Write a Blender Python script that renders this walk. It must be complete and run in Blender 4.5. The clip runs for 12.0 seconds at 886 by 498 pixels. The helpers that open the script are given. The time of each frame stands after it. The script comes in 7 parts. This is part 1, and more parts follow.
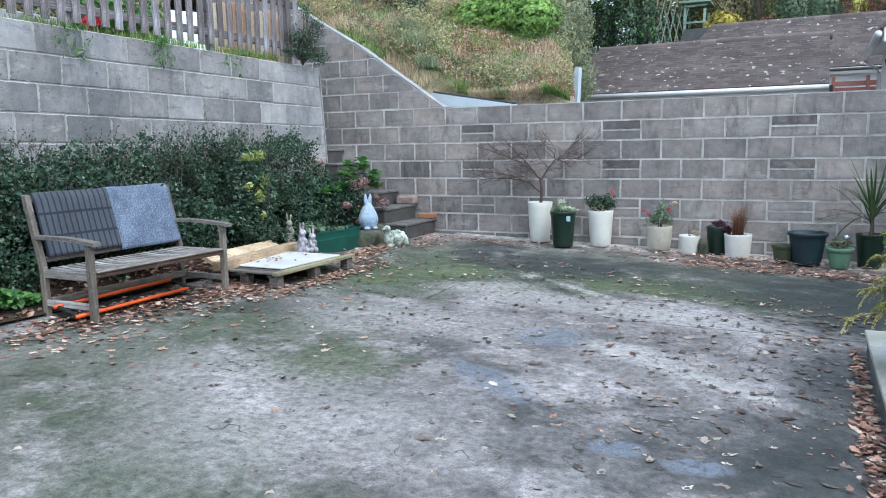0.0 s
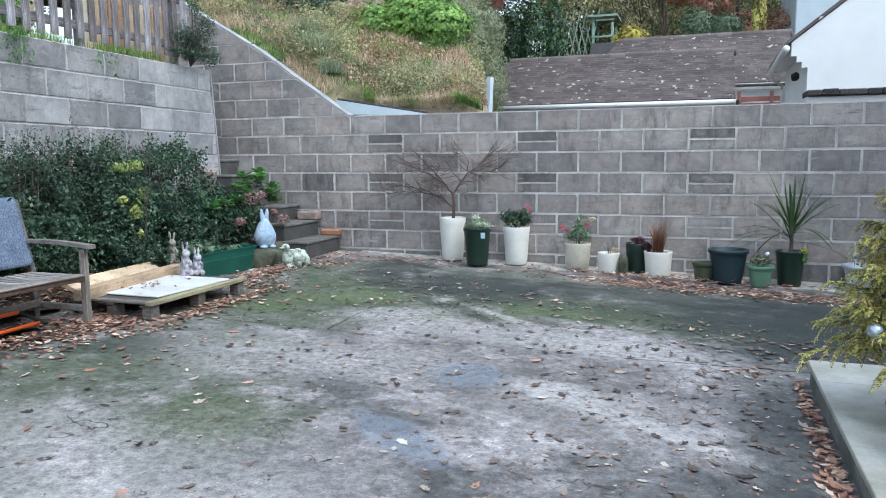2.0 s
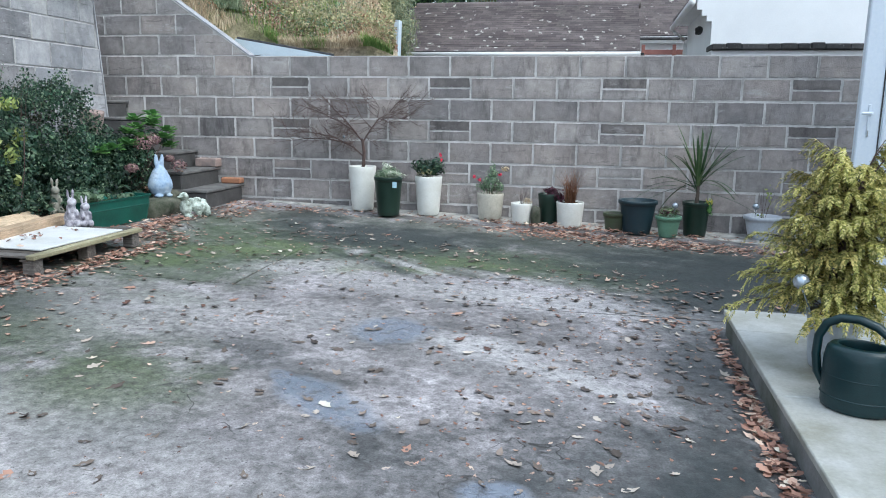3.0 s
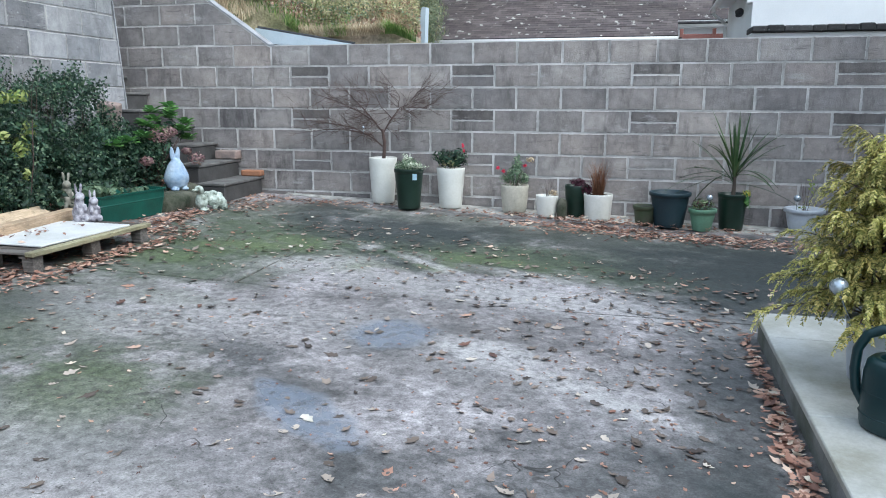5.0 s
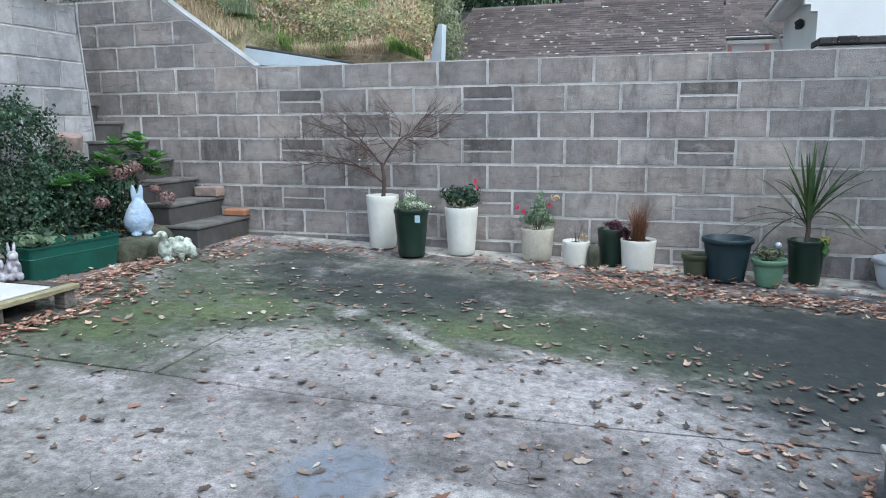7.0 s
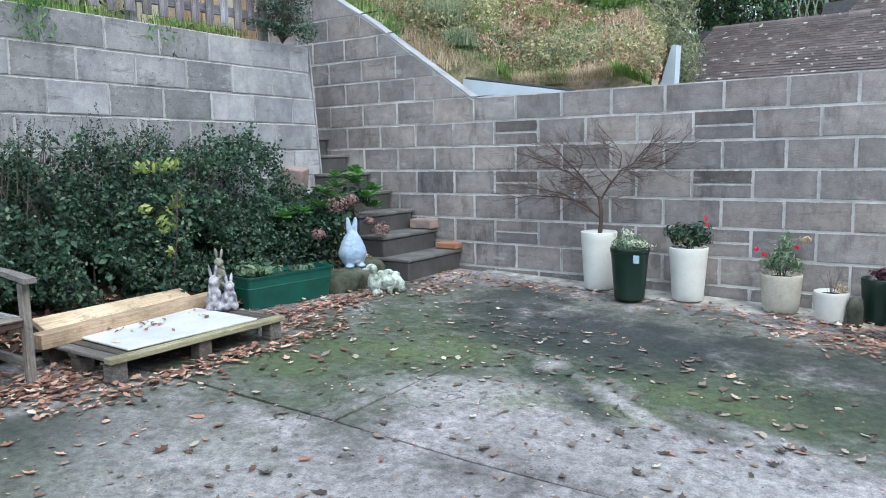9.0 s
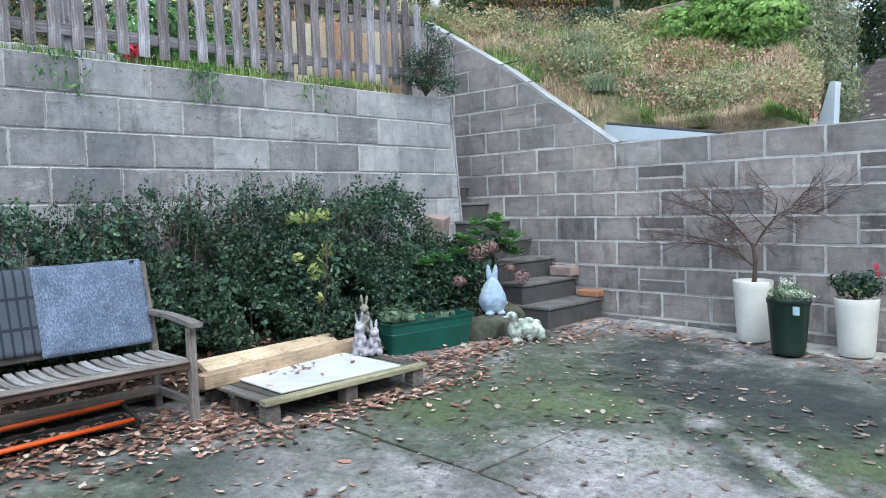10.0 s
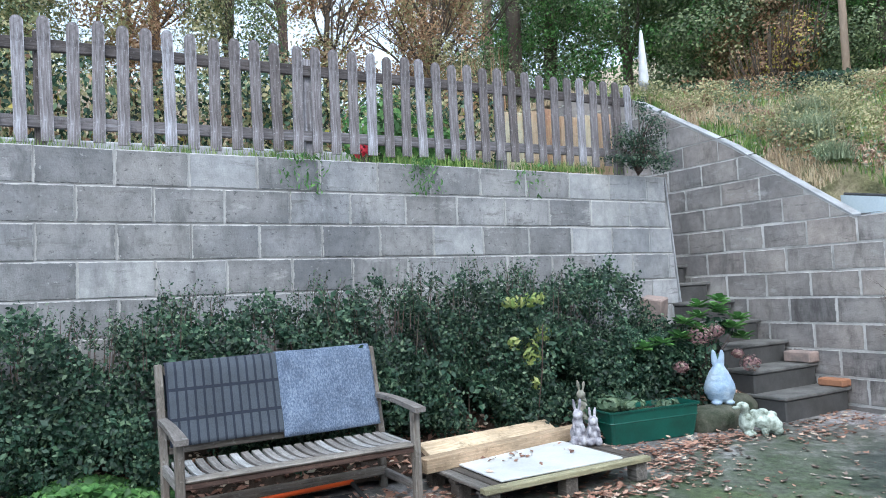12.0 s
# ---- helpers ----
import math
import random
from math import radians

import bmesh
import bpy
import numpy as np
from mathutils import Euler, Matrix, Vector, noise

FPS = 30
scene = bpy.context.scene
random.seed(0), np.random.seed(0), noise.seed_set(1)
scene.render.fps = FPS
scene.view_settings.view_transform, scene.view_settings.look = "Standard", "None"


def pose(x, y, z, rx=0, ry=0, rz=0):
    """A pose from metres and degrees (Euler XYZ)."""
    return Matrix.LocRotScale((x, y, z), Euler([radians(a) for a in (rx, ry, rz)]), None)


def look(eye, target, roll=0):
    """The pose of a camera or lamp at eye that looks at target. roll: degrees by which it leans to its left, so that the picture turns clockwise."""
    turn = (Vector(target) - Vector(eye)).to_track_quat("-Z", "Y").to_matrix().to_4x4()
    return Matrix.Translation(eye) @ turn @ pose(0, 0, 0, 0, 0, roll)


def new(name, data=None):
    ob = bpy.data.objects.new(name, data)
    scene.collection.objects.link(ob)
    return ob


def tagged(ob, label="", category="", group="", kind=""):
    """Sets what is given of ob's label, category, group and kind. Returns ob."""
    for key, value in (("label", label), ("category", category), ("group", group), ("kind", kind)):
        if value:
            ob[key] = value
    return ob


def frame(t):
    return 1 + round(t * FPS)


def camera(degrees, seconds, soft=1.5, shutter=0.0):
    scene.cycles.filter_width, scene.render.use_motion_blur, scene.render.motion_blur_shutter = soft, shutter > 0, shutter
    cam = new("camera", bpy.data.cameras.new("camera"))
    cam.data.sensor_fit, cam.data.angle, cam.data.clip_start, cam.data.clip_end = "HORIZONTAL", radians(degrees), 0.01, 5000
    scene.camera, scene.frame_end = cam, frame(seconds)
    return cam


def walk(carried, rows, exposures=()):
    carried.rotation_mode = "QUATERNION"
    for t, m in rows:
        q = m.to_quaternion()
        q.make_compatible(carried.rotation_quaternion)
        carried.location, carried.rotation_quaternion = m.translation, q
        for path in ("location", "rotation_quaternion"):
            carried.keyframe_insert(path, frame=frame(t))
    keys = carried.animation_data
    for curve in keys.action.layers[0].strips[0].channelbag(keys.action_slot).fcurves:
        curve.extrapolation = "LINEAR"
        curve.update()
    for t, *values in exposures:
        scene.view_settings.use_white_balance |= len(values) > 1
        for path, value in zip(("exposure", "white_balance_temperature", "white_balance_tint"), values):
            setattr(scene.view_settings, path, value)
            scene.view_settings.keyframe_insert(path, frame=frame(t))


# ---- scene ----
cam = camera(61.4, 12.0, soft=1.0)
PATH = [
    (0, (-0.631, 0.492, 1.163), (-1.505, 2.27, 0.887), -1.0),
    (0.5, (-0.679, 0.645, 1.165), (-1.523, 2.445, 0.949), -0.7),
    (1, (-0.717, 0.83, 1.18), (-1.541, 2.644, 1.007), 0.0),
    (1.5, (-0.751, 0.944, 1.164), (-1.526, 2.778, 0.966), -0.1),
    (2, (-0.866, 1.102, 1.151), (-1.521, 2.976, 0.904), -0.5),
    (2.5, (-0.982, 1.241, 1.13), (-1.484, 3.153, 0.824), -0.3),
    (3, (-1.03, 1.276, 1.117), (-1.424, 3.2, 0.74), 0.7),
    (3.2, (-1.03, 1.278, 1.115), (-1.412, 3.2, 0.713), 0.9),
    (4.8, (-0.937, 1.504, 1.108), (-1.418, 3.4, 0.691), 0.2),
    (5, (-0.913, 1.582, 1.105), (-1.41, 3.477, 0.702), 0.1),
    (5.5, (-0.931, 1.818, 1.08), (-1.47, 3.706, 0.697), -1.1),
    (6, (-1.01, 2.151, 1.111), (-1.551, 4.043, 0.75), -1.7),
    (6.5, (-1.0, 2.48, 1.104), (-1.542, 4.375, 0.765), -1.0),
    (6.7, (-0.996, 2.626, 1.112), (-1.553, 4.517, 0.771), -0.7),
    (8.3, (-1.039, 3.274, 1.14), (-1.961, 5.025, 0.853), -0.7),
    (8.5, (-1.032, 3.284, 1.139), (-2.024, 4.998, 0.861), -0.8),
    (9, (-1.049, 3.287, 1.145), (-2.193, 4.907, 0.886), -1.2),
    (9.5, (-1.071, 3.281, 1.162), (-2.365, 4.792, 0.953), -1.6),
    (10, (-1.084, 3.273, 1.172), (-2.509, 4.67, 1.041), -2.0),
    (10.1, (-1.085, 3.27, 1.173), (-2.533, 4.644, 1.05), -1.6),
    (10.5, (-1.092, 3.26, 1.183), (-2.622, 4.547, 1.126), -2.4),
    (11, (-1.095, 3.241, 1.203), (-2.714, 4.416, 1.207), -2.9),
    (11.5, (-1.114, 3.236, 1.21), (-2.808, 4.298, 1.27), -3.0),
    (12, (-1.121, 3.229, 1.224), (-2.868, 4.196, 1.323), -2.9),
]
walk(cam, [(t, look(eye, target, roll)) for t, eye, target, roll in PATH], [(0, 1.22, 5800, 3), (3, 1.2, 5900, 3), (6.5, 1.18, 5900, 3), (12, 1.3, 5800, 3)])

# ---- world and sun ----
wd = bpy.data.worlds.new("sky")
scene.world = wd
wd.use_nodes = True
nt = wd.node_tree
sky = nt.nodes.new("ShaderNodeTexSky")
sky.sky_type, sky.sun_disc = "NISHITA", False
sky.sun_elevation, sky.sun_rotation = radians(53), radians(114)
sky.air_density, sky.dust_density, sky.ozone_density = 1.0, 4.0, 1.5
bgd = nt.nodes["Background"]
bgd.inputs[1].default_value = 0.15
cloud = nt.nodes.new("ShaderNodeMix")
cloud.data_type = "RGBA"
cloud.inputs[0].default_value = 0.6
cloud.inputs[7].default_value = (4.6, 4.9, 5.3, 1)
nt.links.new(sky.outputs[0], cloud.inputs[6])
nt.links.new(cloud.outputs[2], bgd.inputs[0])
sun = new("sun", bpy.data.lights.new("sun", "SUN"))
sun.data.energy, sun.data.angle, sun.data.color = 0.8, radians(50), (1.0, 0.98, 0.95)
sun.matrix_world = look((0, 0, 0), (-0.55, 0.25, -0.8))

# ---- materials ----
rnd = random.Random(7)


def nodes(name):
    m = bpy.data.materials.new(name)
    m.use_nodes = True
    t = m.node_tree
    return m, t, t.nodes["Principled BSDF"]


def ramp(t, fac, stops):
    r = t.nodes.new("ShaderNodeValToRGB")
    e = r.color_ramp.elements
    while len(e) < len(stops):
        e.new(0.5)
    for k, (p, c) in zip(e, stops):
        k.position, k.color = p, (*c, 1) if len(c) == 3 else c
    t.links.new(fac, r.inputs[0])
    return r.outputs[0]


def tex(t, scale, detail=6, rough=0.6, where="Object", kind="ShaderNodeTexNoise", stretch=(1, 1, 1), dist=0.0):
    tc = t.nodes.new("ShaderNodeTexCoord")
    mp = t.nodes.new("ShaderNodeMapping")
    mp.inputs["Scale"].default_value = stretch
    n = t.nodes.new(kind)
    t.links.new(tc.outputs[where], mp.inputs[0])
    t.links.new(mp.outputs[0], n.inputs["Vector"])
    n.inputs["Scale"].default_value = scale
    if kind == "ShaderNodeTexNoise":
        n.inputs["Detail"].default_value, n.inputs["Roughness"].default_value = detail, rough
        n.inputs["Distortion"].default_value = dist
    return n.outputs[0]


def world_noise(t, scale, detail=5, rough=0.6, stretch=(1, 1, 1)):
    g = t.nodes.new("ShaderNodeNewGeometry")
    mp = t.nodes.new("ShaderNodeMapping")
    mp.inputs["Scale"].default_value = stretch
    n = t.nodes.new("ShaderNodeTexNoise")
    t.links.new(g.outputs["Position"], mp.inputs[0])
    t.links.new(mp.outputs[0], n.inputs["Vector"])
    n.inputs["Scale"].default_value, n.inputs["Detail"].default_value, n.inputs["Roughness"].default_value = scale, detail, rough
    return n.outputs[0]


def mix(t, fac, a, b, blend="MIX"):
    m = t.nodes.new("ShaderNodeMix")
    m.data_type, m.blend_type = "RGBA", blend
    for s, v in ((m.inputs[0], fac), (m.inputs[6], a), (m.inputs[7], b)):
        if isinstance(v, (int, float)):
            s.default_value = v
        elif isinstance(v, tuple):
            s.default_value = (*v, 1)
        else:
            t.links.new(v, s)
    return m.outputs[2]


def calc(t, op, a, b=0.0, clamp=False):
    m = t.nodes.new("ShaderNodeMath")
    m.operation, m.use_clamp = op, clamp
    for s, v in ((m.inputs[0], a), (m.inputs[1], b)):
        if isinstance(v, (int, float)):
            s.default_value = v
        else:
            t.links.new(v, s)
    return m.outputs[0]


def bump(t, bsdf, height, strength=0.4, dist=0.01):
    b = t.nodes.new("ShaderNodeBump")
    b.inputs["Strength"].default_value, b.inputs["Distance"].default_value = strength, dist
    t.links.new(height, b.inputs["Height"])
    t.links.new(b.outputs[0], bsdf.inputs["Normal"])


def spread(t, per="Random"):
    if per == "Island":
        return t.nodes.new("ShaderNodeNewGeometry").outputs["Random Per Island"]
    return t.nodes.new("ShaderNodeObjectInfo").outputs["Random"]


def plain(name, c1, c2=None, scale=8, rough=0.7, metal=0.0, bs=0.2, bd=0.004, stretch=(1, 1, 1), vary=0.0, fine=60):
    """A surface with broad and fine variation between two colours."""
    m, t, b = nodes(name)
    c2 = c2 or tuple(0.75 * v for v in c1)
    broad = tex(t, scale, stretch=stretch)
    grain = tex(t, fine, 4, 0.7, stretch=stretch)
    col = mix(t, ramp(t, broad, ((0.35, (0, 0, 0)), (0.68, (1, 1, 1)))), c1, c2)
    col = mix(t, 0.35, col, ramp(t, grain, ((0.3, (0.35,) * 3), (0.7, (0.65,) * 3))), "OVERLAY")
    if vary:
        col = mix(t, vary, col, ramp(t, spread(t), ((0, (0.15,) * 3), (1, (0.85,) * 3))), "OVERLAY")
    t.links.new(col, b.inputs["Base Color"])
    t.links.new(calc(t, "ADD", calc(t, "MULTIPLY", broad, 0.25), rough - 0.12), b.inputs["Roughness"])
    b.inputs["Metallic"].default_value = metal
    bump(t, b, grain, bs, bd)
    return m


def block_material(name, dark, mid, light, warm, hw, hh, stain=0.5, spots=0.0, pits=0.0):
    """Weathered concrete block: hw is half its length, hh its height; mortar smears over its edges."""
    m, t, b = nodes(name)
    base = ramp(t, spread(t), ((0.0, dark), (0.3, mid), (0.65, warm), (1.0, light)))
    w1 = world_noise(t, 1.1, 6, 0.65)
    w2 = world_noise(t, 7, 7, 0.72)
    w3 = world_noise(t, 95, 3, 0.7)
    col = mix(t, 0.55, base, ramp(t, w2, ((0.3, (0.26,) * 3), (0.7, (0.72,) * 3))), "OVERLAY")
    col = mix(t, 0.4, col, ramp(t, w1, ((0.36, (0.2, 0.21, 0.24)), (0.64, (0.76, 0.73, 0.7)))), "OVERLAY")
    col = mix(t, 0.25, col, ramp(t, w3, ((0.3, (0.3,) * 3), (0.7, (0.7,) * 3))), "OVERLAY")
    # distance from the block's own edge
    tc = t.nodes.new("ShaderNodeTexCoord")
    sx = t.nodes.new("ShaderNodeSeparateXYZ")
    t.links.new(tc.outputs["Object"], sx.inputs[0])
    ex = calc(t, "SUBTRACT", hw, calc(t, "ABSOLUTE", sx.outputs[0]))
    ez = calc(t, "MINIMUM", sx.outputs[2], calc(t, "SUBTRACT", hh, sx.outputs[2]))
    edge_d = calc(t, "MINIMUM", ex, ez)
    wob = world_noise(t, 13, 6, 0.75)
    grime = calc(t, "SUBTRACT", 1.0, calc(t, "DIVIDE", edge_d, calc(t, "MULTIPLY", wob, 0.1)), True)
    col = mix(t, calc(t, "MULTIPLY", grime, 0.6 * stain), col, tuple(0.55 * v for v in mid))
    streak = world_noise(t, 2.0, 7, 0.74, (2.6, 2.6, 0.9))
    col = mix(t, calc(t, "MULTIPLY", ramp(t, streak, ((0.52, (0, 0, 0)), (0.66, (1, 1, 1)))), stain), col, tuple(0.33 * v for v in mid))
    smear = world_noise(t, 2.9, 8, 0.78, (0.7, 0.7, 2.0))
    col = mix(t, calc(t, "MULTIPLY", ramp(t, smear, ((0.58, (0, 0, 0)), (0.68, (1, 1, 1)))), 0.5), col, (0.52, 0.505, 0.5))
    rub = world_noise(t, 5.5, 8, 0.8, (0.5, 0.5, 3.2))
    col = mix(t, calc(t, "MULTIPLY", ramp(t, rub, ((0.34, (1, 1, 1)), (0.43, (0, 0, 0)))), 0.6), col, (0.1, 0.093, 0.09))
    if spots:
        v = world_noise(t, 26, 3, 0.6)
        col = mix(t, calc(t, "MULTIPLY", ramp(t, v, ((0.66, (0, 0, 0)), (0.72, (1, 1, 1)))), spots), col, (0.6, 0.61, 0.6))
    if pits:
        v = world_noise(t, 20, 5, 0.75, (1, 1, 1.4))
        col = mix(t, calc(t, "MULTIPLY", ramp(t, v, ((0.59, (0, 0, 0)), (0.65, (1, 1, 1)))), pits), col, (0.07, 0.07, 0.075))
    # mortar smeared unevenly over the arris
    lim = calc(t, "MULTIPLY", calc(t, "SUBTRACT", world_noise(t, 16, 4, 0.7), 0.34), 0.034)
    sm = calc(t, "DIVIDE", calc(t, "SUBTRACT", calc(t, "ADD", lim, 0.0015), edge_d), 0.003, True)
    col = mix(t, calc(t, "MULTIPLY", sm, 0.85), col, mix(t, w2, (0.24, 0.23, 0.225), (0.66, 0.645, 0.64)))
    t.links.new(col, b.inputs["Base Color"])
    b.inputs["Roughness"].default_value = 0.93
    bump(t, b, calc(t, "ADD", w3, calc(t, "MULTIPLY", w2, 0.9)), 0.6, 0.007)
    return m


def leaf_material(name, stops, rough=0.55, trans=0.35, patchy=0.55):
    m, t, b = nodes(name)
    r = spread(t, "Island")
    col = ramp(t, r, stops)
    big = world_noise(t, 3.2, 4, 0.6)
    col = mix(t, patchy, col, ramp(t, big, ((0.32, (0.2,) * 3), (0.68, (0.8,) * 3))), "OVERLAY")
    t.links.new(col, b.inputs["Base Color"])
    b.inputs["Roughness"].default_value = rough
    tr = t.nodes.new("ShaderNodeBsdfTranslucent")
    t.links.new(col, tr.inputs[0])
    ms = t.nodes.new("ShaderNodeMixShader")
    ms.inputs[0].default_value = trans
    t.links.new(b.outputs[0], ms.inputs[1])
    t.links.new(tr.outputs[0], ms.inputs[2])
    t.links.new(ms.outputs[0], t.nodes["Material Output"].inputs[0])
    return m


def wood_material(name, c1, c2, c3, axis="Z", rough=0.8):
    """Weathered timber with the grain along one axis."""
    m, t, b = nodes(name)
    st = {"X": (0.6, 9, 9), "Y": (9, 0.6, 9), "Z": (9, 9, 0.6)}[axis]
    g = tex(t, 7, 7, 0.7, stretch=st, dist=0.6)
    f = tex(t, 26, 4, 0.6, stretch=st)
    p = tex(t, 2.3, 5, 0.65)
    col = ramp(t, g, ((0.3, c1), (0.5, c2), (0.72, c3)))
    col = mix(t, 0.5, col, ramp(t, f, ((0.3, (0.28,) * 3), (0.7, (0.7,) * 3))), "OVERLAY")
    col = mix(t, 0.5, col, ramp(t, p, ((0.35, (0.25,) * 3), (0.65, (0.76,) * 3))), "OVERLAY")
    col = mix(t, 0.75, col, ramp(t, spread(t), ((0, (0.22, 0.19, 0.18)), (0.7, (0.5, 0.49, 0.5)), (1, (0.84, 0.88, 0.94)))), "OVERLAY")
    sp = tex(t, 42, 3, 0.6)
    col = mix(t, calc(t, "MULTIPLY", ramp(t, sp, ((0.6, (0, 0, 0)), (0.7, (1, 1, 1)))), 0.3), col, tuple(1.5 * v for v in c3))
    dk = tex(t, 13, 5, 0.7)
    col = mix(t, calc(t, "MULTIPLY", ramp(t, dk, ((0.55, (0, 0, 0)), (0.7, (1, 1, 1)))), 0.6), col, tuple(0.5 * v for v in c1))
    t.links.new(col, b.inputs["Base Color"])
    b.inputs["Roughness"].default_value = rough
    bump(t, b, calc(t, "ADD", g, f), 0.5, 0.003)
    return m


def spot(t, sep, x, y, rx, ry, turn=0.0, soft=0.4, wob=None):
    """1 inside a soft-edged ellipse on the ground, 0 outside."""
    c, s = math.cos(turn), math.sin(turn)
    dx, dy = calc(t, "SUBTRACT", sep[0], x), calc(t, "SUBTRACT", sep[1], y)
    u = calc(t, "DIVIDE", calc(t, "ADD", calc(t, "MULTIPLY", dx, c), calc(t, "MULTIPLY", dy, s)), rx)
    v = calc(t, "DIVIDE", calc(t, "SUBTRACT", calc(t, "MULTIPLY", dy, c), calc(t, "MULTIPLY", dx, s)), ry)
    d = calc(t, "SQRT", calc(t, "ADD", calc(t, "MULTIPLY", u, u), calc(t, "MULTIPLY", v, v)))
    if wob is not None:
        d = calc(t, "ADD", d, wob)
    return calc(t, "DIVIDE", calc(t, "SUBTRACT", 1.0 + soft / 2, d), soft, True)


def patio_material():
    m, t, b = nodes("concrete_patio")
    g = t.nodes.new("ShaderNodeNewGeometry")
    sx = t.nodes.new("ShaderNodeSeparateXYZ")
    t.links.new(g.outputs["Position"], sx.inputs[0])
    sep = (sx.outputs[0], sx.outputs[1])
    n1, n2, n3, n4 = world_noise(t, 0.9, 7, 0.62), world_noise(t, 3.6, 8, 0.7), world_noise(t, 22, 6, 0.7), world_noise(t, 130, 3, 0.7)
    wob = calc(t, "MULTIPLY", calc(t, "SUBTRACT", n2, 0.5), 2.0)
    wob2 = calc(t, "MULTIPLY", calc(t, "SUBTRACT", n2, 0.5), 3.2)
    col = ramp(t, n1, ((0.3, (0.115, 0.107, 0.107)), (0.46, (0.19, 0.178, 0.18)), (0.64, (0.285, 0.268, 0.276))))
    col = mix(t, 0.75, col, ramp(t, n2, ((0.34, (0.22,) * 3), (0.66, (0.76,) * 3))), "OVERLAY")

    def lay(col, mask, c, amount):
        return mix(t, calc(t, "MULTIPLY", mask, amount), col, c)

    green, lime, darkgrey, pale = (0.05, 0.073, 0.036), (0.105, 0.14, 0.06), (0.026, 0.033, 0.034), (0.4, 0.385, 0.385)
    # algae towards the wall and the beds
    for x, y, rx, ry, a, amt in ((-1.6, 7.0, 2.7, 0.5, -0.18, 0.9), (-2.2, 8.1, 2.4, 0.5, -0.1, 0.5), (0.2, 7.6, 1.6, 0.7, 0, 0.45), (-3.9, 6.6, 0.75, 0.8, 0.3, 0.7), (-4.0, 5.9, 0.8, 0.6, 0.1, 0.6), (-3.1, 6.7, 0.7, 0.4, 0, 0.6), (-4.4, 3.6, 0.8, 1.7, 0.2, 0.6), (-3.0, 3.9, 0.45, 0.5, 0.2, 0.5),
                                (-3.8, 4.4, 0.7, 0.5, 0, 0.5), (-3.1, 2.6, 0.7, 0.5, 0, 0.45), (-2.3, 2.2, 0.9, 0.35, 0.1, 0.5), (-4.3, 7.4, 0.6, 0.9, 0, 0.6), (-3.5, 5.15, 0.4, 0.16, 0, 0.5)):
        col = lay(col, spot(t, sep, x, y, rx, ry, a, 0.9, wob), green, amt)
    for x, y, rx, ry, a, amt in ((-3.72, 6.62, 0.4, 0.2, 0.3, 0.7), (-3.5, 6.98, 0.3, 0.16, 0, 0.6), (-2.76, 6.3, 0.2, 0.16, 0.5, 0.5), (-1.95, 6.85, 0.4, 0.14, -0.2, 0.65), (-2.3, 6.45, 0.22, 0.12, 0.8, 0.6), (-4.1, 6.1, 0.3, 0.2, 0, 0.5), (-1.1, 6.9, 0.35, 0.1, -0.2, 0.4), (-3.0, 3.9, 0.3, 0.3, 0, 0.3)):
        col = lay(col, spot(t, sep, x, y, rx, ry, a, 1.1, wob2), lime, amt)
    for x, y, rx, ry, a, amt in ((-2.9, 7.6, 0.9, 0.6, -0.2, 0.85), (-3.85, 8.2, 0.35, 0.6, 0, 0.7), (-0.2, 7.2, 1.2, 0.6, 0.1, 0.8), (-1.2, 7.8, 1.5, 0.4, 0, 0.55), (0.5, 6.9, 1.1, 1.5, 0, 0.9), (-0.42, 4.2, 0.26, 2.2, 0, 0.65), (-0.45, 6.0, 0.4, 0.35, 0.2, 0.7), (-0.8, 3.8, 0.45, 0.55, 0.3, 0.5),
                                (-4.2, 4.75, 0.7, 0.2, 0.3, 0.45), (-2.1, 4.95, 0.42, 0.26, 0, 0.4), (-2.5, 4.4, 0.55, 0.16, -0.7, 0.5), (-2.75, 3.4, 0.25, 0.2, 0, 0.3), (-2.0, 3.6, 0.6, 0.2, 0.2, 0.3), (-1.3, 3.4, 0.7, 0.4, 0.3, 0.45), (-1.7, 2.2, 0.8, 0.4, 0.3, 0.25),
                                (-2.35, 6.35, 0.5, 0.06, -0.72, 0.7), (-2.75, 6.6, 0.35, 0.05, -0.6, 0.5), (-3.2, 7.3, 0.3, 0.06, 0.6, 0.5), (-1.75, 6.6, 0.3, 0.05, -0.6, 0.4), (-4.9, 4.3, 0.3, 0.9, 0, 0.6)):
        col = lay(col, spot(t, sep, x, y, rx, ry, a, 0.8, wob), darkgrey, amt)
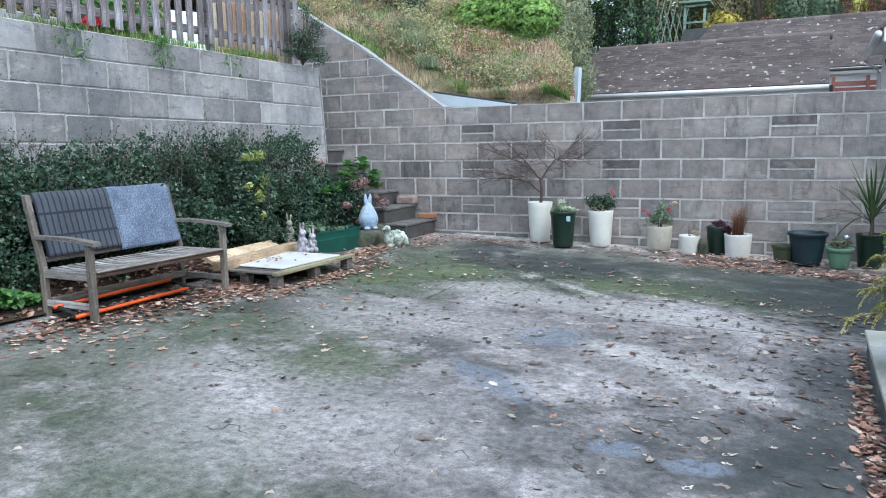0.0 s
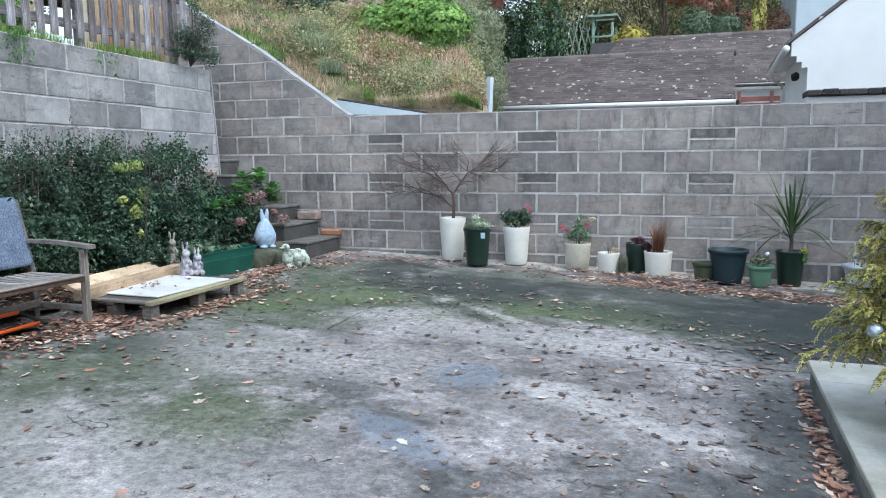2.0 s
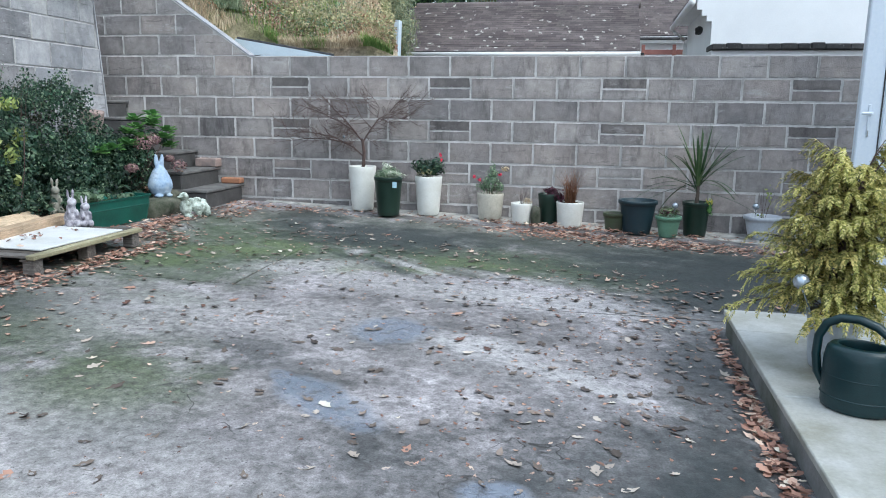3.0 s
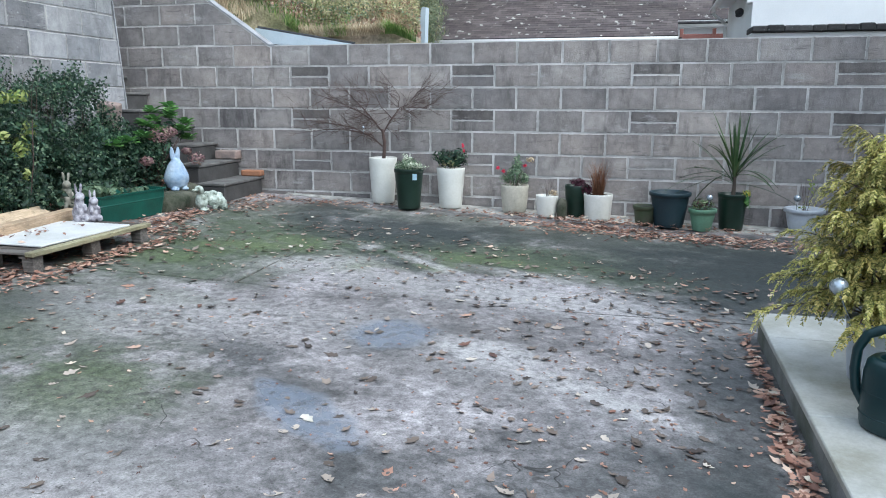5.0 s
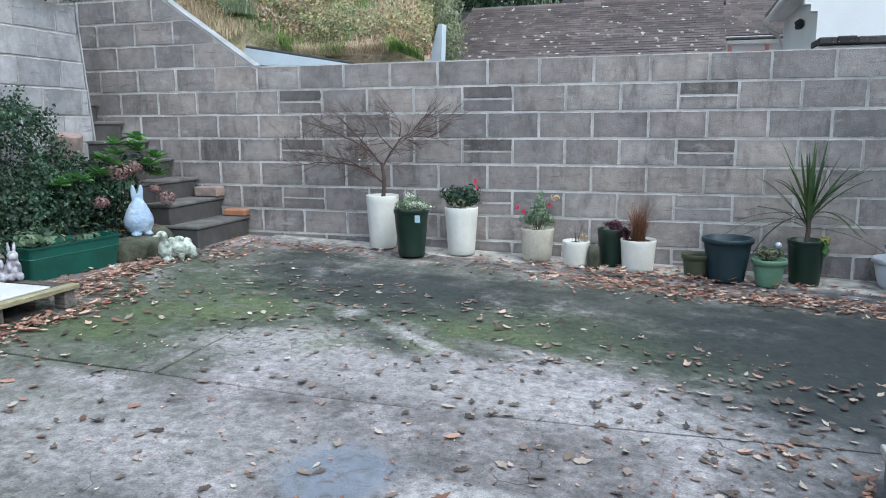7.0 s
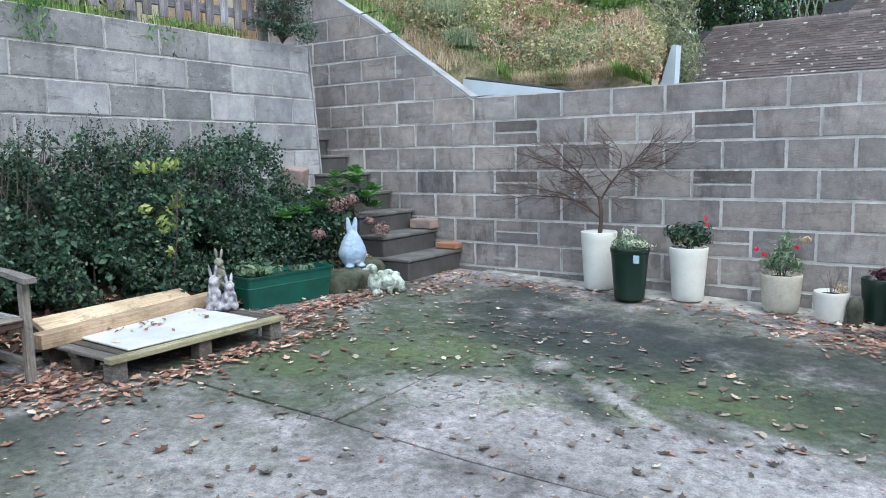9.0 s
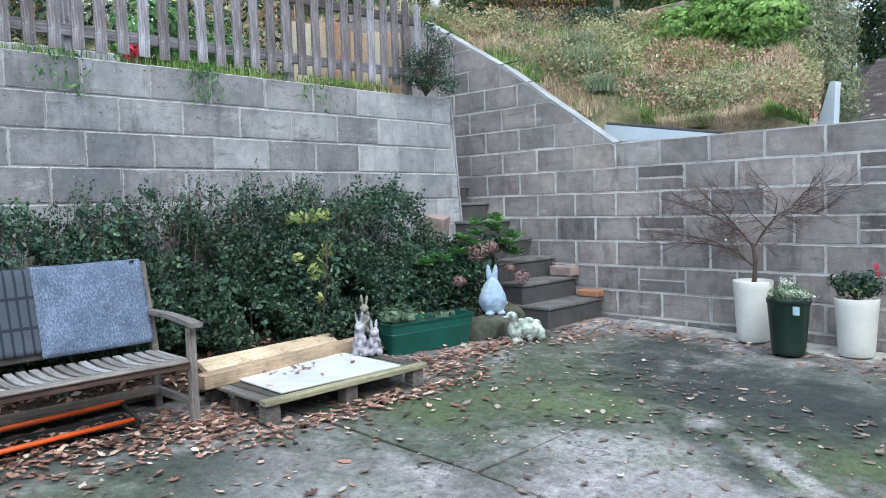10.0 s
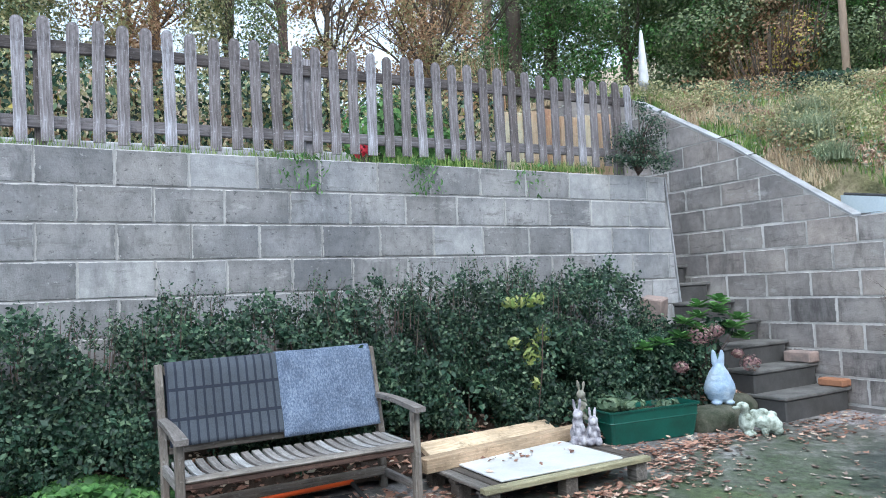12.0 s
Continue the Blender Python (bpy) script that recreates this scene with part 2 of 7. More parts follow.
    for x, y, rx, ry, a, amt in ((-1.6, 4.9, 0.3, 0.13, -0.3, 0.8), (-1.2, 4.65, 0.35, 0.09, -0.5, 0.6), (-0.85, 4.42, 0.25, 0.06, -0.5, 0.55), (-1.3, 4.7, 0.6, 0.25, -0.4, 0.3), (-2.6, 5.0, 0.5, 0.3, 0.2, 0.3), (-3.1, 6.3, 0.4, 0.18, 0.5, 0.5), (-2.0, 6.0, 1.1, 0.25, -0.1, 0.5), (-1.0, 5.9, 0.9, 0.25, -0.2, 0.4), (-3.4, 4.9, 0.6, 0.4, 0, 0.35), (-2.8, 3.1, 0.5, 0.5, 0.2, 0.4), (-3.5, 3.4, 0.35, 0.4, 0.4, 0.35), (-2.2, 3.1, 0.4, 0.3, 0.1, 0.3), (-2.3, 6.55, 0.4, 0.05, -0.65, 0.6), (-1.6, 6.5, 0.3, 0.08, -0.3, 0.5), (-2.9, 6.95, 0.08, 0.1, 0, 0.6)):
        col = lay(col, spot(t, sep, x, y, rx, ry, a, 0.8, wob2), pale, amt)
    col = mix(t, 0.7, col, ramp(t, n3, ((0.34, (0.2,) * 3), (0.66, (0.78,) * 3))), "OVERLAY")
    col = mix(t, 0.5, col, ramp(t, n4, ((0.36, (0.25,) * 3), (0.64, (0.75,) * 3))), "OVERLAY")
    grit = world_noise(t, 48, 3, 0.6)
    col = mix(t, calc(t, "MULTIPLY", ramp(t, grit, ((0.3, (1, 1, 1)), (0.37, (0, 0, 0)))), 0.75), col, (0.03, 0.028, 0.026))
    blot = world_noise(t, 9.5, 6, 0.75)
    col = mix(t, calc(t, "MULTIPLY", ramp(t, blot, ((0.34, (1, 1, 1)), (0.44, (0, 0, 0)))), 0.6), col, (0.05, 0.047, 0.046))
    # fine wandering cracks
    ck = calc(t, "ABSOLUTE", calc(t, "SUBTRACT", world_noise(t, 0.62, 5, 0.55), 0.5))
    ck = calc(t, "MULTIPLY", calc(t, "DIVIDE", calc(t, "SUBTRACT", 0.0016, ck), 0.001, True), ramp(t, world_noise(t, 1.7, 3, 0.5), ((0.5, (0, 0, 0)), (0.56, (1, 1, 1)))))
    col = mix(t, calc(t, "MULTIPLY", ck, 0.8), col, (0.03, 0.028, 0.026))
    # puddles: smoother wet patches that also carry a painted sky reflection
    wet_sheen = None
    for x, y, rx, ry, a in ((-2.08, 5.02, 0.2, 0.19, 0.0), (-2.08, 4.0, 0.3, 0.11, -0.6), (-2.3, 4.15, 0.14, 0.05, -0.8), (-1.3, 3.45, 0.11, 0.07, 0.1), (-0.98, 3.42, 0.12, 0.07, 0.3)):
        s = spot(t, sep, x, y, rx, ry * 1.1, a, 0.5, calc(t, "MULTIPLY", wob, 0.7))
        wet_sheen = s if wet_sheen is None else calc(t, "MAXIMUM", wet_sheen, s)
    wet_sheen = calc(t, "MULTIPLY", wet_sheen, ramp(t, n3, ((0.38, (0.25,) * 3), (0.5, (1, 1, 1)))))
    damp = calc(t, "MULTIPLY", ramp(t, n1, ((0.4, (1, 1, 1)), (0.62, (0, 0, 0)))), 0.28)
    # the sky's pale blue reflection goes into the base colour here
    col = mix(t, calc(t, "MULTIPLY", wet_sheen, 0.66), col, (0.21, 0.245, 0.32))
    t.links.new(calc(t, "ADD", 0.4, calc(t, "MULTIPLY", wet_sheen, 0.6)), b.inputs["Specular IOR Level"])
    t.links.new(col, b.inputs["Base Color"])
    dry = calc(t, "SUBTRACT", 0.8, damp)
    rough = calc(t, "SUBTRACT", dry, calc(t, "MULTIPLY", wet_sheen, calc(t, "SUBTRACT", dry, 0.2)))
    t.links.new(calc(t, "MAXIMUM", rough, 0.06), b.inputs["Roughness"])
    h = calc(t, "ADD", calc(t, "MULTIPLY", n3, 0.8), calc(t, "MULTIPLY", n4, 0.5))
    h = calc(t, "SUBTRACT", calc(t, "MULTIPLY", h, calc(t, "SUBTRACT", 1.0, calc(t, "MULTIPLY", wet_sheen, 0.93))), ck)
    bump(t, b, h, 0.45, 0.006)
    return m


M = {}
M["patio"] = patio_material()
M["block"] = block_material("grey_block", (0.245, 0.228, 0.223), (0.3, 0.278, 0.27), (0.365, 0.342, 0.33), (0.335, 0.298, 0.28), 0.219, 0.213, 0.6, 0.0, 0.15)
M["cutblock"] = block_material("cut_grey_block", (0.245, 0.228, 0.223), (0.3, 0.278, 0.27), (0.365, 0.342, 0.33), (0.335, 0.298, 0.28), 99, 99, 0.5, 0.0, 0.15)
M["halfblock"] = block_material("grey_half_block", (0.2, 0.186, 0.182), (0.255, 0.236, 0.23), (0.33, 0.31, 0.3), (0.285, 0.255, 0.24), 0.219, 0.104, 0.7, 0.0, 0.4)
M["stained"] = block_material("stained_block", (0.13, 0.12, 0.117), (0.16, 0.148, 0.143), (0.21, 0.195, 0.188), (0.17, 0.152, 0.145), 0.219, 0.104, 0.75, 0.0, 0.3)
M["oldblock"] = block_material("old_grey_block", (0.185, 0.185, 0.192), (0.225, 0.226, 0.235), (0.32, 0.322, 0.336), (0.26, 0.254, 0.256), 0.2275, 0.235, 0.55, 0.4, 0.75)
M["paleold"] = block_material("pale_rendered_block", (0.27, 0.275, 0.29), (0.33, 0.335, 0.35), (0.42, 0.425, 0.445), (0.36, 0.36, 0.365), 0.2275, 0.235, 0.35, 0.2, 0.15)
# darker copy of the grey block: damp and corner shade both in the colour
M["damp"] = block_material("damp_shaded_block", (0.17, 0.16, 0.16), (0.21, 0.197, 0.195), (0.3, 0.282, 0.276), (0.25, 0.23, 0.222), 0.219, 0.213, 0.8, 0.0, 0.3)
M["oldmortar"] = plain("old_mortar", (0.46, 0.455, 0.455), (0.17, 0.165, 0.165), 2.5, 0.95, bs=0.5)
M["mortar"] = plain("mortar", (0.62, 0.6, 0.59), (0.3, 0.29, 0.28), 3.4, 0.95, bs=0.5)
M["coping"] = plain("coping_mortar", (0.4, 0.41, 0.43), (0.24, 0.24, 0.25), 5, 0.9, bs=0.4)
M["brick"] = plain("orange_brick", (0.42, 0.19, 0.1), (0.26, 0.13, 0.08), 12, 0.9)
M["pinkstone"] = plain("pink_stone", (0.36, 0.27, 0.24), (0.2, 0.165, 0.155), 10, 0.9)
M["step"] = plain("dark_concrete", (0.085, 0.082, 0.082), (0.045, 0.044, 0.044), 4, 0.8, bs=0.5)
M["tread"] = plain("worn_tread", (0.17, 0.166, 0.162), (0.07, 0.069, 0.067), 5, 0.8, bs=0.5)
M["slab"] = plain("pale_slab", (0.5, 0.505, 0.485), (0.29, 0.285, 0.235), 3.4, 0.55, bs=0.25)
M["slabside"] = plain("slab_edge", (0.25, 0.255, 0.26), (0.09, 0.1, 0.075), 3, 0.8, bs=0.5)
M["strip"] = plain("gutter_concrete", (0.62, 0.61, 0.57), (0.1, 0.095, 0.09), 4.5, 0.85, bs=0.5)
M["soil"] = plain("soil", (0.09, 0.06, 0.045), (0.05, 0.036, 0.028), 9, 0.95, bs=1.0, bd=0.02)
M["rock"] = plain("mossy_stone", (0.11, 0.11, 0.085), (0.025, 0.035, 0.018), 9, 0.95, bs=0.8, bd=0.01)
M["picket"] = wood_material("weathered_picket", (0.09, 0.078, 0.08), (0.215, 0.198, 0.205), (0.42, 0.42, 0.455), "Z", 0.85)
M["rail"] = wood_material("weathered_rail", (0.05, 0.042, 0.042), (0.1, 0.088, 0.088), (0.2, 0.19, 0.2), "Y", 0.85)
M["bench"] = wood_material("weathered_teak", (0.101, 0.086, 0.07), (0.195, 0.176, 0.152), (0.312, 0.296, 0.273), "Y", 0.75)
M["benchz"] = wood_material("weathered_teak_upright", (0.101, 0.086, 0.07), (0.195, 0.176, 0.152), (0.312, 0.296, 0.273), "Z", 0.75)
M["reddish"] = wood_material("red_brown_teak", (0.06, 0.035, 0.03), (0.12, 0.07, 0.055), (0.2, 0.13, 0.1), "Y", 0.7)
M["benchx"] = wood_material("weathered_teak_slat", (0.125, 0.118, 0.11), (0.25, 0.24, 0.228), (0.38, 0.38, 0.38), "X", 0.75)
M["pallet"] = wood_material("old_pallet_wood", (0.05, 0.043, 0.038), (0.1, 0.088, 0.076), (0.19, 0.172, 0.155), "X", 0.85)
M["palletedge"] = wood_material("green_tinged_plank", (0.22, 0.21, 0.12), (0.36, 0.35, 0.22), (0.5, 0.48, 0.33), "Y", 0.8)
M["fresh"] = wood_material("fresh_timber", (0.32, 0.23, 0.14), (0.46, 0.35, 0.23), (0.58, 0.46, 0.33), "Y", 0.7)
M["board"] = plain("white_board", (0.66, 0.67, 0.68), (0.5, 0.51, 0.5), 3, 0.45, bs=0.1)
M["orange"] = plain("orange_plastic", (0.8, 0.12, 0.02), (0.62, 0.09, 0.02), 6, 0.4)
M["blackcloth"] = plain("black_cloth", (0.012, 0.012, 0.014), (0.025, 0.024, 0.024), 20, 0.85)
M["white_pot"] = plain("white_glaze", (0.74, 0.74, 0.7), (0.6, 0.6, 0.55), 4, 0.4, bs=0.1)
M["cream_pot"] = plain("cream_pot", (0.55, 0.52, 0.44), (0.36, 0.34, 0.28), 6, 0.65, bs=0.3)
M["darkgreen"] = plain("dark_green_glaze", (0.006, 0.022, 0.014), (0.012, 0.032, 0.022), 6, 0.35)
M["bluegreen"] = plain("blue_green_plastic", (0.01, 0.03, 0.042), (0.018, 0.04, 0.05), 5, 0.5)
M["olive_pot"] = plain("olive_plastic", (0.05, 0.075, 0.035), (0.07, 0.07, 0.05), 6, 0.6)
M["sage"] = plain("sage_green_plastic", (0.15, 0.3, 0.2), (0.12, 0.22, 0.15), 6, 0.5)
M["palegrey_pot"] = plain("pale_grey_plastic", (0.5, 0.54, 0.6), (0.4, 0.42, 0.45), 5, 0.5)
M["trough"] = plain("green_trough_plastic", (0.008, 0.1, 0.074), (0.006, 0.062, 0.046), 4, 0.42)
M["can"] = plain("dark_teal_plastic", (0.003, 0.022, 0.026), (0.006, 0.03, 0.034), 4, 0.38)
M["label"] = plain("pale_blue_label", (0.5, 0.72, 0.85), rough=0.5)
M["compost"] = plain("potting_compost", (0.03, 0.022, 0.017), (0.06, 0.045, 0.035), 40, 0.95, bs=1.0, bd=0.01)
M["bluestone"] = plain("pale_blue_stone", (0.25, 0.36, 0.52), (0.42, 0.5, 0.58), 9, 0.8, bs=0.8, bd=0.008, fine=35)
M["whitestone"] = plain("weathered_white_statue", (0.5, 0.49, 0.53), (0.12, 0.11, 0.14), 22, 0.8, bs=0.5)
M["greenwhite"] = plain("mossy_white_statue", (0.62, 0.7, 0.64), (0.06, 0.08, 0.05), 20, 0.8, bs=0.6)
M["greystone"] = plain("grey_statue", (0.3, 0.29, 0.25), (0.2, 0.2, 0.16), 14, 0.85)
M["glassball"] = plain("silvered_ball", (0.5, 0.56, 0.62), (0.4, 0.45, 0.5), 5, 0.25, 0.7)
M["steel"] = plain("dull_steel", (0.5, 0.5, 0.5), rough=0.35, metal=1.0)
M["render"] = plain("white_render", (0.82, 0.83, 0.84), (0.74, 0.75, 0.76), 1.2, 0.9, bs=0.4)
M["paleblue"] = plain("pale_blue_paint", (0.6, 0.68, 0.75), (0.5, 0.58, 0.64), 2, 0.85)
M["upvc"] = plain("white_upvc", (0.66, 0.72, 0.8), (0.62, 0.68, 0.76), 1, 0.25, bs=0.02)
M["blackcap"] = plain("black_coping", (0.02, 0.02, 0.022), (0.06, 0.06, 0.065), 14, 0.8, bs=0.6)
M["oldcap"] = block_material("lichened_black_coping", (0.018, 0.018, 0.02), (0.03, 0.03, 0.032), (0.06, 0.06, 0.062), (0.035, 0.034, 0.034), 99, 99, 0.4, 0.6)
M["whitepaint"] = plain("white_gloss_paint", (0.78, 0.78, 0.78), (0.7, 0.7, 0.69), 3, 0.45)
M["redpaint"] = plain("red_fence_paint", (0.38, 0.17, 0.14), (0.27, 0.11, 0.09), 5, 0.7)
M["redroof"] = plain("red_painted_roof", (0.65, 0.08, 0.04), (0.55, 0.07, 0.04), 3, 0.6)
M["trellis"] = plain("pale_green_paint", (0.34, 0.46, 0.38), (0.24, 0.34, 0.27), 5, 0.7)
M["bark"] = plain("bark", (0.12, 0.095, 0.075), (0.07, 0.055, 0.045), 10, 0.9, bs=0.8, bd=0.01, stretch=(1, 1, 0.2))
M["twig"] = plain("twig", (0.11, 0.07, 0.06), (0.07, 0.05, 0.045), 10, 0.85)
M["pole"] = plain("stripped_pole", (0.6, 0.46, 0.36), (0.42, 0.32, 0.26), 8, 0.9, bs=0.6, stretch=(1, 1, 0.2))
M["palebark"] = plain("pale_bark", (0.33, 0.25, 0.2), (0.22, 0.17, 0.14), 8, 0.9, bs=0.6, stretch=(1, 1, 0.2))
M["parasol"] = plain("pale_parasol_cloth", (0.7, 0.71, 0.75), (0.5, 0.51, 0.56), 6, 0.8)
M["cream"] = wood_material("cream_board", (0.55, 0.42, 0.27), (0.68, 0.54, 0.37), (0.78, 0.66, 0.48), "Z", 0.8)


def roof_material():
    m, t, b = nodes("clay_tile")
    base = ramp(t, spread(t, "Island"), ((0, (0.105, 0.086, 0.088)), (0.5, (0.14, 0.116, 0.116)), (1, (0.18, 0.152, 0.147))))
    n = world_noise(t, 1.0, 6, 0.6)
    f = world_noise(t, 30, 4, 0.7)
    lich = world_noise(t, 7.5, 2, 0.4, (1, 1, 1))
    col = mix(t, 0.6, base, ramp(t, n, ((0.3, (0.25,) * 3), (0.7, (0.75,) * 3))), "OVERLAY")
    col = mix(t, 0.4, col, ramp(t, f, ((0.3, (0.3,) * 3), (0.7, (0.7,) * 3))), "OVERLAY")
    col = mix(t, ramp(t, lich, ((0.67, (0, 0, 0)), (0.7, (1, 1, 1)))), col, (0.6, 0.6, 0.55))
    t.links.new(col, b.inputs["Base Color"])
    b.inputs["Roughness"].default_value = 0.9
    bump(t, b, f, 0.4, 0.005)
    return m


M["tile"] = roof_material()


def hill_material():
    m, t, b = nodes("hillside")
    n, f, g = world_noise(t, 0.9, 7, 0.65), world_noise(t, 7, 6, 0.7), world_noise(t, 40, 4, 0.7)
    col = ramp(t, n, ((0.3, (0.12, 0.14, 0.06)), (0.42, (0.27, 0.25, 0.14)), (0.56, (0.46, 0.38, 0.28)), (0.7, (0.42, 0.32, 0.23))))
    col = mix(t, 0.7, col, ramp(t, f, ((0.3, (0.2,) * 3), (0.7, (0.75,) * 3))), "OVERLAY")
    col = mix(t, 0.5, col, ramp(t, g, ((0.3, (0.25,) * 3), (0.7, (0.75,) * 3))), "OVERLAY")
    t.links.new(col, b.inputs["Base Color"])
    b.inputs["Roughness"].default_value = 0.95
    bump(t, b, calc(t, "ADD", f, g), 1.0, 0.05)
    return m


M["hill"] = hill_material()
LEAF = {
    "hedge": leaf_material("hedge_leaf", ((0, (0.01, 0.028, 0.018)), (0.5, (0.026, 0.066, 0.04)), (0.8, (0.08, 0.145, 0.085)), (1, (0.19, 0.26, 0.16))), patchy=0.9),
    "bramble": leaf_material("bramble_leaf", ((0, (0.024, 0.06, 0.036)), (0.7, (0.05, 0.12, 0.07)), (1, (0.12, 0.2, 0.1)))),
    "lime": leaf_material("yellow_green_leaf", ((0, (0.16, 0.25, 0.06)), (1, (0.42, 0.45, 0.16)))),
    "bright": leaf_material("bright_green_leaf", ((0, (0.047, 0.121, 0.034)), (0.6, (0.095, 0.23, 0.061)), (1, (0.189, 0.365, 0.108)))),
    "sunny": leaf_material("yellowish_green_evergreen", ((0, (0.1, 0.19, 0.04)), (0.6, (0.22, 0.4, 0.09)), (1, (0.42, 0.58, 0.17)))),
    "dark": leaf_material("dark_evergreen", ((0, (0.06, 0.09, 0.045)), (0.6, (0.15, 0.21, 0.1)), (1, (0.36, 0.42, 0.22)))),
    "olive": leaf_material("olive_leaf", ((0, (0.19, 0.21, 0.1)), (0.6, (0.38, 0.37, 0.19)), (1, (0.58, 0.51, 0.3)))),
    "greygreen": leaf_material("grey_green_leaf", ((0, (0.09, 0.15, 0.09)), (0.6, (0.15, 0.225, 0.135)), (1, (0.3, 0.375, 0.24)))),
    "feather": leaf_material("feathery_green", ((0, (0.17, 0.22, 0.13)), (0.6, (0.32, 0.38, 0.24)), (1, (0.52, 0.55, 0.38)))),
    "autumn": leaf_material("orange_brown_leaf", ((0, (0.192, 0.102, 0.06)), (0.5, (0.336, 0.204, 0.12)), (1, (0.504, 0.36, 0.216)))),
    "red": leaf_material("red_autumn_leaf", ((0, (0.336, 0.108, 0.084)), (0.6, (0.504, 0.204, 0.156)), (1, (0.408, 0.288, 0.168)))),
    "yellow": leaf_material("yellow_leaf", ((0, (0.4, 0.38, 0.06)), (1, (0.62, 0.52, 0.1)))),
    "gold": leaf_material("golden_conifer_spray", ((0, (0.1, 0.12, 0.03)), (0.3, (0.3, 0.3, 0.07)), (0.65, (0.54, 0.49, 0.14)), (1, (0.78, 0.68, 0.3))), 0.75, 0.2, 0.8),
    "dry": leaf_material("dry_grass_blade", ((0, (0.34, 0.26, 0.17)), (0.6, (0.56, 0.45, 0.31)), (1, (0.72, 0.61, 0.43)))),
    "grass": leaf_material("grass_blade", ((0, (0.105, 0.195, 0.045)), (0.6, (0.18, 0.3, 0.075)), (1, (0.375, 0.42, 0.15)))),
    "fallen": leaf_material("fallen_leaf", ((0, (0.1, 0.05, 0.04)), (0.35, (0.27, 0.14, 0.1)), (0.7, (0.44, 0.26, 0.19)), (0.9, (0.58, 0.42, 0.33)), (1, (0.62, 0.56, 0.46))), 0.7, 0.1),
    "pale": leaf_material("pale_fallen_leaf", ((0, (0.06, 0.045, 0.04)), (0.4, (0.14, 0.11, 0.09)), (0.78, (0.27, 0.21, 0.175)), (0.95, (0.48, 0.42, 0.36)), (1, (0.6, 0.56, 0.48))), 0.7, 0.05),
    "plum": leaf_material("plum_leaf", ((0, (0.04, 0.012, 0.02)), (1, (0.16, 0.05, 0.08)))),
    "rust": leaf_material("rusty_grass", ((0, (0.1, 0.045, 0.025)), (1, (0.28, 0.13, 0.07)))),
    "petal": leaf_material("red_petal", ((0, (0.6, 0.02, 0.06)), (1, (0.8, 0.08, 0.14)))),
    "white": leaf_material("white_petal", ((0, (0.4, 0.48, 0.34)), (1, (0.75, 0.78, 0.66)))),
    "mauve": leaf_material("faded_mauve_petal", ((0, (0.2, 0.11, 0.12)), (0.6, (0.34, 0.2, 0.21)), (1, (0.42, 0.33, 0.26)))),
    "cord": leaf_material("sword_leaf", ((0, (0.025, 0.06, 0.02)), (0.7, (0.05, 0.1, 0.035)), (1, (0.1, 0.14, 0.06))), 0.4, 0.1),
}

# ---- building helpers ----
def thing(name, at=(0, 0, 0), label="", category="", group="", kind=""):
    e = new(name)
    e.location = at
    return tagged(e, label, category, group, kind)


def part(name, bm, material, parent=None, label="", smooth=False, kind=""):
    """Links a bmesh, a mesh or (verts, faces) as one mesh object under a thing or a part."""
    if isinstance(bm, tuple):
        me = bpy.data.meshes.new(name)
        me.from_pydata(bm[0], [], bm[1])
    elif isinstance(bm, bpy.types.Mesh):
        me = bm
    else:
        me = bpy.data.meshes.new(name)
        bmesh.ops.recalc_face_normals(bm, faces=bm.faces)
        bm.to_mesh(me)
        bm.free()
    if not me.materials:
        me.materials.append(material)
    if smooth:
        me.polygons.foreach_set("use_smooth", [True] * len(me.polygons))
    ob = new(name, me)
    ob.parent = parent
    return tagged(ob, label, kind=kind)


def box(x0, x1, y0, y1, z0, z1, bev=0.0, bm=None, turn=None, seg=1):
    own = bmesh.new()
    vs = [own.verts.new((x, y, z)) for z in (z0, z1) for y in (y0, y1) for x in (x0, x1)]
    for f in ((0, 2, 3, 1), (4, 5, 7, 6), (0, 1, 5, 4), (2, 6, 7, 3), (0, 4, 6, 2), (1, 3, 7, 5)):
        own.faces.new([vs[i] for i in f])
    if bev:
        bmesh.ops.bevel(own, geom=own.edges[:], offset=bev, segments=seg, affect="EDGES")
    if turn is not None:
        bmesh.ops.transform(own, matrix=turn, verts=own.verts)
    if bm is None:
        return own
    join(bm, own)
    return bm


def join(bm, other):
    me = bpy.data.meshes.new("tmp")
    other.to_mesh(me)
    bm.from_mesh(me)
    bpy.data.meshes.remove(me)
    other.free()


def lathe(profile, seg=28, bm=None, at=(0, 0, 0), sx=1.0, sy=1.0):
    bm = bm or bmesh.new()
    rings = []
    for r, z in profile:
        if r < 1e-5:
            rings.append([bm.verts.new((at[0], at[1], at[2] + z))])
        else:
            rings.append([bm.verts.new((at[0] + sx * r * math.cos(2 * math.pi * i / seg), at[1] + sy * r * math.sin(2 * math.pi * i / seg), at[2] + z)) for i in range(seg)])
    for a, b in zip(rings, rings[1:]):
        for i in range(seg):
            j = (i + 1) % seg
            q = ([a[0]] if len(a) == 1 else [a[i], a[j]]) + ([b[0]] if len(b) == 1 else [b[j], b[i]])
            bm.faces.new(q)
    return bm


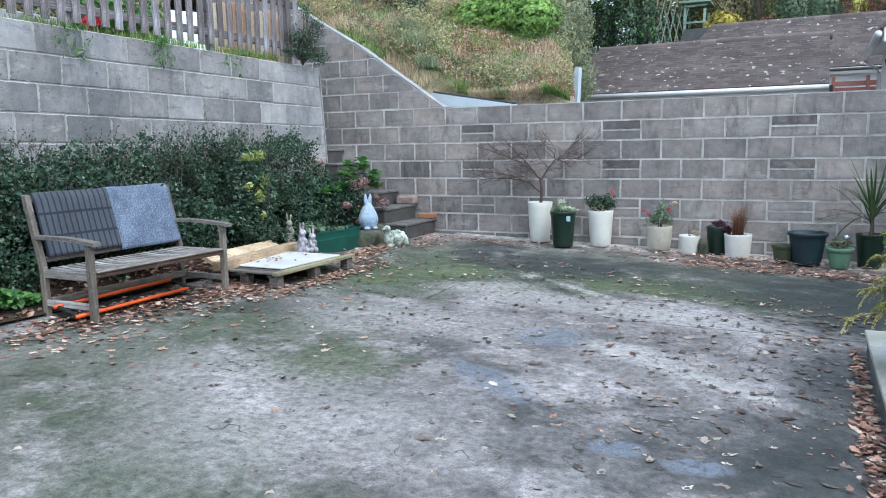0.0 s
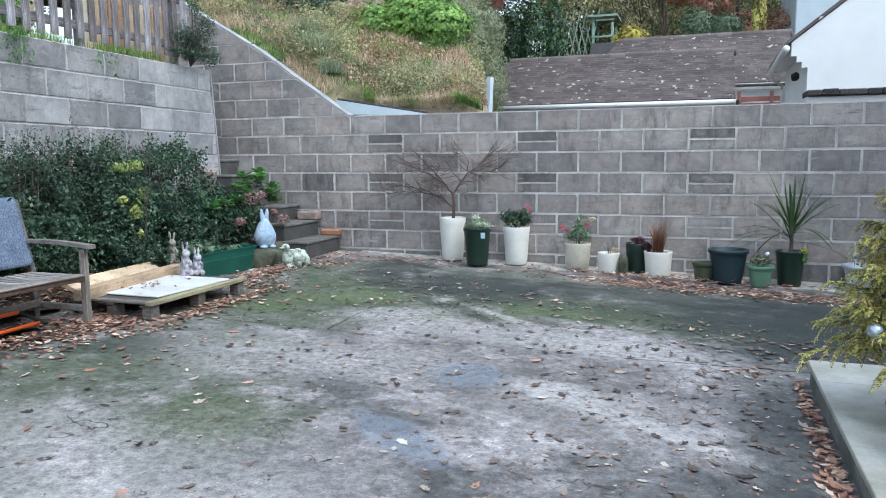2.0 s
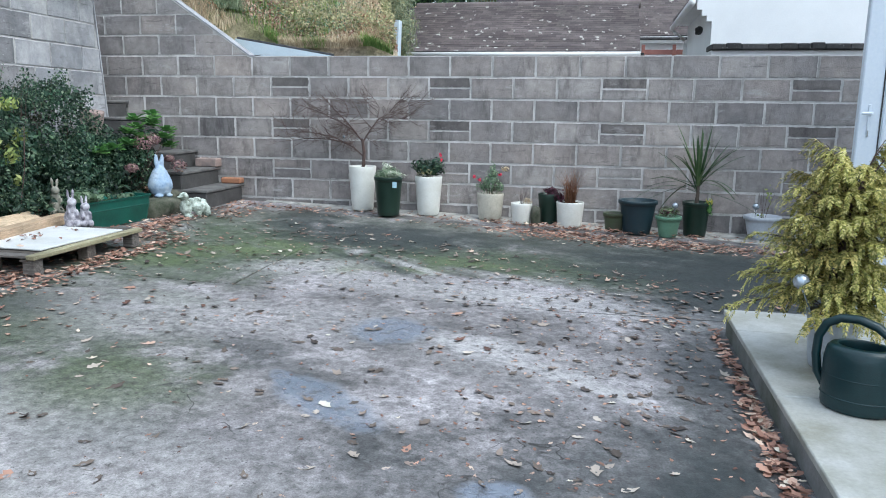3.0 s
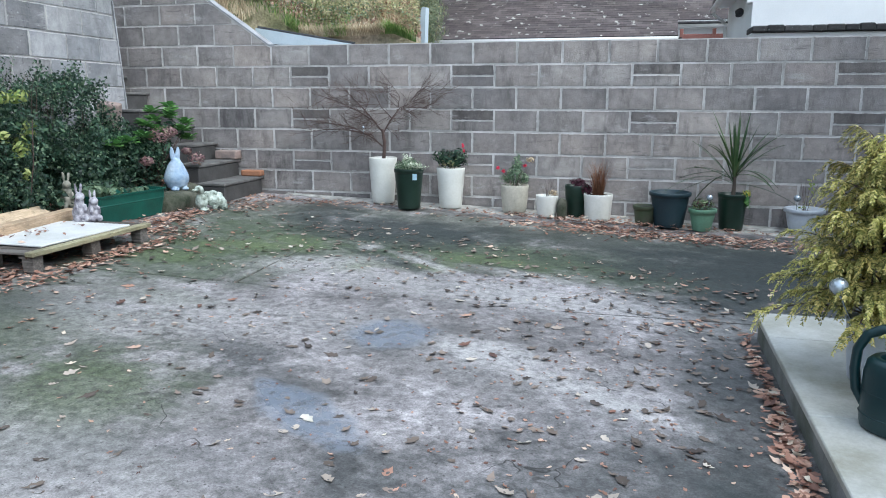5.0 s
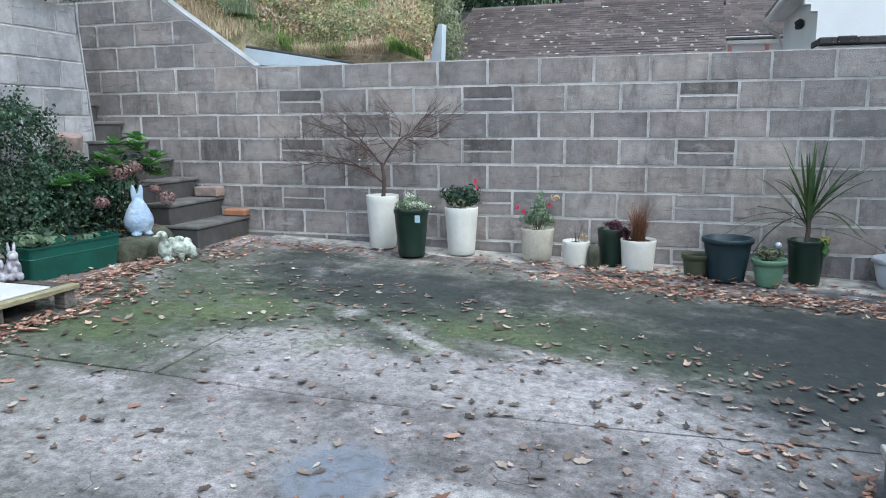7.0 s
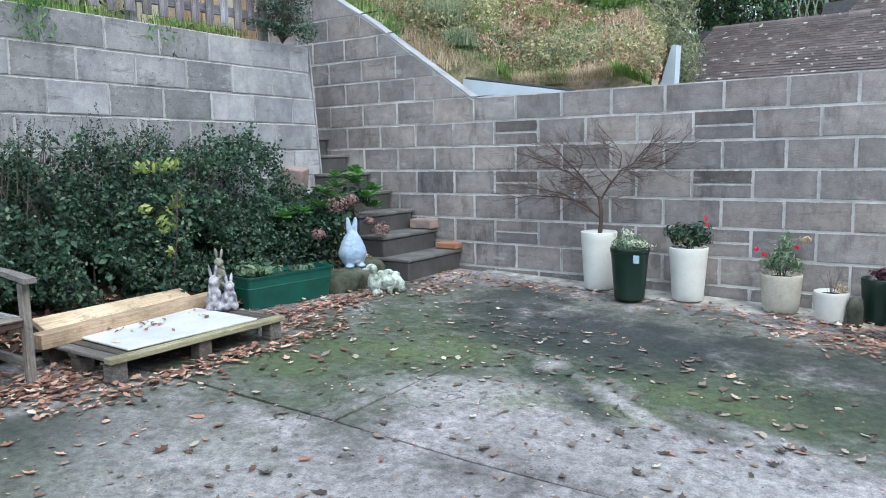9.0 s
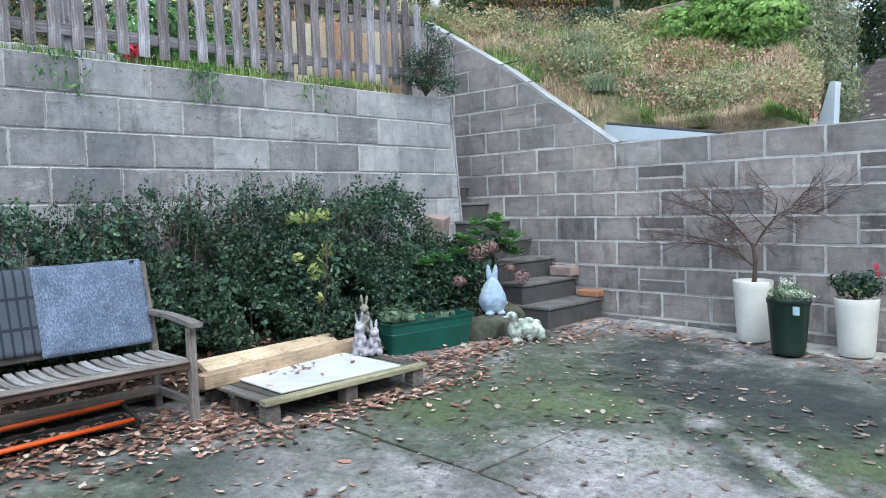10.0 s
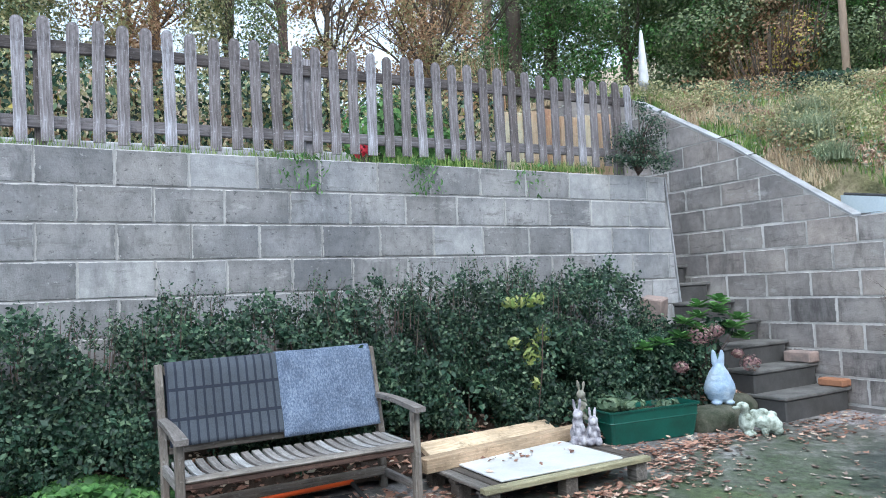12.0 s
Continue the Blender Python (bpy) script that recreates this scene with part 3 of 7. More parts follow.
def tube(bm, pts, radii, seg=6):
    rings = []
    for k, p in enumerate(pts):
        p = Vector(p)
        d = (Vector(pts[min(k + 1, len(pts) - 1)]) - Vector(pts[max(k - 1, 0)])).normalized()
        u = d.orthogonal().normalized()
        w = d.cross(u)
        r = radii[k] if isinstance(radii, (list, tuple)) else radii
        rings.append([bm.verts.new(p + r * (math.cos(6.2832 * i / seg) * u + math.sin(6.2832 * i / seg) * w)) for i in range(seg)])
    for a, b in zip(rings, rings[1:]):
        # keep the rings aligned by the nearest vertex
        s = min(range(seg), key=lambda k: (a[0].co - b[k].co).length)
        for i in range(seg):
            bm.faces.new((a[i], a[(i + 1) % seg], b[(i + 1 + s) % seg], b[(i + s) % seg]))
    bm.faces.new(rings[0][::-1])
    bm.faces.new(rings[-1])
    return bm


def ball(bm, c, r, sub=2, turn=None):
    m = Matrix.Translation(c) @ (turn or Matrix()) @ Matrix.Diagonal((*(r if isinstance(r, tuple) else (r, r, r)), 1))
    bmesh.ops.create_icosphere(bm, subdivisions=sub, radius=1, matrix=m)
    return bm


def cards(P, N, size, rng, aspect=0.55, fold=0.25, droop=0.0, jitter=0.9):
    """Small folded leaves at the points P, facing about N: vertices and faces."""
    n = len(P)
    P, N = np.asarray(P, float), np.asarray(N, float)
    N = N + rng.normal(0, jitter, (n, 3))
    N /= np.linalg.norm(N, axis=1)[:, None] + 1e-9
    U = np.cross(N, rng.normal(0, 1, (n, 3)))
    U[:, 2] -= droop
    U /= np.linalg.norm(U, axis=1)[:, None] + 1e-9
    W = np.cross(N, U)
    s = (size * rng.uniform(0.6, 1.35, n))[:, None]
    a, b = P - 0.5 * s * U, P + 0.5 * s * U
    c = P + 0.05 * s * U + 0.5 * aspect * s * W + fold * 0.35 * s * N
    d = P + 0.05 * s * U - 0.5 * aspect * s * W + fold * 0.35 * s * N
    V = np.stack([a, c, b, d], 1).reshape(-1, 3)
    F = np.arange(4 * n).reshape(n, 4)
    F = np.stack([F[:, [0, 1, 2]], F[:, [0, 2, 3]]], 1).reshape(-1, 3)
    return V, F


def quick(name, V, F, material, parent=None, label="", kind=""):
    me = bpy.data.meshes.new(name)
    me.vertices.add(len(V))
    me.vertices.foreach_set("co", np.asarray(V, np.float32).ravel())
    F = np.asarray(F, np.int32)
    me.loops.add(F.size)
    me.loops.foreach_set("vertex_index", F.ravel())
    me.polygons.add(len(F))
    me.polygons.foreach_set("loop_start", np.arange(0, F.size, F.shape[1], dtype=np.int32))
    me.update(calc_edges=True)
    me.materials.append(material)
    ob = new(name, me)
    ob.parent = parent
    return tagged(ob, label, kind=kind)


def clumps(balls, n, rng, shell=0.55):
    """Points and outward directions in the outer part of a heap of ellipsoids (x, y, z, rx, ry, rz)."""
    B = np.array(balls, float)
    wgt = (B[:, 3] * B[:, 4] + B[:, 4] * B[:, 5] + B[:, 3] * B[:, 5])
    k = rng.choice(len(B), n, p=wgt / wgt.sum())
    D = rng.normal(0, 1, (n, 3))
    D /= np.linalg.norm(D, axis=1)[:, None]
    r = rng.uniform(shell, 1, n) ** 0.5
    lump = 1 + 0.16 * np.sin(7 * D[:, 0] + 3 * k) * np.sin(6 * D[:, 1] + k) + 0.08 * np.sin(15 * D[:, 2] + 5 * k)
    P = B[k, :3] + D * B[k, 3:] * (r * lump)[:, None]
    return P, D / B[k, 3:]


def blades(bases, heights, rng, width=0.006, lean=0.4, seg=3):
    """Bending grass blades as tapering strips."""
    V, F = [], []
    for (x, y, z), h in zip(bases, heights):
        a = rng.uniform(0, 6.283)
        l = lean * rng.uniform(0.1, 1)
        d = np.array((math.cos(a), math.sin(a), 0.0))
        w = np.array((-math.sin(a), math.cos(a), 0.0)) * width / 2
        k0 = len(V)
        for i in range(seg):
            u = i / seg
            c = np.array((x, y, z)) + d * (l * h * u * u) + np.array((0, 0, h * u * (1 - 0.3 * l * u)))
            V += [c - w * (1 - 0.6 * u), c + w * (1 - 0.6 * u)]
        V.append(np.array((x, y, z)) + d * (l * h) + np.array((0, 0, h * (1 - 0.3 * l))))
        for i in range(seg - 1):
            j = k0 + 2 * i
            F += [(j, j + 1, j + 3), (j, j + 3, j + 2)]
        j = k0 + 2 * (seg - 1)
        F.append((j, j + 1, k0 + 2 * seg))
    return np.array(V), np.array(F)


def branches(bm, p, d, r, length, depth, rng, ends, spread_=0.6, up=0.1, kids=3, shrink=0.72):
    pts, p = [Vector(p)], Vector(p)
    d = Vector(d).normalized()
    for _ in range(3):
        d = (d + Vector((rng.uniform(-1, 1), rng.uniform(-1, 1), rng.uniform(-1, 1) + up)) * 0.16).normalized()
        p = p + d * length / 3
        pts.append(p.copy())
    tube(bm, pts, [r, r * 0.88, r * 0.78, r * 0.66], 5 if depth else 3)
    if depth == 0:
        ends.append(p.copy())
        return
    for _ in range(kids):
        s = rng.choice(pts[1:])
        nd = (d + spread_ * Vector((rng.uniform(-1, 1), rng.uniform(-1, 1), rng.uniform(-0.6, 1)))).normalized()
        branches(bm, s, nd, r * 0.6, length * shrink * rng.uniform(0.75, 1.15), depth - 1, rng, ends, spread_, up, kids, shrink)


def G(x, y):
    """Height of the patio, which falls a little towards the house."""
    return -0.03 - 0.035 * (min(x, 2) + 3.4)


# ---- ground and patio ----
def flat_grid(name, x0, x1, y0, y1, nx, ny, hfun, material, kind="structure", label="", edge=None, category=""):
    bm = bmesh.new()
    g = [[bm.verts.new((x0 + (x1 - x0) * i / nx, y0 + (y1 - y0) * j / ny, hfun(x0 + (x1 - x0) * i / nx, y0 + (y1 - y0) * j / ny))) for i in range(nx + 1)] for j in range(ny + 1)]
    for j in range(ny):
        for i in range(nx):
            bm.faces.new((g[j][i], g[j][i + 1], g[j + 1][i + 1], g[j + 1][i]))
    return tagged(part(name, bm, material), label, category, kind=kind)


flat_grid("ground", -400, 400, -400, 400, 4, 4, lambda x, y: -0.45, M["soil"], label="dark bare earth beneath the whole place", category="ground")


def bay(outline):
    """One cast bay of the concrete patio, bevelled at its joints."""
    bm = bmesh.new()
    f = bm.faces.new([bm.verts.new((x, y, 0)) for x, y in outline])
    ext = bmesh.ops.extrude_face_region(bm, geom=[f])
    low = [v for v in ext["geom"] if isinstance(v, bmesh.types.BMVert)]
    for v in low:
        v.co.z = -0.15
    top = [e for e in bm.edges if all(abs(v.co.z) < 1e-6 for v in e.verts)]
    bmesh.ops.bevel(bm, geom=top, offset=0.006, segments=1, affect="EDGES")
    for v in bm.verts:
        v.co.z += G(v.co.x, 0)
    return bm


patio = tagged(thing("patio"), "stained grey concrete patio with green algae, damp patches and painted blue puddle sheen", "patio", kind="structure")
jx, jy = -3.31, 5.6
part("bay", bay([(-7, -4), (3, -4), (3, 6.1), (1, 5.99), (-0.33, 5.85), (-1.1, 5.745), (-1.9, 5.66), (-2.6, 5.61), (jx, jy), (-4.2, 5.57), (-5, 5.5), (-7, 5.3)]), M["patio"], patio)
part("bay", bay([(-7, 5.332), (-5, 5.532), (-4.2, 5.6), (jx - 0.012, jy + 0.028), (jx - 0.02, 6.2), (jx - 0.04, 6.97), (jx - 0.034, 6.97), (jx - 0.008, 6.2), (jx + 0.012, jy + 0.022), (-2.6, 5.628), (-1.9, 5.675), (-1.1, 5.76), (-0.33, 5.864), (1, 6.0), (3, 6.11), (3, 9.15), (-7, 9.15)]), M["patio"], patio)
bm = bmesh.new()
box(-7, 3, -4, 9.15, -0.02, 0.0, 0, bm)
for v in bm.verts:
    v.co.z += G(v.co.x, 0) - 0.028
part("joint_filling", bm, M["soil"], patio)

# pale gutter strip along the foot of the wall
bm = bmesh.new()
nseg = 40
ring = []
for i in range(nseg + 1):
    x = -4.7 + 8.0 * i / nseg
    yf = 8.9 + 0.2 * min(1, max(0, (-3.95 - x) / 0.5)) - 0.3 * max(0, (x + 3.2) / 6) ** 0.8 + 0.02 * math.sin(3 * x) + 0.015 * math.sin(11 * x)
    z = G(x, 0)
    zt = z + 0.012 + 0.018 * min(1, max(0, (x + 4.0) / 3))
    ring.append([bm.verts.new(c) for c in ((x, yf, z - 0.03), (x, yf + 0.012, zt), (x, 9.19, zt + 0.01), (x, 9.19, z - 0.03))])
for a, b in zip(ring, ring[1:]):
    for i in range(3):
        bm.faces.new((a[i], b[i], b[i + 1], a[i + 1]))
tagged(part("gutter_strip", bm, M["strip"]), "pale worn concrete strip along the foot of the block wall", "gutter strip", kind="structure")

# raised patio beside the house
rp = tagged(thing("raised_patio"), "raised patio of pale stone slabs with a concrete edge", "raised patio", kind="structure")
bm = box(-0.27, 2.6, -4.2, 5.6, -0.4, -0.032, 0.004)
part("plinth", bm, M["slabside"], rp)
yy = 5.62
for d in (0.42, 0.9, 0.86, 0.9, 0.9, 0.9, 0.9, 0.9, 0.9, 0.9, 0.9):
    for x0, x1 in ((-0.285, 0.61), (0.616, 1.5), (1.506, 2.6)):
        part("slab", box(x0, x1, yy - d + 0.006, yy, -0.03, 0.0, 0.004), M["slab"], rp)
    yy -= d

# ---- walls ----
def brick_mesh(w, d, h, bev=0.007):
    """A block centred on x with its face at y = 0, the front edges worn."""
    bm = bmesh.new()
    hw = w / 2
    back = [bm.verts.new(c) for c in ((-hw, d, 0), (hw, d, 0), (hw, d, h), (-hw, d, h))]
    mid = [bm.verts.new(c) for c in ((-hw, bev, 0), (hw, bev, 0), (hw, bev, h), (-hw, bev, h))]
    fr = [bm.verts.new((x * (hw - bev), 0, z)) for x, z in ((-1, bev), (1, bev), (1, h - bev), (-1, h - bev))]
    for a, b in ((back, mid), (mid, fr)):
        for i in range(4):
            j = (i + 1) % 4
            bm.faces.new((a[i], a[j], b[j], b[i]))
    bm.faces.new(fr)
    bm.faces.new(back[::-1])
    bmesh.ops.recalc_face_normals(bm, faces=bm.faces)
    me = bpy.data.meshes.new("block")
    bm.to_mesh(me)
    bm.free()
    return me


TOP, C, P = 1.64, 0.225, 0.45
SLOPE = [(-4.87, 1.645), (-5.58, 2.13), (-6.05, 2.455), (-7.3, 3.19), (-8.6, 3.6)]


def slope_z(x):
    if x >= SLOPE[0][0]:
        return TOP
    for (xa, za), (xb, zb) in zip(SLOPE, SLOPE[1:]):
        if x >= xb:
            return za + (zb - za) * (xa - x) / (xa - xb)
    return SLOPE[-1][1]


wall_back = tagged(thing("wall_back"), "tall garden wall of grey concrete blocks, its top sloping up beside the steps", "block wall", kind="structure")
bm = bmesh.new()
prof = [(4.6, -0.4), (4.6, TOP - 0.006), (SLOPE[0][0], TOP - 0.006)] + [(x, z - 0.012) for x, z in SLOPE] + [(SLOPE[-1][0], -0.4)]
f = bm.faces.new([bm.verts.new((x, 9.2045, z)) for x, z in prof])
ext = bmesh.ops.extrude_face_region(bm, geom=[f])
for v in ext["geom"]:
    if isinstance(v, bmesh.types.BMVert):
        v.co.y = 9.33
part("mortar_core", bm, M["mortar"], wall_back)
# smooth mortar cap on the sloping top
bm = bmesh.new()
rows = []
for x, z in [(-4.8, 1.643)] + SLOPE:
    rows.append([bm.verts.new(c) for c in ((x, 9.198, z - 0.016), (x, 9.198, z + 0.002), (x, 9.34, z + 0.004), (x, 9.34, z - 0.03))])
for a, b in zip(rows, rows[1:]):
    for i in range(3):
        bm.faces.new((a[i], b[i], b[i + 1], a[i + 1]))
part("sloping_cap", bm, M["coping"], wall_back)

# left retaining wall and its garden
wall_left = tagged(thing("wall_left"), "old retaining wall of lichen-spotted grey blocks topped by a picket fence", "retaining wall", kind="structure")
LX, LTOP, LEND = -6.35, 2.2, 8.6


def left_top(y):
    return 2.235 - 0.0127 * (y - 3.1)


bm = box(LX - 0.25, LX - 0.007, -4.0, LEND - 0.004, -0.4, LTOP - 0.004)
for v in bm.verts:
    if v.co.z > 0:
        v.co.z = left_top(v.co.y) - 0.004
    if v.co.y > 0 and v.co.z < 0:
        v.co.y += 0.235
part("mortar_core", bm, M["oldmortar"], wall_left)
part("return_wall", box(-9.2, LX - 0.255, LEND - 0.22, LEND - 0.01, -0.4, LTOP - 0.03, 0.01), M["coping"], wall_left)
# rendered corner
bm = box(LX - 0.25, LX + 0.008, LEND - 0.003, LEND + 0.015, -0.4, left_top(LEND) + 0.003, 0.004)
for v in bm.verts:
    v.co.y += 0.09 * (LTOP - v.co.z)
part("rendered_corner", bm, M["coping"], wall_left)
# out of view: added to close the place, height tuned to shade the right
wall_right = tagged(part("unseen_house_wall", box(2.62, 2.9, -4.2, 9.2, -0.4, 3.7, 0.01), M["render"]), "unseen plain white rendered house wall beside the raised patio, shading the right side", "house wall", kind="structure")

# ---- steps ----
stairs = tagged(thing("garden_steps"), "dark worn concrete garden steps climbing beside the block wall", "steps", kind="structure")
for i in range(11):
    x1 = -5.0 - 0.28 * i
    zt = 0.2 + 0.183 * i
    y0 = 8.36 if i < 3 else 8.62 if i < 5 else LEND + 0.16
    y1 = 9.15
    part("step", box(x1 - 0.62, x1, y0, y1, zt - 0.2 if i else -0.1, zt - 0.012, 0.01), M["step"], stairs)
    part("tread", box(x1 - 0.62, x1 + 0.012, y0 - 0.01, y1 + 0.04, zt - 0.012 + 0.001, zt + 0.02, 0.007), M["tread"], stairs)

# ---- planting bed ----
def bed(x, y):
    a = min(1, max(0, (-5.25 - x) / 0.9))
    return 0.06 + 0.25 * a + 0.03 * noise.noise(Vector((2 * x, 2 * y, 0))) + (0.12 * min(1, max(0, (y - 7.3) / 0.8)) if x < -5.1 else 0)


flat_grid("planting_bed", -6.35, -5.3, -3.9, 8.35, 14, 90, bed, M["soil"], label="bare brown soil of the raised planting bed under the hedge", category="planting bed")


def stone(name, at, size, seed, material="rock", label="", category="stone"):
    r2 = random.Random(seed)
    bm = ball(bmesh.new(), (0, 0, 0), 1, 3)
    for v in bm.verts:
        n = noise.noise(v.co * 1.3 + Vector((seed, 0, 0))) * 0.22 + noise.noise(v.co * 4 + Vector((seed, 3, 0))) * 0.06
        c = v.co * (1 + n)
        k = max(abs(c.x), abs(c.y), abs(c.z))
        c = c.lerp(c / k, 0.35)
        v.co = Vector((c.x * size[0], c.y * size[1], c.z * size[2]))
    ob = part(name, bm, M[material], smooth=True)
    ob.location, ob.rotation_euler = at, (0, 0, r2.uniform(-0.15, 0.15))
    return tagged(ob, label, category)


for i in range(13):
    y = -3.6 + 0.62 * i
    if y < 4.3:
        o = stone("edging_stone", (-5.5 + 0.02 * math.sin(5 * i), y, 0.03), (0.16, 0.33, 0.1), i, label="rounded mossy edging stone along the planting bed", category="edging stone")
        o["group"] = "edging stones of the planting bed"
stone("pedestal_stone", (-5.26, 7.84, 0.085), (0.19, 0.29, 0.118), 31, label="mossy flat stone carrying the blue rabbit ornament", category="stone")
o = stone("edging_stone", (-5.42, 8.2, 0.1), (0.2, 0.2, 0.14), 33, label="rounded mossy edging stone beside the steps", category="edging stone")

# ---- bench ----
def bench():
    b = thing("garden_bench", (0, 0, 0), "weathered grey teak garden bench with slatted seat on the patio", "bench")
    y0, y1, xf, xb = 3.82, 5.06, -4.85, -5.32
    z0 = G(xf, 0) + 0.002
    for y in (y0, y1):
        part("front_leg", box(xf - 0.024, xf + 0.024, y - 0.021, y + 0.021, z0, 0.545, 0.005), M["benchz"], b)
        bm = bmesh.new()
        pts = ((xb, z0), (xb, 0.36), (xb - 0.125, 0.875))
        sec = []
        for x, z in pts:
            sec.append([bm.verts.new(c) for c in ((x - 0.024, y - 0.02, z), (x + 0.024, y - 0.02, z), (x + 0.024, y + 0.02, z), (x - 0.024, y + 0.02, z))])
        for a, c in zip(sec, sec[1:]):
            for i in range(4):
                bm.faces.new((a[i], a[(i + 1) % 4], c[(i + 1) % 4], c[i]))
        bm.faces.new(sec[0][::-1])
        bm.faces.new(sec[-1])
        bmesh.ops.bevel(bm, geom=bm.edges[:], offset=0.004, segments=1, affect="EDGES")
        part("back_leg", bm, M["benchz"], b)
        # arm, gently curved
        bm = bmesh.new()
        sec = []
        for k in range(8):
            u = k / 7
            x = xb - 0.06 + (xf + 0.08 - xb + 0.06) * u
            z = 0.585 - 0.025 * u + 0.012 * math.sin(3.1 * u)
            w = 0.022 + 0.01 * u
            sec.append([bm.verts.new(c) for c in ((x, y - w, z - 0.013), (x, y + w, z - 0.013), (x, y + w, z + 0.013), (x, y - w, z + 0.013))])
        for a, c in zip(sec, sec[1:]):
            for i in range(4):
                bm.faces.new((a[i], a[(i + 1) % 4], c[(i + 1) % 4], c[i]))
        bm.faces.new(sec[0][::-1])
        bm.faces.new(sec[-1])
        bmesh.ops.bevel(bm, geom=[e for e in bm.edges if e.calc_face_angle(0) > 1], offset=0.005, segments=2, affect="EDGES")
        part("arm", bm, M["benchx"], b)
        part("side_rail", box(xb, xf, y - 0.014, y + 0.014, 0.31, 0.365, 0.004), M["benchx"], b)
        part("stretcher", box(xb, xf, y - 0.014, y + 0.014, z0 + 0.09, z0 + 0.135, 0.004), M["benchx"], b)
    part("front_rail", box(xf - 0.015, xf + 0.013, y0, y1, 0.325, 0.355, 0.004), M["reddish"], b, "reddish-brown unweathered rail")
    part("long_stretcher", box((xf + xb) / 2 - 0.2, (xf + xb) / 2 - 0.17, y0, y1, z0 + 0.1, z0 + 0.15, 0.004), M["bench"], b)
    part("front_seat_board", box(xf - 0.05, xf + 0.03, y0 + 0.022, y1 - 0.022, 0.357, 0.376, 0.008), M["bench"], b)
    n = 20
    for i in range(n):
        y = y0 + 0.05 + (y1 - y0 - 0.1) * i / (n - 1)
        bm = bmesh.new()
        sec = []
        for k in range(6):
            u = k / 5
            x = xb + 0.03 + (xf - 0.052 - xb - 0.03) * u
            z = 0.355 + 0.012 * (2 * u - 1) ** 2
            sec.append([bm.verts.new(c) for c in ((x, y - 0.02, z - 0.008), (x, y + 0.02, z - 0.008), (x, y + 0.02, z + 0.008), (x, y - 0.02, z + 0.008))])
        for a, c in zip(sec, sec[1:]):
            for j in range(4):
                bm.faces.new((a[j], a[(j + 1) % 4], c[(j + 1) % 4], c[j]))
        bm.faces.new(sec[0][::-1])
        bm.faces.new(sec[-1])
        part("seat_slat", bm, M["benchx"], b)

    def bx(z):
        return xb - 0.13 * (z - 0.36) / 0.54

    for z, h in ((0.84, 0.05), (0.43, 0.04)):
        part("back_rail", box(bx(z) - 0.015, bx(z) + 0.015, y0 + 0.026, y1 - 0.026, z - h / 2, z + h / 2, 0.005), M["bench"], b)
    for i in range(16):
        y = y0 + 0.08 + (y1 - y0 - 0.16) * i / 15
        bm = bmesh.new()
        tube(bm, [(bx(0.45), y, 0.452), (bx(0.816), y, 0.816)], 0.012, 4)
        part("back_slat", bm, M["benchz"], b)
    return bx


bx = bench()


def mat_over(name, ya, yb, zlow, material, label, thick, nx=1):
    """A mat hung over the top rail: front fall, fold and a short back fall."""
    top = 0.876
    path = [(bx(zlow) + 0.045, zlow), (bx(0.6) + 0.035, 0.6), (bx(0.84) + 0.03, 0.838), (bx(0.875) + 0.014, top + 0.004), (bx(0.875) - 0.02, top + 0.004), (bx(0.84) - 0.04, 0.84), (bx(0.7) - 0.045, 0.7), (bx(0.6) - 0.045, 0.62)]
    fine = []
    for a, c in zip(path, path[1:]):
        for k in range(6):
            fine.append((a[0] + (c[0] - a[0]) * k / 6, a[1] + (c[1] - a[1]) * k / 6))
    bm = bmesh.new()
    ny = 26
    rows = []
    for j in range(ny + 1):
        y = ya + (yb - ya) * j / ny
        rows.append([bm.verts.new((x + 0.004 * noise.noise(Vector((y * 7, z * 6, ya))), y + 0.003 * noise.noise(Vector((z * 9, 0, ya))), z + 0.004 * noise.noise(Vector((y * 5, 2, ya))))) for x, z in fine])
    for a, c in zip(rows, rows[1:]):
        for i in range(len(fine) - 1):
            bm.faces.new((a[i], a[i + 1], c[i + 1], c[i]))
    ob = part(name, bm, material, smooth=True)
    s = ob.modifiers.new("thick", "SOLIDIFY")
    s.thickness, s.offset = thick, 0
    return tagged(ob, label, "mat")


def checked_mat():
    m, t, b = nodes("woven_check")
    g = t.nodes.new("ShaderNodeNewGeometry")
    sx = t.nodes.new("ShaderNodeSeparateXYZ")
    t.links.new(g.outputs["Position"], sx.inputs[0])
    fy = calc(t, "FRACT", calc(t, "MULTIPLY", calc(t, "SUBTRACT", sx.outputs[1], 3.8), 1 / 0.0478))
    fz = calc(t, "FRACT", calc(t, "MULTIPLY", calc(t, "SUBTRACT", sx.outputs[2], 0.42), 1 / 0.155))
    line = calc(t, "MAXIMUM", calc(t, "LESS_THAN", fy, 0.27), calc(t, "LESS_THAN", fz, 0.11))
    f = world_noise(t, 220, 3, 0.7)
    big = world_noise(t, 5, 4, 0.6)
    col = mix(t, line, (0.058, 0.068, 0.085), (0.016, 0.021, 0.036))
    col = mix(t, 0.6, col, ramp(t, f, ((0.3, (0.25,) * 3), (0.7, (0.78,) * 3))), "OVERLAY")
    col = mix(t, 0.5, col, ramp(t, big, ((0.3, (0.3,) * 3), (0.7, (0.72,) * 3))), "OVERLAY")
    t.links.new(col, b.inputs["Base Color"])
    b.inputs["Roughness"].default_value = 0.9
    bump(t, b, f, 0.6, 0.003)
    return m


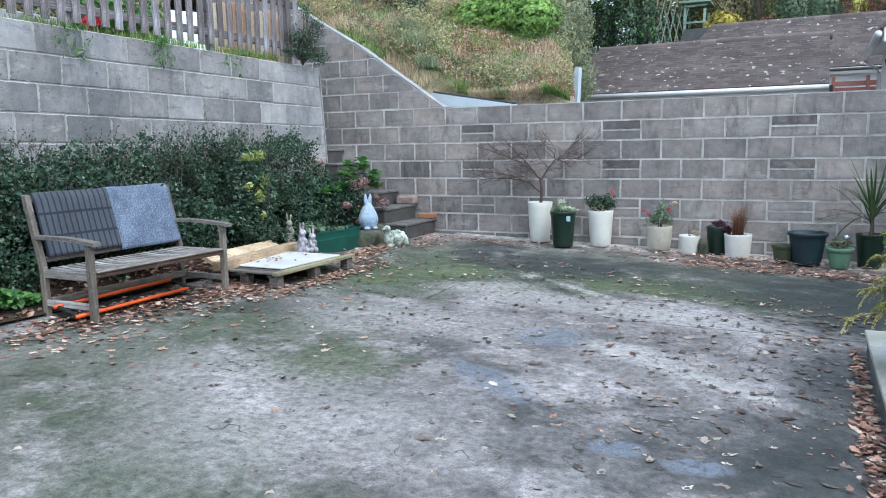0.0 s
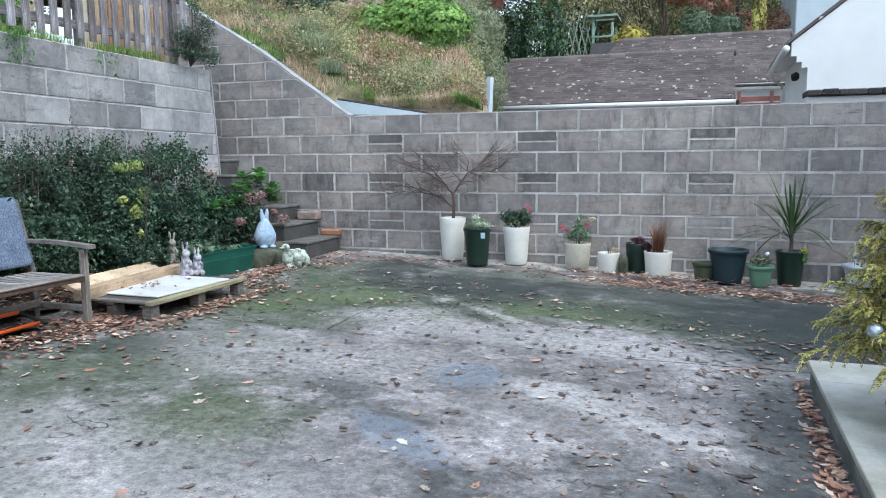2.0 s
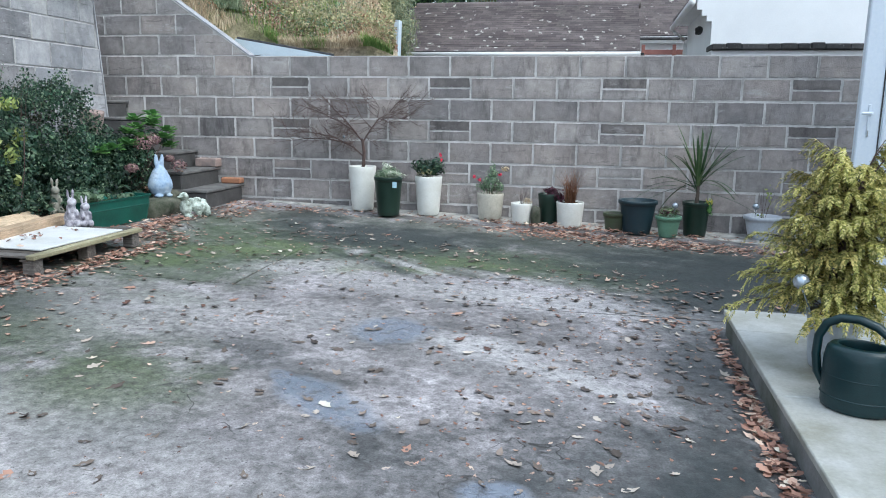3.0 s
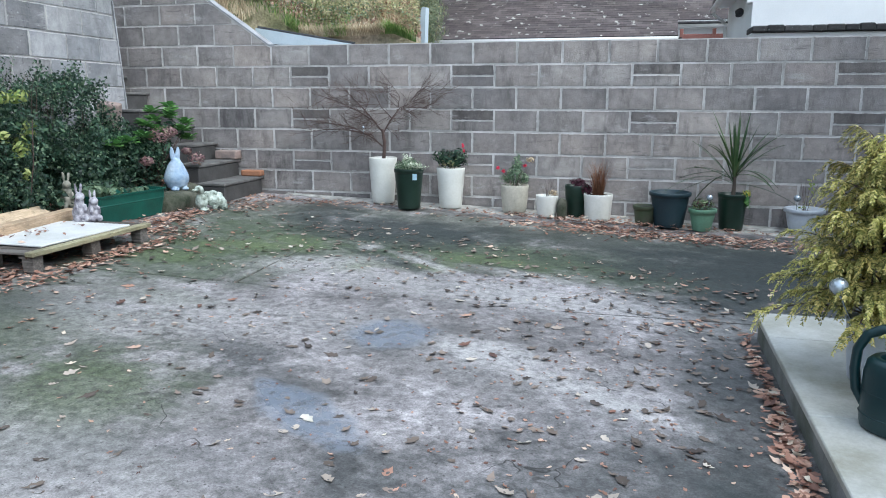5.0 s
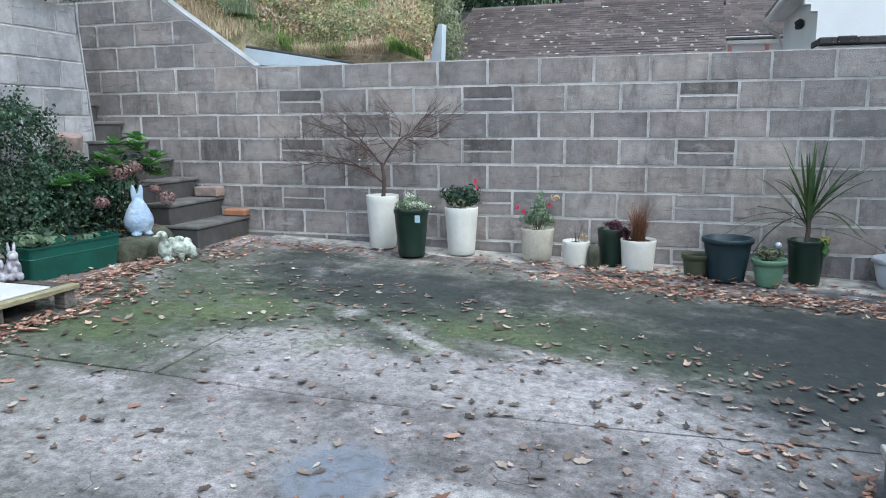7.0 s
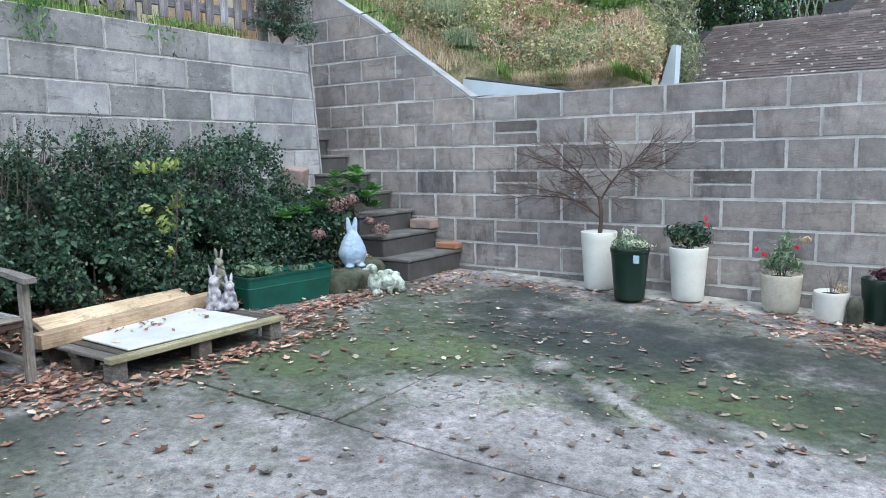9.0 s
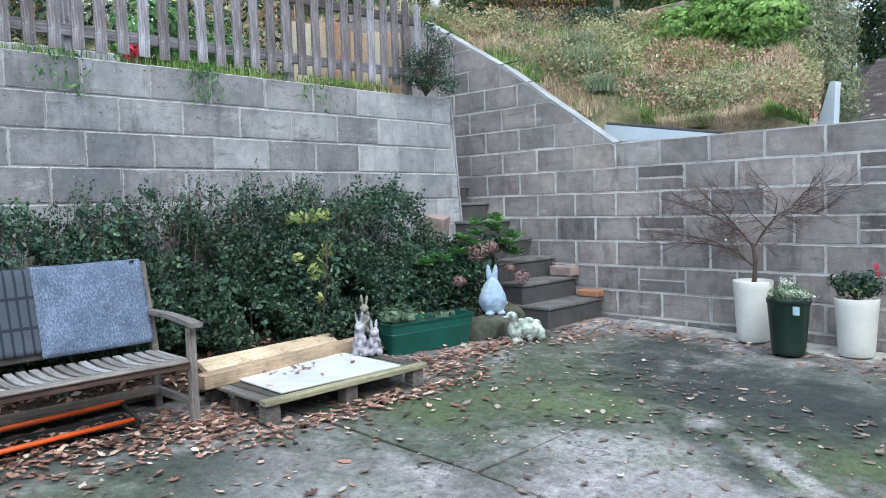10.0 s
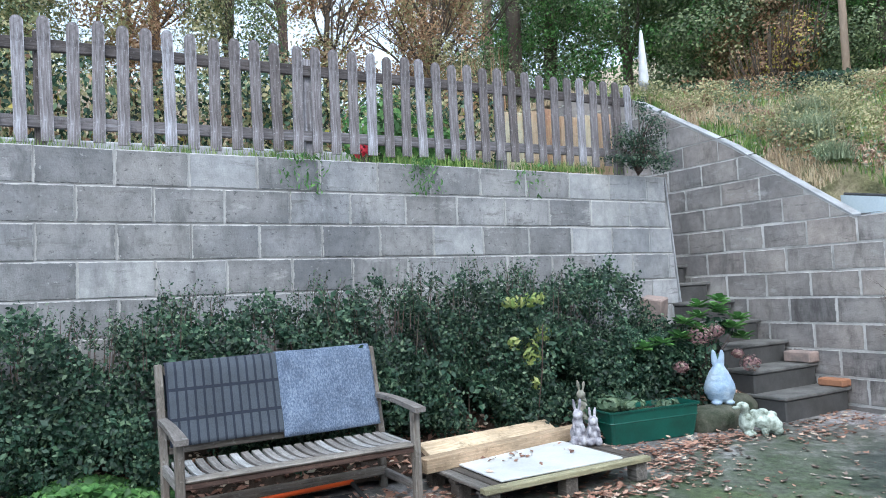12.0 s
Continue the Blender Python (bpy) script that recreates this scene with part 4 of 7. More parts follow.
def shaggy_mat():
    m, t, b = nodes("shaggy_blue_grey")
    f = world_noise(t, 110, 5, 0.8, (1, 1, 0.6))
    big = world_noise(t, 5, 5, 0.7)
    col = ramp(t, f, ((0.36, (0.075, 0.105, 0.17)), (0.5, (0.155, 0.2, 0.29)), (0.64, (0.3, 0.35, 0.44))))
    col = mix(t, 0.8, col, ramp(t, big, ((0.35, (0.3, 0.31, 0.33)), (0.65, (0.7,) * 3))), "OVERLAY")
    t.links.new(col, b.inputs["Base Color"])
    b.inputs["Roughness"].default_value = 0.95
    bump(t, b, f, 1.0, 0.012)
    return m


mat_over("woven_mat", 3.85, 4.47, 0.45, checked_mat(), "dark blue-grey grid-patterned woven mat hung over the bench back", 0.01)
mat_over("shaggy_mat", 4.46, 5.045, 0.42, shaggy_mat(), "pale blue-grey shaggy bath mat with dark backing hung over the bench", 0.022)

# ---- orange frame under the bench ----
of = thing("orange_framed_tray", (0, 0, 0), "orange framed black cloth tray full of fallen leaves under the bench", "tray")
z0 = G(-5.1, 0) + 0.012
for x, dz in ((-4.93, 0.0), (-5.14, 0.05)):
    bm = tube(bmesh.new(), [(x + 0.0, 3.74, z0 + 0.04 + dz), (x - 0.06, 4.82, z0 + 0.04 + dz)], 0.0135, 10)
    part("side_tube", bm, M["orange"], of, smooth=True)
for y in (3.77, 4.8):
    part("end_tube", tube(bmesh.new(), [(-5.16, y, z0 + 0.09), (-4.94, y, z0 + 0.04)], 0.013, 8), M["blackcloth"], of, smooth=True)
bm = bmesh.new()
rows = [[bm.verts.new((-5.18 + 0.24 * i / 8, 3.77 + 1.04 * j / 18, z0 + 0.012 + 0.022 * (i / 4 - 1) ** 2 + 0.006 * noise.noise(Vector((i, j, 0.3))))) for i in range(9)] for j in range(19)]
for a, c in zip(rows, rows[1:]):
    for i in range(8):
        bm.faces.new((a[i], a[i + 1], c[i + 1], c[i]))
part("cloth", bm, M["blackcloth"], of, smooth=True)

# ---- pallet with board and timber ----
def pallet():
    p = thing("wooden_pallet", (0, 0, 0), "old grey wooden pallet lying on the patio beside the bench", "pallet")
    x0, x1, y0, y1, zt = -5.22, -4.5, 5.28, 6.42, 0.15
    n = 13
    for i in range(n):
        y = y0 + (y1 - y0 - 0.075) * i / (n - 1)
        part("slat", box(x0 + rnd.uniform(-0.01, 0.01), x1 - 0.05, y, y + 0.075, zt - 0.018, zt, 0.003), M["pallet"], p)
    part("front_board", box(x1 - 0.045, x1 + 0.02, y0 - 0.01, y1 + 0.01, zt - 0.026, zt + 0.004, 0.004), M["palletedge"], p)
    for x in (x0 + 0.02, (x0 + x1) / 2 - 0.04):
        part("bearer", box(x, x + 0.07, y0, y1, zt - 0.04, zt - 0.019, 0.003), M["pallet"], p)
    for x in (x0 + 0.02, (x0 + x1) / 2 - 0.04, x1 - 0.09):
        for y in (y0 + 0.01, (y0 + y1) / 2 - 0.04, y1 - 0.09):
            g = G(x, 0) + 0.002
            part("block_foot", box(x, x + 0.085, y, y + 0.085, g, zt - (0.041 if x < x1 - 0.1 else 0.027), 0.004), M["pallet"], p)
    part("front_bearer", box(x1 - 0.1, x1 - 0.047, y0, y1, zt - 0.04, zt - 0.0275, 0.002), M["pallet"], p)


pallet()
bm = box(-0.3, 0.3, -0.42, 0.42, 0, 0.012, 0.003)
o = tagged(part("white_board", bm, M["board"]), "dirty white board with fallen leaves lying on the pallet", "board")
o.location, o.rotation_euler = (-4.84, 5.84, 0.156), (0, 0, radians(-1.5))
for nm, at, ln, w, h, rz in (("timber_beam", (-5.13, 5.84, 0.15), 1.32, 0.1, 0.08, 8), ("timber_plank", (-5.33, 5.85, 0.19), 1.05, 0.17, 0.035, 5)):
    o = tagged(part(nm, box(-w / 2, w / 2, -ln / 2, ln / 2, 0, h, 0.003), M["fresh"]), "fresh pale sawn timber lying on the back of the pallet", "timber")
    o.location, o.rotation_euler = at, (0, radians(0 if nm == "timber_beam" else 24), radians(rz))
o = tagged(part("prop_timber", box(-0.05, 0.05, -0.4, 0.4, 0, 0.05, 0.004), M["fresh"]), "short sawn timber lying behind the pallet", "timber")
o.location = (-5.42, 5.9, 0.06)

# ---- trough ----
def trough():
    t = thing("plant_trough", (-5.28, 7.16, G(-5.28, 0) + 0.002), "long dark green plastic plant trough with leafy seedlings", "plant trough")
    t.rotation_euler = (0, 0, radians(-7))
    L, W, H = 0.39, 0.13, 0.24
    bm = bmesh.new()
    prof = [(0.86, 0.0), (0.93, 0.5), (0.955, 0.62), (0.985, 0.64), (0.965, 0.67), (0.985, 0.93), (1.06, 0.94), (1.07, 1.0), (0.99, 1.0), (0.95, 0.9), (0.93, 0.8)]
    rows = []
    for s, z in prof:
        w, l = W * (s - 0.08 if z < 0.5 else s), L * (1 - (1 - s) * 0.5)
        ring = []
        for cx, cy, a0 in ((1, 1, 0), (-1, 1, 90), (-1, -1, 180), (1, -1, 270)):
            for k in range(4):
                a = radians(a0 + 30 * k)
                ring.append(bm.verts.new((cx * (w - 0.03) + 0.03 * math.cos(a), cy * (l - 0.03) + 0.03 * math.sin(a), z * H)))
        rows.append(ring)
    for a, c in zip(rows, rows[1:]):
        for i in range(16):
            bm.faces.new((a[i], a[(i + 1) % 16], c[(i + 1) % 16], c[i]))
    bm.faces.new(rows[0][::-1])
    part("tub", bm, M["trough"], t)
    part("compost", box(-W * 0.9, W * 0.9, -L * 0.93, L * 0.93, H * 0.7, H * 0.85), M["compost"], t)
    rng = np.random.default_rng(5)
    Pn, N = clumps([(-0.04, -0.28, 0.27, 0.1, 0.1, 0.06), (0, -0.1, 0.25, 0.08, 0.1, 0.04), (0, 0.2, 0.23, 0.06, 0.1, 0.03)], 260, rng)
    V, F = cards(Pn, N, 0.06, rng, 0.6)
    quick("seedling_growth", V, F, LEAF["greygreen"], t, kind="stuff")


trough()


# ---- statues: one plain mesh each ----
def statue(name, balls, at, turn, material, label, voxel=0.007, scale=1.0):
    bm = bmesh.new()
    for c, r, *rot in balls:
        m = Euler([radians(a) for a in rot[0]]).to_matrix().to_4x4() if rot else None
        ball(bm, c, r, 3, m)
    for v in bm.verts:
        v.co += v.normal * 0.004 * noise.noise(v.co * 30)
    ob = part(name, bm, M[material], smooth=True)
    mod = ob.modifiers.new("fuse", "REMESH")
    mod.mode, mod.voxel_size, mod.use_smooth_shade = "VOXEL", voxel, True
    ob.location, ob.rotation_euler, ob.scale = at, (0, 0, radians(turn)), (scale,) * 3
    return tagged(ob, label, "statue")


statue("rabbit_statue", [((0, 0, 0.12), (0.12, 0.11, 0.115)), ((0, 0, 0.06), (0.1, 0.095, 0.055)), ((0, 0, 0.165), (0.102, 0.096, 0.1)), ((0, 0, 0.205), (0.082, 0.078, 0.09)), ((0, 0, 0.245), (0.06, 0.056, 0.065)),
       ((-0.028, 0, 0.34), (0.025, 0.015, 0.078), (0, -5, 0)), ((0.028, 0, 0.34), (0.025, 0.015, 0.078), (0, 5, 0)), ((-0.024, 0, 0.29), (0.022, 0.018, 0.05)), ((0.024, 0, 0.29), (0.022, 0.018, 0.05)),
       ((-0.05, -0.05, 0.015), (0.04, 0.05, 0.02)), ((0.05, -0.05, 0.015), (0.04, 0.05, 0.02))], (-5.25, 7.92, 0.2), 62, "bluestone", "round pale blue stone rabbit with upright ears on a mossy stone")
R0 = [((0, 0, 0.07), (0.05, 0.055, 0.075)), ((0, -0.02, 0.15), (0.035, 0.035, 0.05)), ((0, -0.035, 0.2), (0.032, 0.042, 0.032)), ((-0.017, -0.02, 0.26), (0.011, 0.008, 0.045), (8, -8, 0)), ((0.017, -0.02, 0.255), (0.011, 0.008, 0.045), (-12, 10, 0)),
      ((-0.03, -0.045, 0.03), (0.025, 0.04, 0.03)), ((0.03, -0.045, 0.03), (0.025, 0.04, 0.03)), ((0, 0.05, 0.03), (0.02, 0.02, 0.02)), ((-0.03, -0.05, 0.11), (0.013, 0.02, 0.035)), ((0.03, -0.05, 0.11), (0.013, 0.02, 0.035))]
pair = [((c[0] - 0.045, c[1], c[2]), r, *k) for c, r, *k in R0] + [((c[0] * 0.9 + 0.05, c[1] - 0.01, c[2] * 0.78), r, *k) for c, r, *k in R0] + [((0, 0, 0.012), (0.11, 0.07, 0.016))]
statue("rabbit_pair_statue", pair, (-5.0, 6.36, 0.152), 60, "whitestone", "weathered grey-white statue of two rabbits side by side on the pallet", 0.005)
statue("small_rabbit_statue", R0, (-5.5, 6.75, 0.17), 50, "greystone", "small weathered grey rabbit statue standing in front of the hedge", 0.005, 1.05)
statue("duck_statue", [((-0.09, 0, 0.1), (0.055, 0.06, 0.085)), ((-0.1, -0.01, 0.2), (0.035, 0.035, 0.045)), ((-0.125, -0.03, 0.225), (0.04, 0.035, 0.03)), ((-0.175, -0.045, 0.215), (0.03, 0.02, 0.012)),
       ((0.05, 0, 0.1), (0.1, 0.065, 0.06)), ((0.1, 0.0, 0.07), (0.07, 0.06, 0.055)), ((0.13, -0.02, 0.03), (0.04, 0.03, 0.035)), ((0.03, -0.03, 0.03), (0.028, 0.025, 0.04)), ((-0.08, -0.03, 0.02), (0.045, 0.05, 0.022)),
       ((0.03, 0, 0.16), (0.05, 0.04, 0.035)), ((0.1, 0.01, 0.14), (0.04, 0.04, 0.03)), ((-0.03, 0.0, 0.15), (0.04, 0.04, 0.04))], (-4.86, 7.86, G(-4.8, 0) + 0.002), 62, "greenwhite", "mossy white statue of a duck beside a flowery basket", 0.006)


# ---- pots ----
def pot(name, x, y, r0, r1, h, material, label, rim=0.0, wall=0.012, curve=0.0, turn=0, group="plant pots along the block wall", z=None, lean=0.0, soil=0.9):
    zz = (G(x, 0) + (0.03 if y > 8.55 else 0.003)) if z is None else z
    t = thing(name, (x, y, zz), label, "plant pot", group)
    t.rotation_euler = (0, radians(lean), radians(turn))
    prof = [(0, 0), (r0 * 0.94, 0.0), (r0, 0.01)]
    for k in range(1, 7):
        u = k / 7
        prof.append((r0 + (r1 - r0) * (u ** (1 - curve) if curve else u), h * u))
    if rim:
        prof += [(r1, h - 0.035), (r1 + rim, h - 0.033), (r1 + rim, h - 0.004), (r1 + rim * 0.6, h)]
    else:
        prof += [(r1, h - 0.006), (r1 - 0.003, h)]
    prof += [(r1 - wall, h - 0.002), (r1 - wall - 0.002, h * 0.72), (0, h * 0.72)]
    part("pot_body", lathe(prof, 36), material, t, smooth=True)
    rs = r1 - wall - 0.003
    bm = lathe([(rs, h * soil - 0.01), (rs * 0.7, h * soil + 0.002), (0.0, h * soil + 0.006)], 20)
    part("compost", bm, M["compost"], t)
    return t


rngp = np.random.default_rng(11)


def leafy(t, h, balls, n, size, mat, name="foliage", aspect=0.5, droop=0.0):
    Pn, N = clumps([(a, b, h + c, d, e, f) for a, b, c, d, e, f in balls], n, rngp, 0.1)
    V, F = cards(Pn, N, size, rngp, aspect, droop=droop)
    quick(name, V, F, LEAF[mat], t, kind="stuff")


def stems(t, h, n, top, spread_, r=0.003, mat="twig", name="stems"):
    bm = bmesh.new()
    for _ in range(n):
        a, s = rnd.uniform(0, 6.28), rnd.uniform(0.2, 1)
        e = (spread_ * s * math.cos(a), spread_ * s * math.sin(a), h + top * rnd.uniform(0.6, 1))
        tube(bm, [(e[0] * 0.15, e[1] * 0.15, h * 0.85), (e[0] * 0.5, e[1] * 0.5, h + top * 0.4), e], [r, r * 0.8, r * 0.5], 4)
    part(name, bm, M[mat], t)


# tall white pot with the bare tree
t1 = pot("tall_white_pot", -3.5, 8.97, 0.115, 0.148, 0.47, M["white_pot"], "tall white pot with a bare spreading shrub against the wall")
rt = random.Random(21)
bm, ends = bmesh.new(), []
tube(bm, [(0, 0, 0.4), (0.015, 0, 0.5), (0.02, 0, 0.62), (0.0, 0, 0.76)], [0.022, 0.019, 0.018, 0.014], 8)
limbs = (
    ((-0.0, 0.58), (-0.1, 0.68), (-0.3, 0.77), (-0.55, 0.82), (-0.85, 0.86)),
    ((0.0, 0.72), (-0.1, 0.84), (-0.28, 0.95), (-0.5, 1.03), (-0.72, 1.1)),
    ((-0.06, 0.8), (-0.2, 0.96), (-0.33, 1.1), (-0.45, 1.22)),
    ((-0.12, 0.7), (-0.35, 0.74), (-0.6, 0.75), (-0.8, 0.72)),
    ((0.0, 0.7), (0.08, 0.84), (0.18, 0.98), (0.34, 1.05), (0.6, 1.14)),
    ((0.17, 0.97), (0.2, 1.1), (0.14, 1.2)),
    ((0.1, 0.87), (0.0, 0.99), (-0.06, 1.12)),
    ((0.16, 0.95), (0.32, 0.98), (0.5, 0.98)),
    ((0.3, 1.04), (0.38, 1.14), (0.48, 1.2)),
    ((-0.2, 0.92), (-0.15, 1.04), (-0.2, 1.16)),
)
for li, limb in enumerate(limbs):
    yy = rt.uniform(-0.16, 0.1)
    pts = [(x, yy * i / 4 + rt.uniform(-0.012, 0.012), z + rt.uniform(-0.01, 0.01)) for i, (x, z) in enumerate(limb)]
    n = len(pts)
    tube(bm, pts, [(0.0095 if li < 5 else 0.006) * (1 - 0.75 * i / (n - 1)) for i in range(n)], 6)
    for i in range(1, n):
        a, c = Vector(pts[i - 1]), Vector(pts[i])
        for _ in range(5):
            q = a.lerp(c, rt.random())
            out = 1 if limb[-1][0] > limb[0][0] else -1
            branches(bm, q, (out * rt.uniform(0.3, 1.0), rt.uniform(-0.5, 0.35), rt.uniform(-0.35, 0.75)), 0.0028, 0.16, 2, rt, ends, 0.75, 0.05, 3, 0.75)
for v in bm.verts:
    if v.co.y > 0.17:
        v.co.y = 0.17 + (v.co.y - 0.17) * 0.15
part("crown", bm, M["twig"], t1)
bm = ball(bmesh.new(), (-0.17, -0.1, 0.78), 0.014, 2)
tube(bm, [(-0.17, -0.1, 0.765), (-0.17, -0.1, 0.7)], 0.003, 4)
part("solar_light", bm, M["glassball"], t1, smooth=True)

t2 = pot("green_tapered_pot", -3.14, 8.72, 0.112, 0.145, 0.4, M["darkgreen"], "glossy dark green tapered pot with white-flowering trailing plant", rim=0.004)
bm = box(0.08, 0.125, -0.003, 0.0, 0.3, 0.36)
o = part("label", bm, M["label"], t2, "pale blue sticker")
o.location = (-0.0, -0.135, 0)
leafy(t2, 0.4, [(0, 0, 0.03, 0.13, 0.12, 0.06), (0.08, 0, 0.02, 0.13, 0.1, 0.04), (-0.02, 0, 0.09, 0.07, 0.07, 0.07)], 420, 0.028, "white", "flowers")
leafy(t2, 0.4, [(0, 0, 0.03, 0.14, 0.12, 0.07)], 420, 0.035, "greygreen")
stems(t2, 0.4, 14, 0.12, 0.14, 0.002)

t3 = pot("tall_white_pot", -2.77, 8.97, 0.115, 0.145, 0.41, M["white_pot"], "tall white tapered pot with dark leafy plant and red flowers")
leafy(t3, 0.41, [(0, 0, 0.08, 0.15, 0.12, 0.1), (-0.08, 0, 0.11, 0.11, 0.09, 0.08), (0.08, 0, 0.1, 0.1, 0.09, 0.1)], 760, 0.04, "hedge")
leafy(t3, 0.41, [(0, 0, 0.05, 0.12, 0.11, 0.06)], 120, 0.035, "olive", "pale_foliage")
leafy(t3, 0.41, [(0.13, -0.02, 0.22, 0.015, 0.015, 0.03), (0.14, -0.02, 0.17, 0.015, 0.015, 0.02)], 40, 0.025, "petal", "flowers")
stems(t3, 0.41, 14, 0.2, 0.16, 0.0025)

t4 = pot("cream_pot", -2.11, 8.98, 0.115, 0.14, 0.275, M["cream_pot"], "cream pot with grey-green antirrhinum and red blooms", curve=0.35)
leafy(t4, 0.27, [(0, 0, 0.09, 0.12, 0.1, 0.12), (0.02, 0, 0.2, 0.06, 0.05, 0.12), (-0.08, 0, 0.07, 0.08, 0.06, 0.05), (0.1, 0, 0.07, 0.05, 0.05, 0.06)], 700, 0.034, "greygreen", aspect=0.35)
leafy(t4, 0.27, [(-0.17, -0.02, 0.17, 0.02, 0.02, 0.02), (-0.11, -0.04, 0.14, 0.02, 0.02, 0.02), (0.1, -0.02, 0.2, 0.02, 0.02, 0.02)], 70, 0.026, "petal", "flowers")
leafy(t4, 0.27, [(0.15, 0.0, 0.26, 0.04, 0.03, 0.025)], 30, 0.04, "dry", "seed_heads")
stems(t4, 0.27, 16, 0.2, 0.15, 0.0025)

t5 = pot("small_white_pot", -1.77, 8.86, 0.09, 0.11, 0.21, M["white_pot"], "small stained white pot with withered stems")
leafy(t5, 0.2, [(0.06, 0, 0.03, 0.06, 0.05, 0.04)], 120, 0.03, "dry", "withered_foliage", 0.2)
stems(t5, 0.2, 16, 0.16, 0.1, 0.0014)
o = stone("grey_stone", (-1.62, 8.84, G(-1.6, 0) + 0.11), (0.05, 0.06, 0.12), 41, "rock", "upright grey stone between the white pot and green pot")

t6 = pot("dark_green_pot", -1.5, 9.0, 0.09, 0.115, 0.31, M["darkgreen"], "tall dark green pot with plum-coloured heuchera", lean=0)
leafy(t6, 0.3, [(0.06, -0.04, 0.0, 0.1, 0.08, 0.07), (0.02, 0, 0.04, 0.08, 0.07, 0.04), (0.12, -0.04, -0.05, 0.05, 0.05, 0.07)], 420, 0.035, "plum")
t7 = pot("white_pot", -1.28, 8.88, 0.12, 0.14, 0.255, M["white_pot"], "white pot with upright rusty brown ornamental grass", soil=0.95)
bs = [(0.05 * rnd.uniform(-1, 1), 0.05 * rnd.uniform(-1, 1), 0.24) for _ in range(260)]
V, F = blades(bs, [rnd.uniform(0.15, 0.42) for _ in bs], rngp, 0.004, 0.75)
quick("grass", V, F, LEAF["rust"], t7, kind="stuff")
t8 = pot("round_olive_pot", -0.84, 8.82, 0.08, 0.108, 0.185, M["olive_pot"], "small dull olive green plastic pot of bare compost", rim=0.004)
t9 = pot("blue_green_tub", -0.62, 8.8, 0.13, 0.178, 0.33, M["bluegreen"], "wide dark blue-green ribbed plastic tub", rim=0.012, soil=0.8)
t10 = pot("sage_green_pot", -0.33, 8.72, 0.08, 0.12, 0.205, M["sage"], "sage green plastic pot with low dark foliage and a solar ball", rim=0.006)
leafy(t10, 0.19, [(0, 0, 0.05, 0.11, 0.1, 0.07)], 240, 0.035, "dark", aspect=0.3)
leafy(t10, 0.19, [(0, 0, 0.05, 0.11, 0.1, 0.06)], 120, 0.03, "plum", "dark_foliage", aspect=0.3)
bm = tube(bmesh.new(), [(0.03, -0.03, 0.17), (0.05, -0.03, 0.28)], 0.003, 5)
ball(bm, (0.05, -0.03, 0.31), 0.03, 3)
part("solar_light", bm, M["glassball"], t10, smooth=True)
t11 = pot("dark_green_pot", -0.06, 8.9, 0.105, 0.13, 0.34, M["darkgreen"], "dark green pot with a spiky cordyline and yellow flowers", rim=0.004)
bm = tube(bmesh.new(), [(0, 0, 0.3), (0.005, 0, 0.42), (0.0, 0, 0.55)], [0.02, 0.017, 0.014], 8)
part("trunk", bm, M["bark"], t11)


def sword(n, base, rng, length, w0, up_bias):
    V, F = [], []
    for i in range(n):
        a = i * 2.39996
        el = radians(rng.uniform(-5, 85)) if i % 3 else radians(rng.uniform(45, 88))
        L = length * rng.uniform(0.75, 1.1)
        d = np.array((math.cos(a) * math.cos(el), math.sin(a) * math.cos(el) * 0.6, math.sin(el)))
        side = np.array((-math.sin(a), math.cos(a), 0))
        p = np.array(base, float) + np.array((0, 0, rng.uniform(-0.08, 0.04)))
        sag = rng.uniform(0.15, 0.75) * math.cos(el)
        k0 = len(V)
        ns = 7
        for k in range(ns + 1):
            u = k / ns
            q = p + d * L * u + np.array((0, 0, -sag * L * u * u))
            q[1] = min(q[1], 0.24)
            w = w0 * (math.sin(math.pi * min(1, 0.25 + 0.75 * u)) ** 0.6 if u < 1 else 0.02)
            V += [q - side * w / 2 + (0, 0, 0.004), q, q + side * w / 2 + (0, 0, 0.004)]
        for k in range(ns):
            j = k0 + 3 * k
            F += [(j, j + 1, j + 4, j + 3), (j + 1, j + 2, j + 5, j + 4)]
    return V, F


V, F = sword(44, (0, 0, 0.5), rngp, 0.66, 0.021, 0)
quick("sword_leaves", V, F, LEAF["cord"], t11, kind="stuff")
leafy(t11, 0.3, [(0.11, -0.06, 0.0, 0.04, 0.04, 0.09)], 60, 0.04, "bright")
leafy(t11, 0.3, [(0.11, -0.08, 0.05, 0.04, 0.03, 0.04)], 26, 0.03, "yellow", "flowers")
for nm, x in (("grey", 0.58), ("grey", 1.02)):
    t12 = pot("pale_grey_bowl_pot", x, 9.0, 0.105, 0.165, 0.235, M["palegrey_pot"], "pale grey-blue plastic bowl pot with a few thin stems", rim=0.012, curve=0.35, soil=0.85)
    stems(t12, 0.2, 5 if x < 1 else 3, 0.32, 0.14, 0.003)
    leafy(t12, 0.22, [(0.03, 0, 0.2, 0.05, 0.03, 0.14), (-0.02, 0, 0.02, 0.04, 0.04, 0.03)], 26, 0.035, "lime", "leaves")
    bm = tube(bmesh.new(), [(-0.08, -0.05, 0.17), (-0.08, -0.05, 0.3)], 0.003, 5)
    ball(bm, (-0.08, -0.05, 0.33), 0.032, 3)
    part("solar_light", bm, M["glassball"], t12, smooth=True)

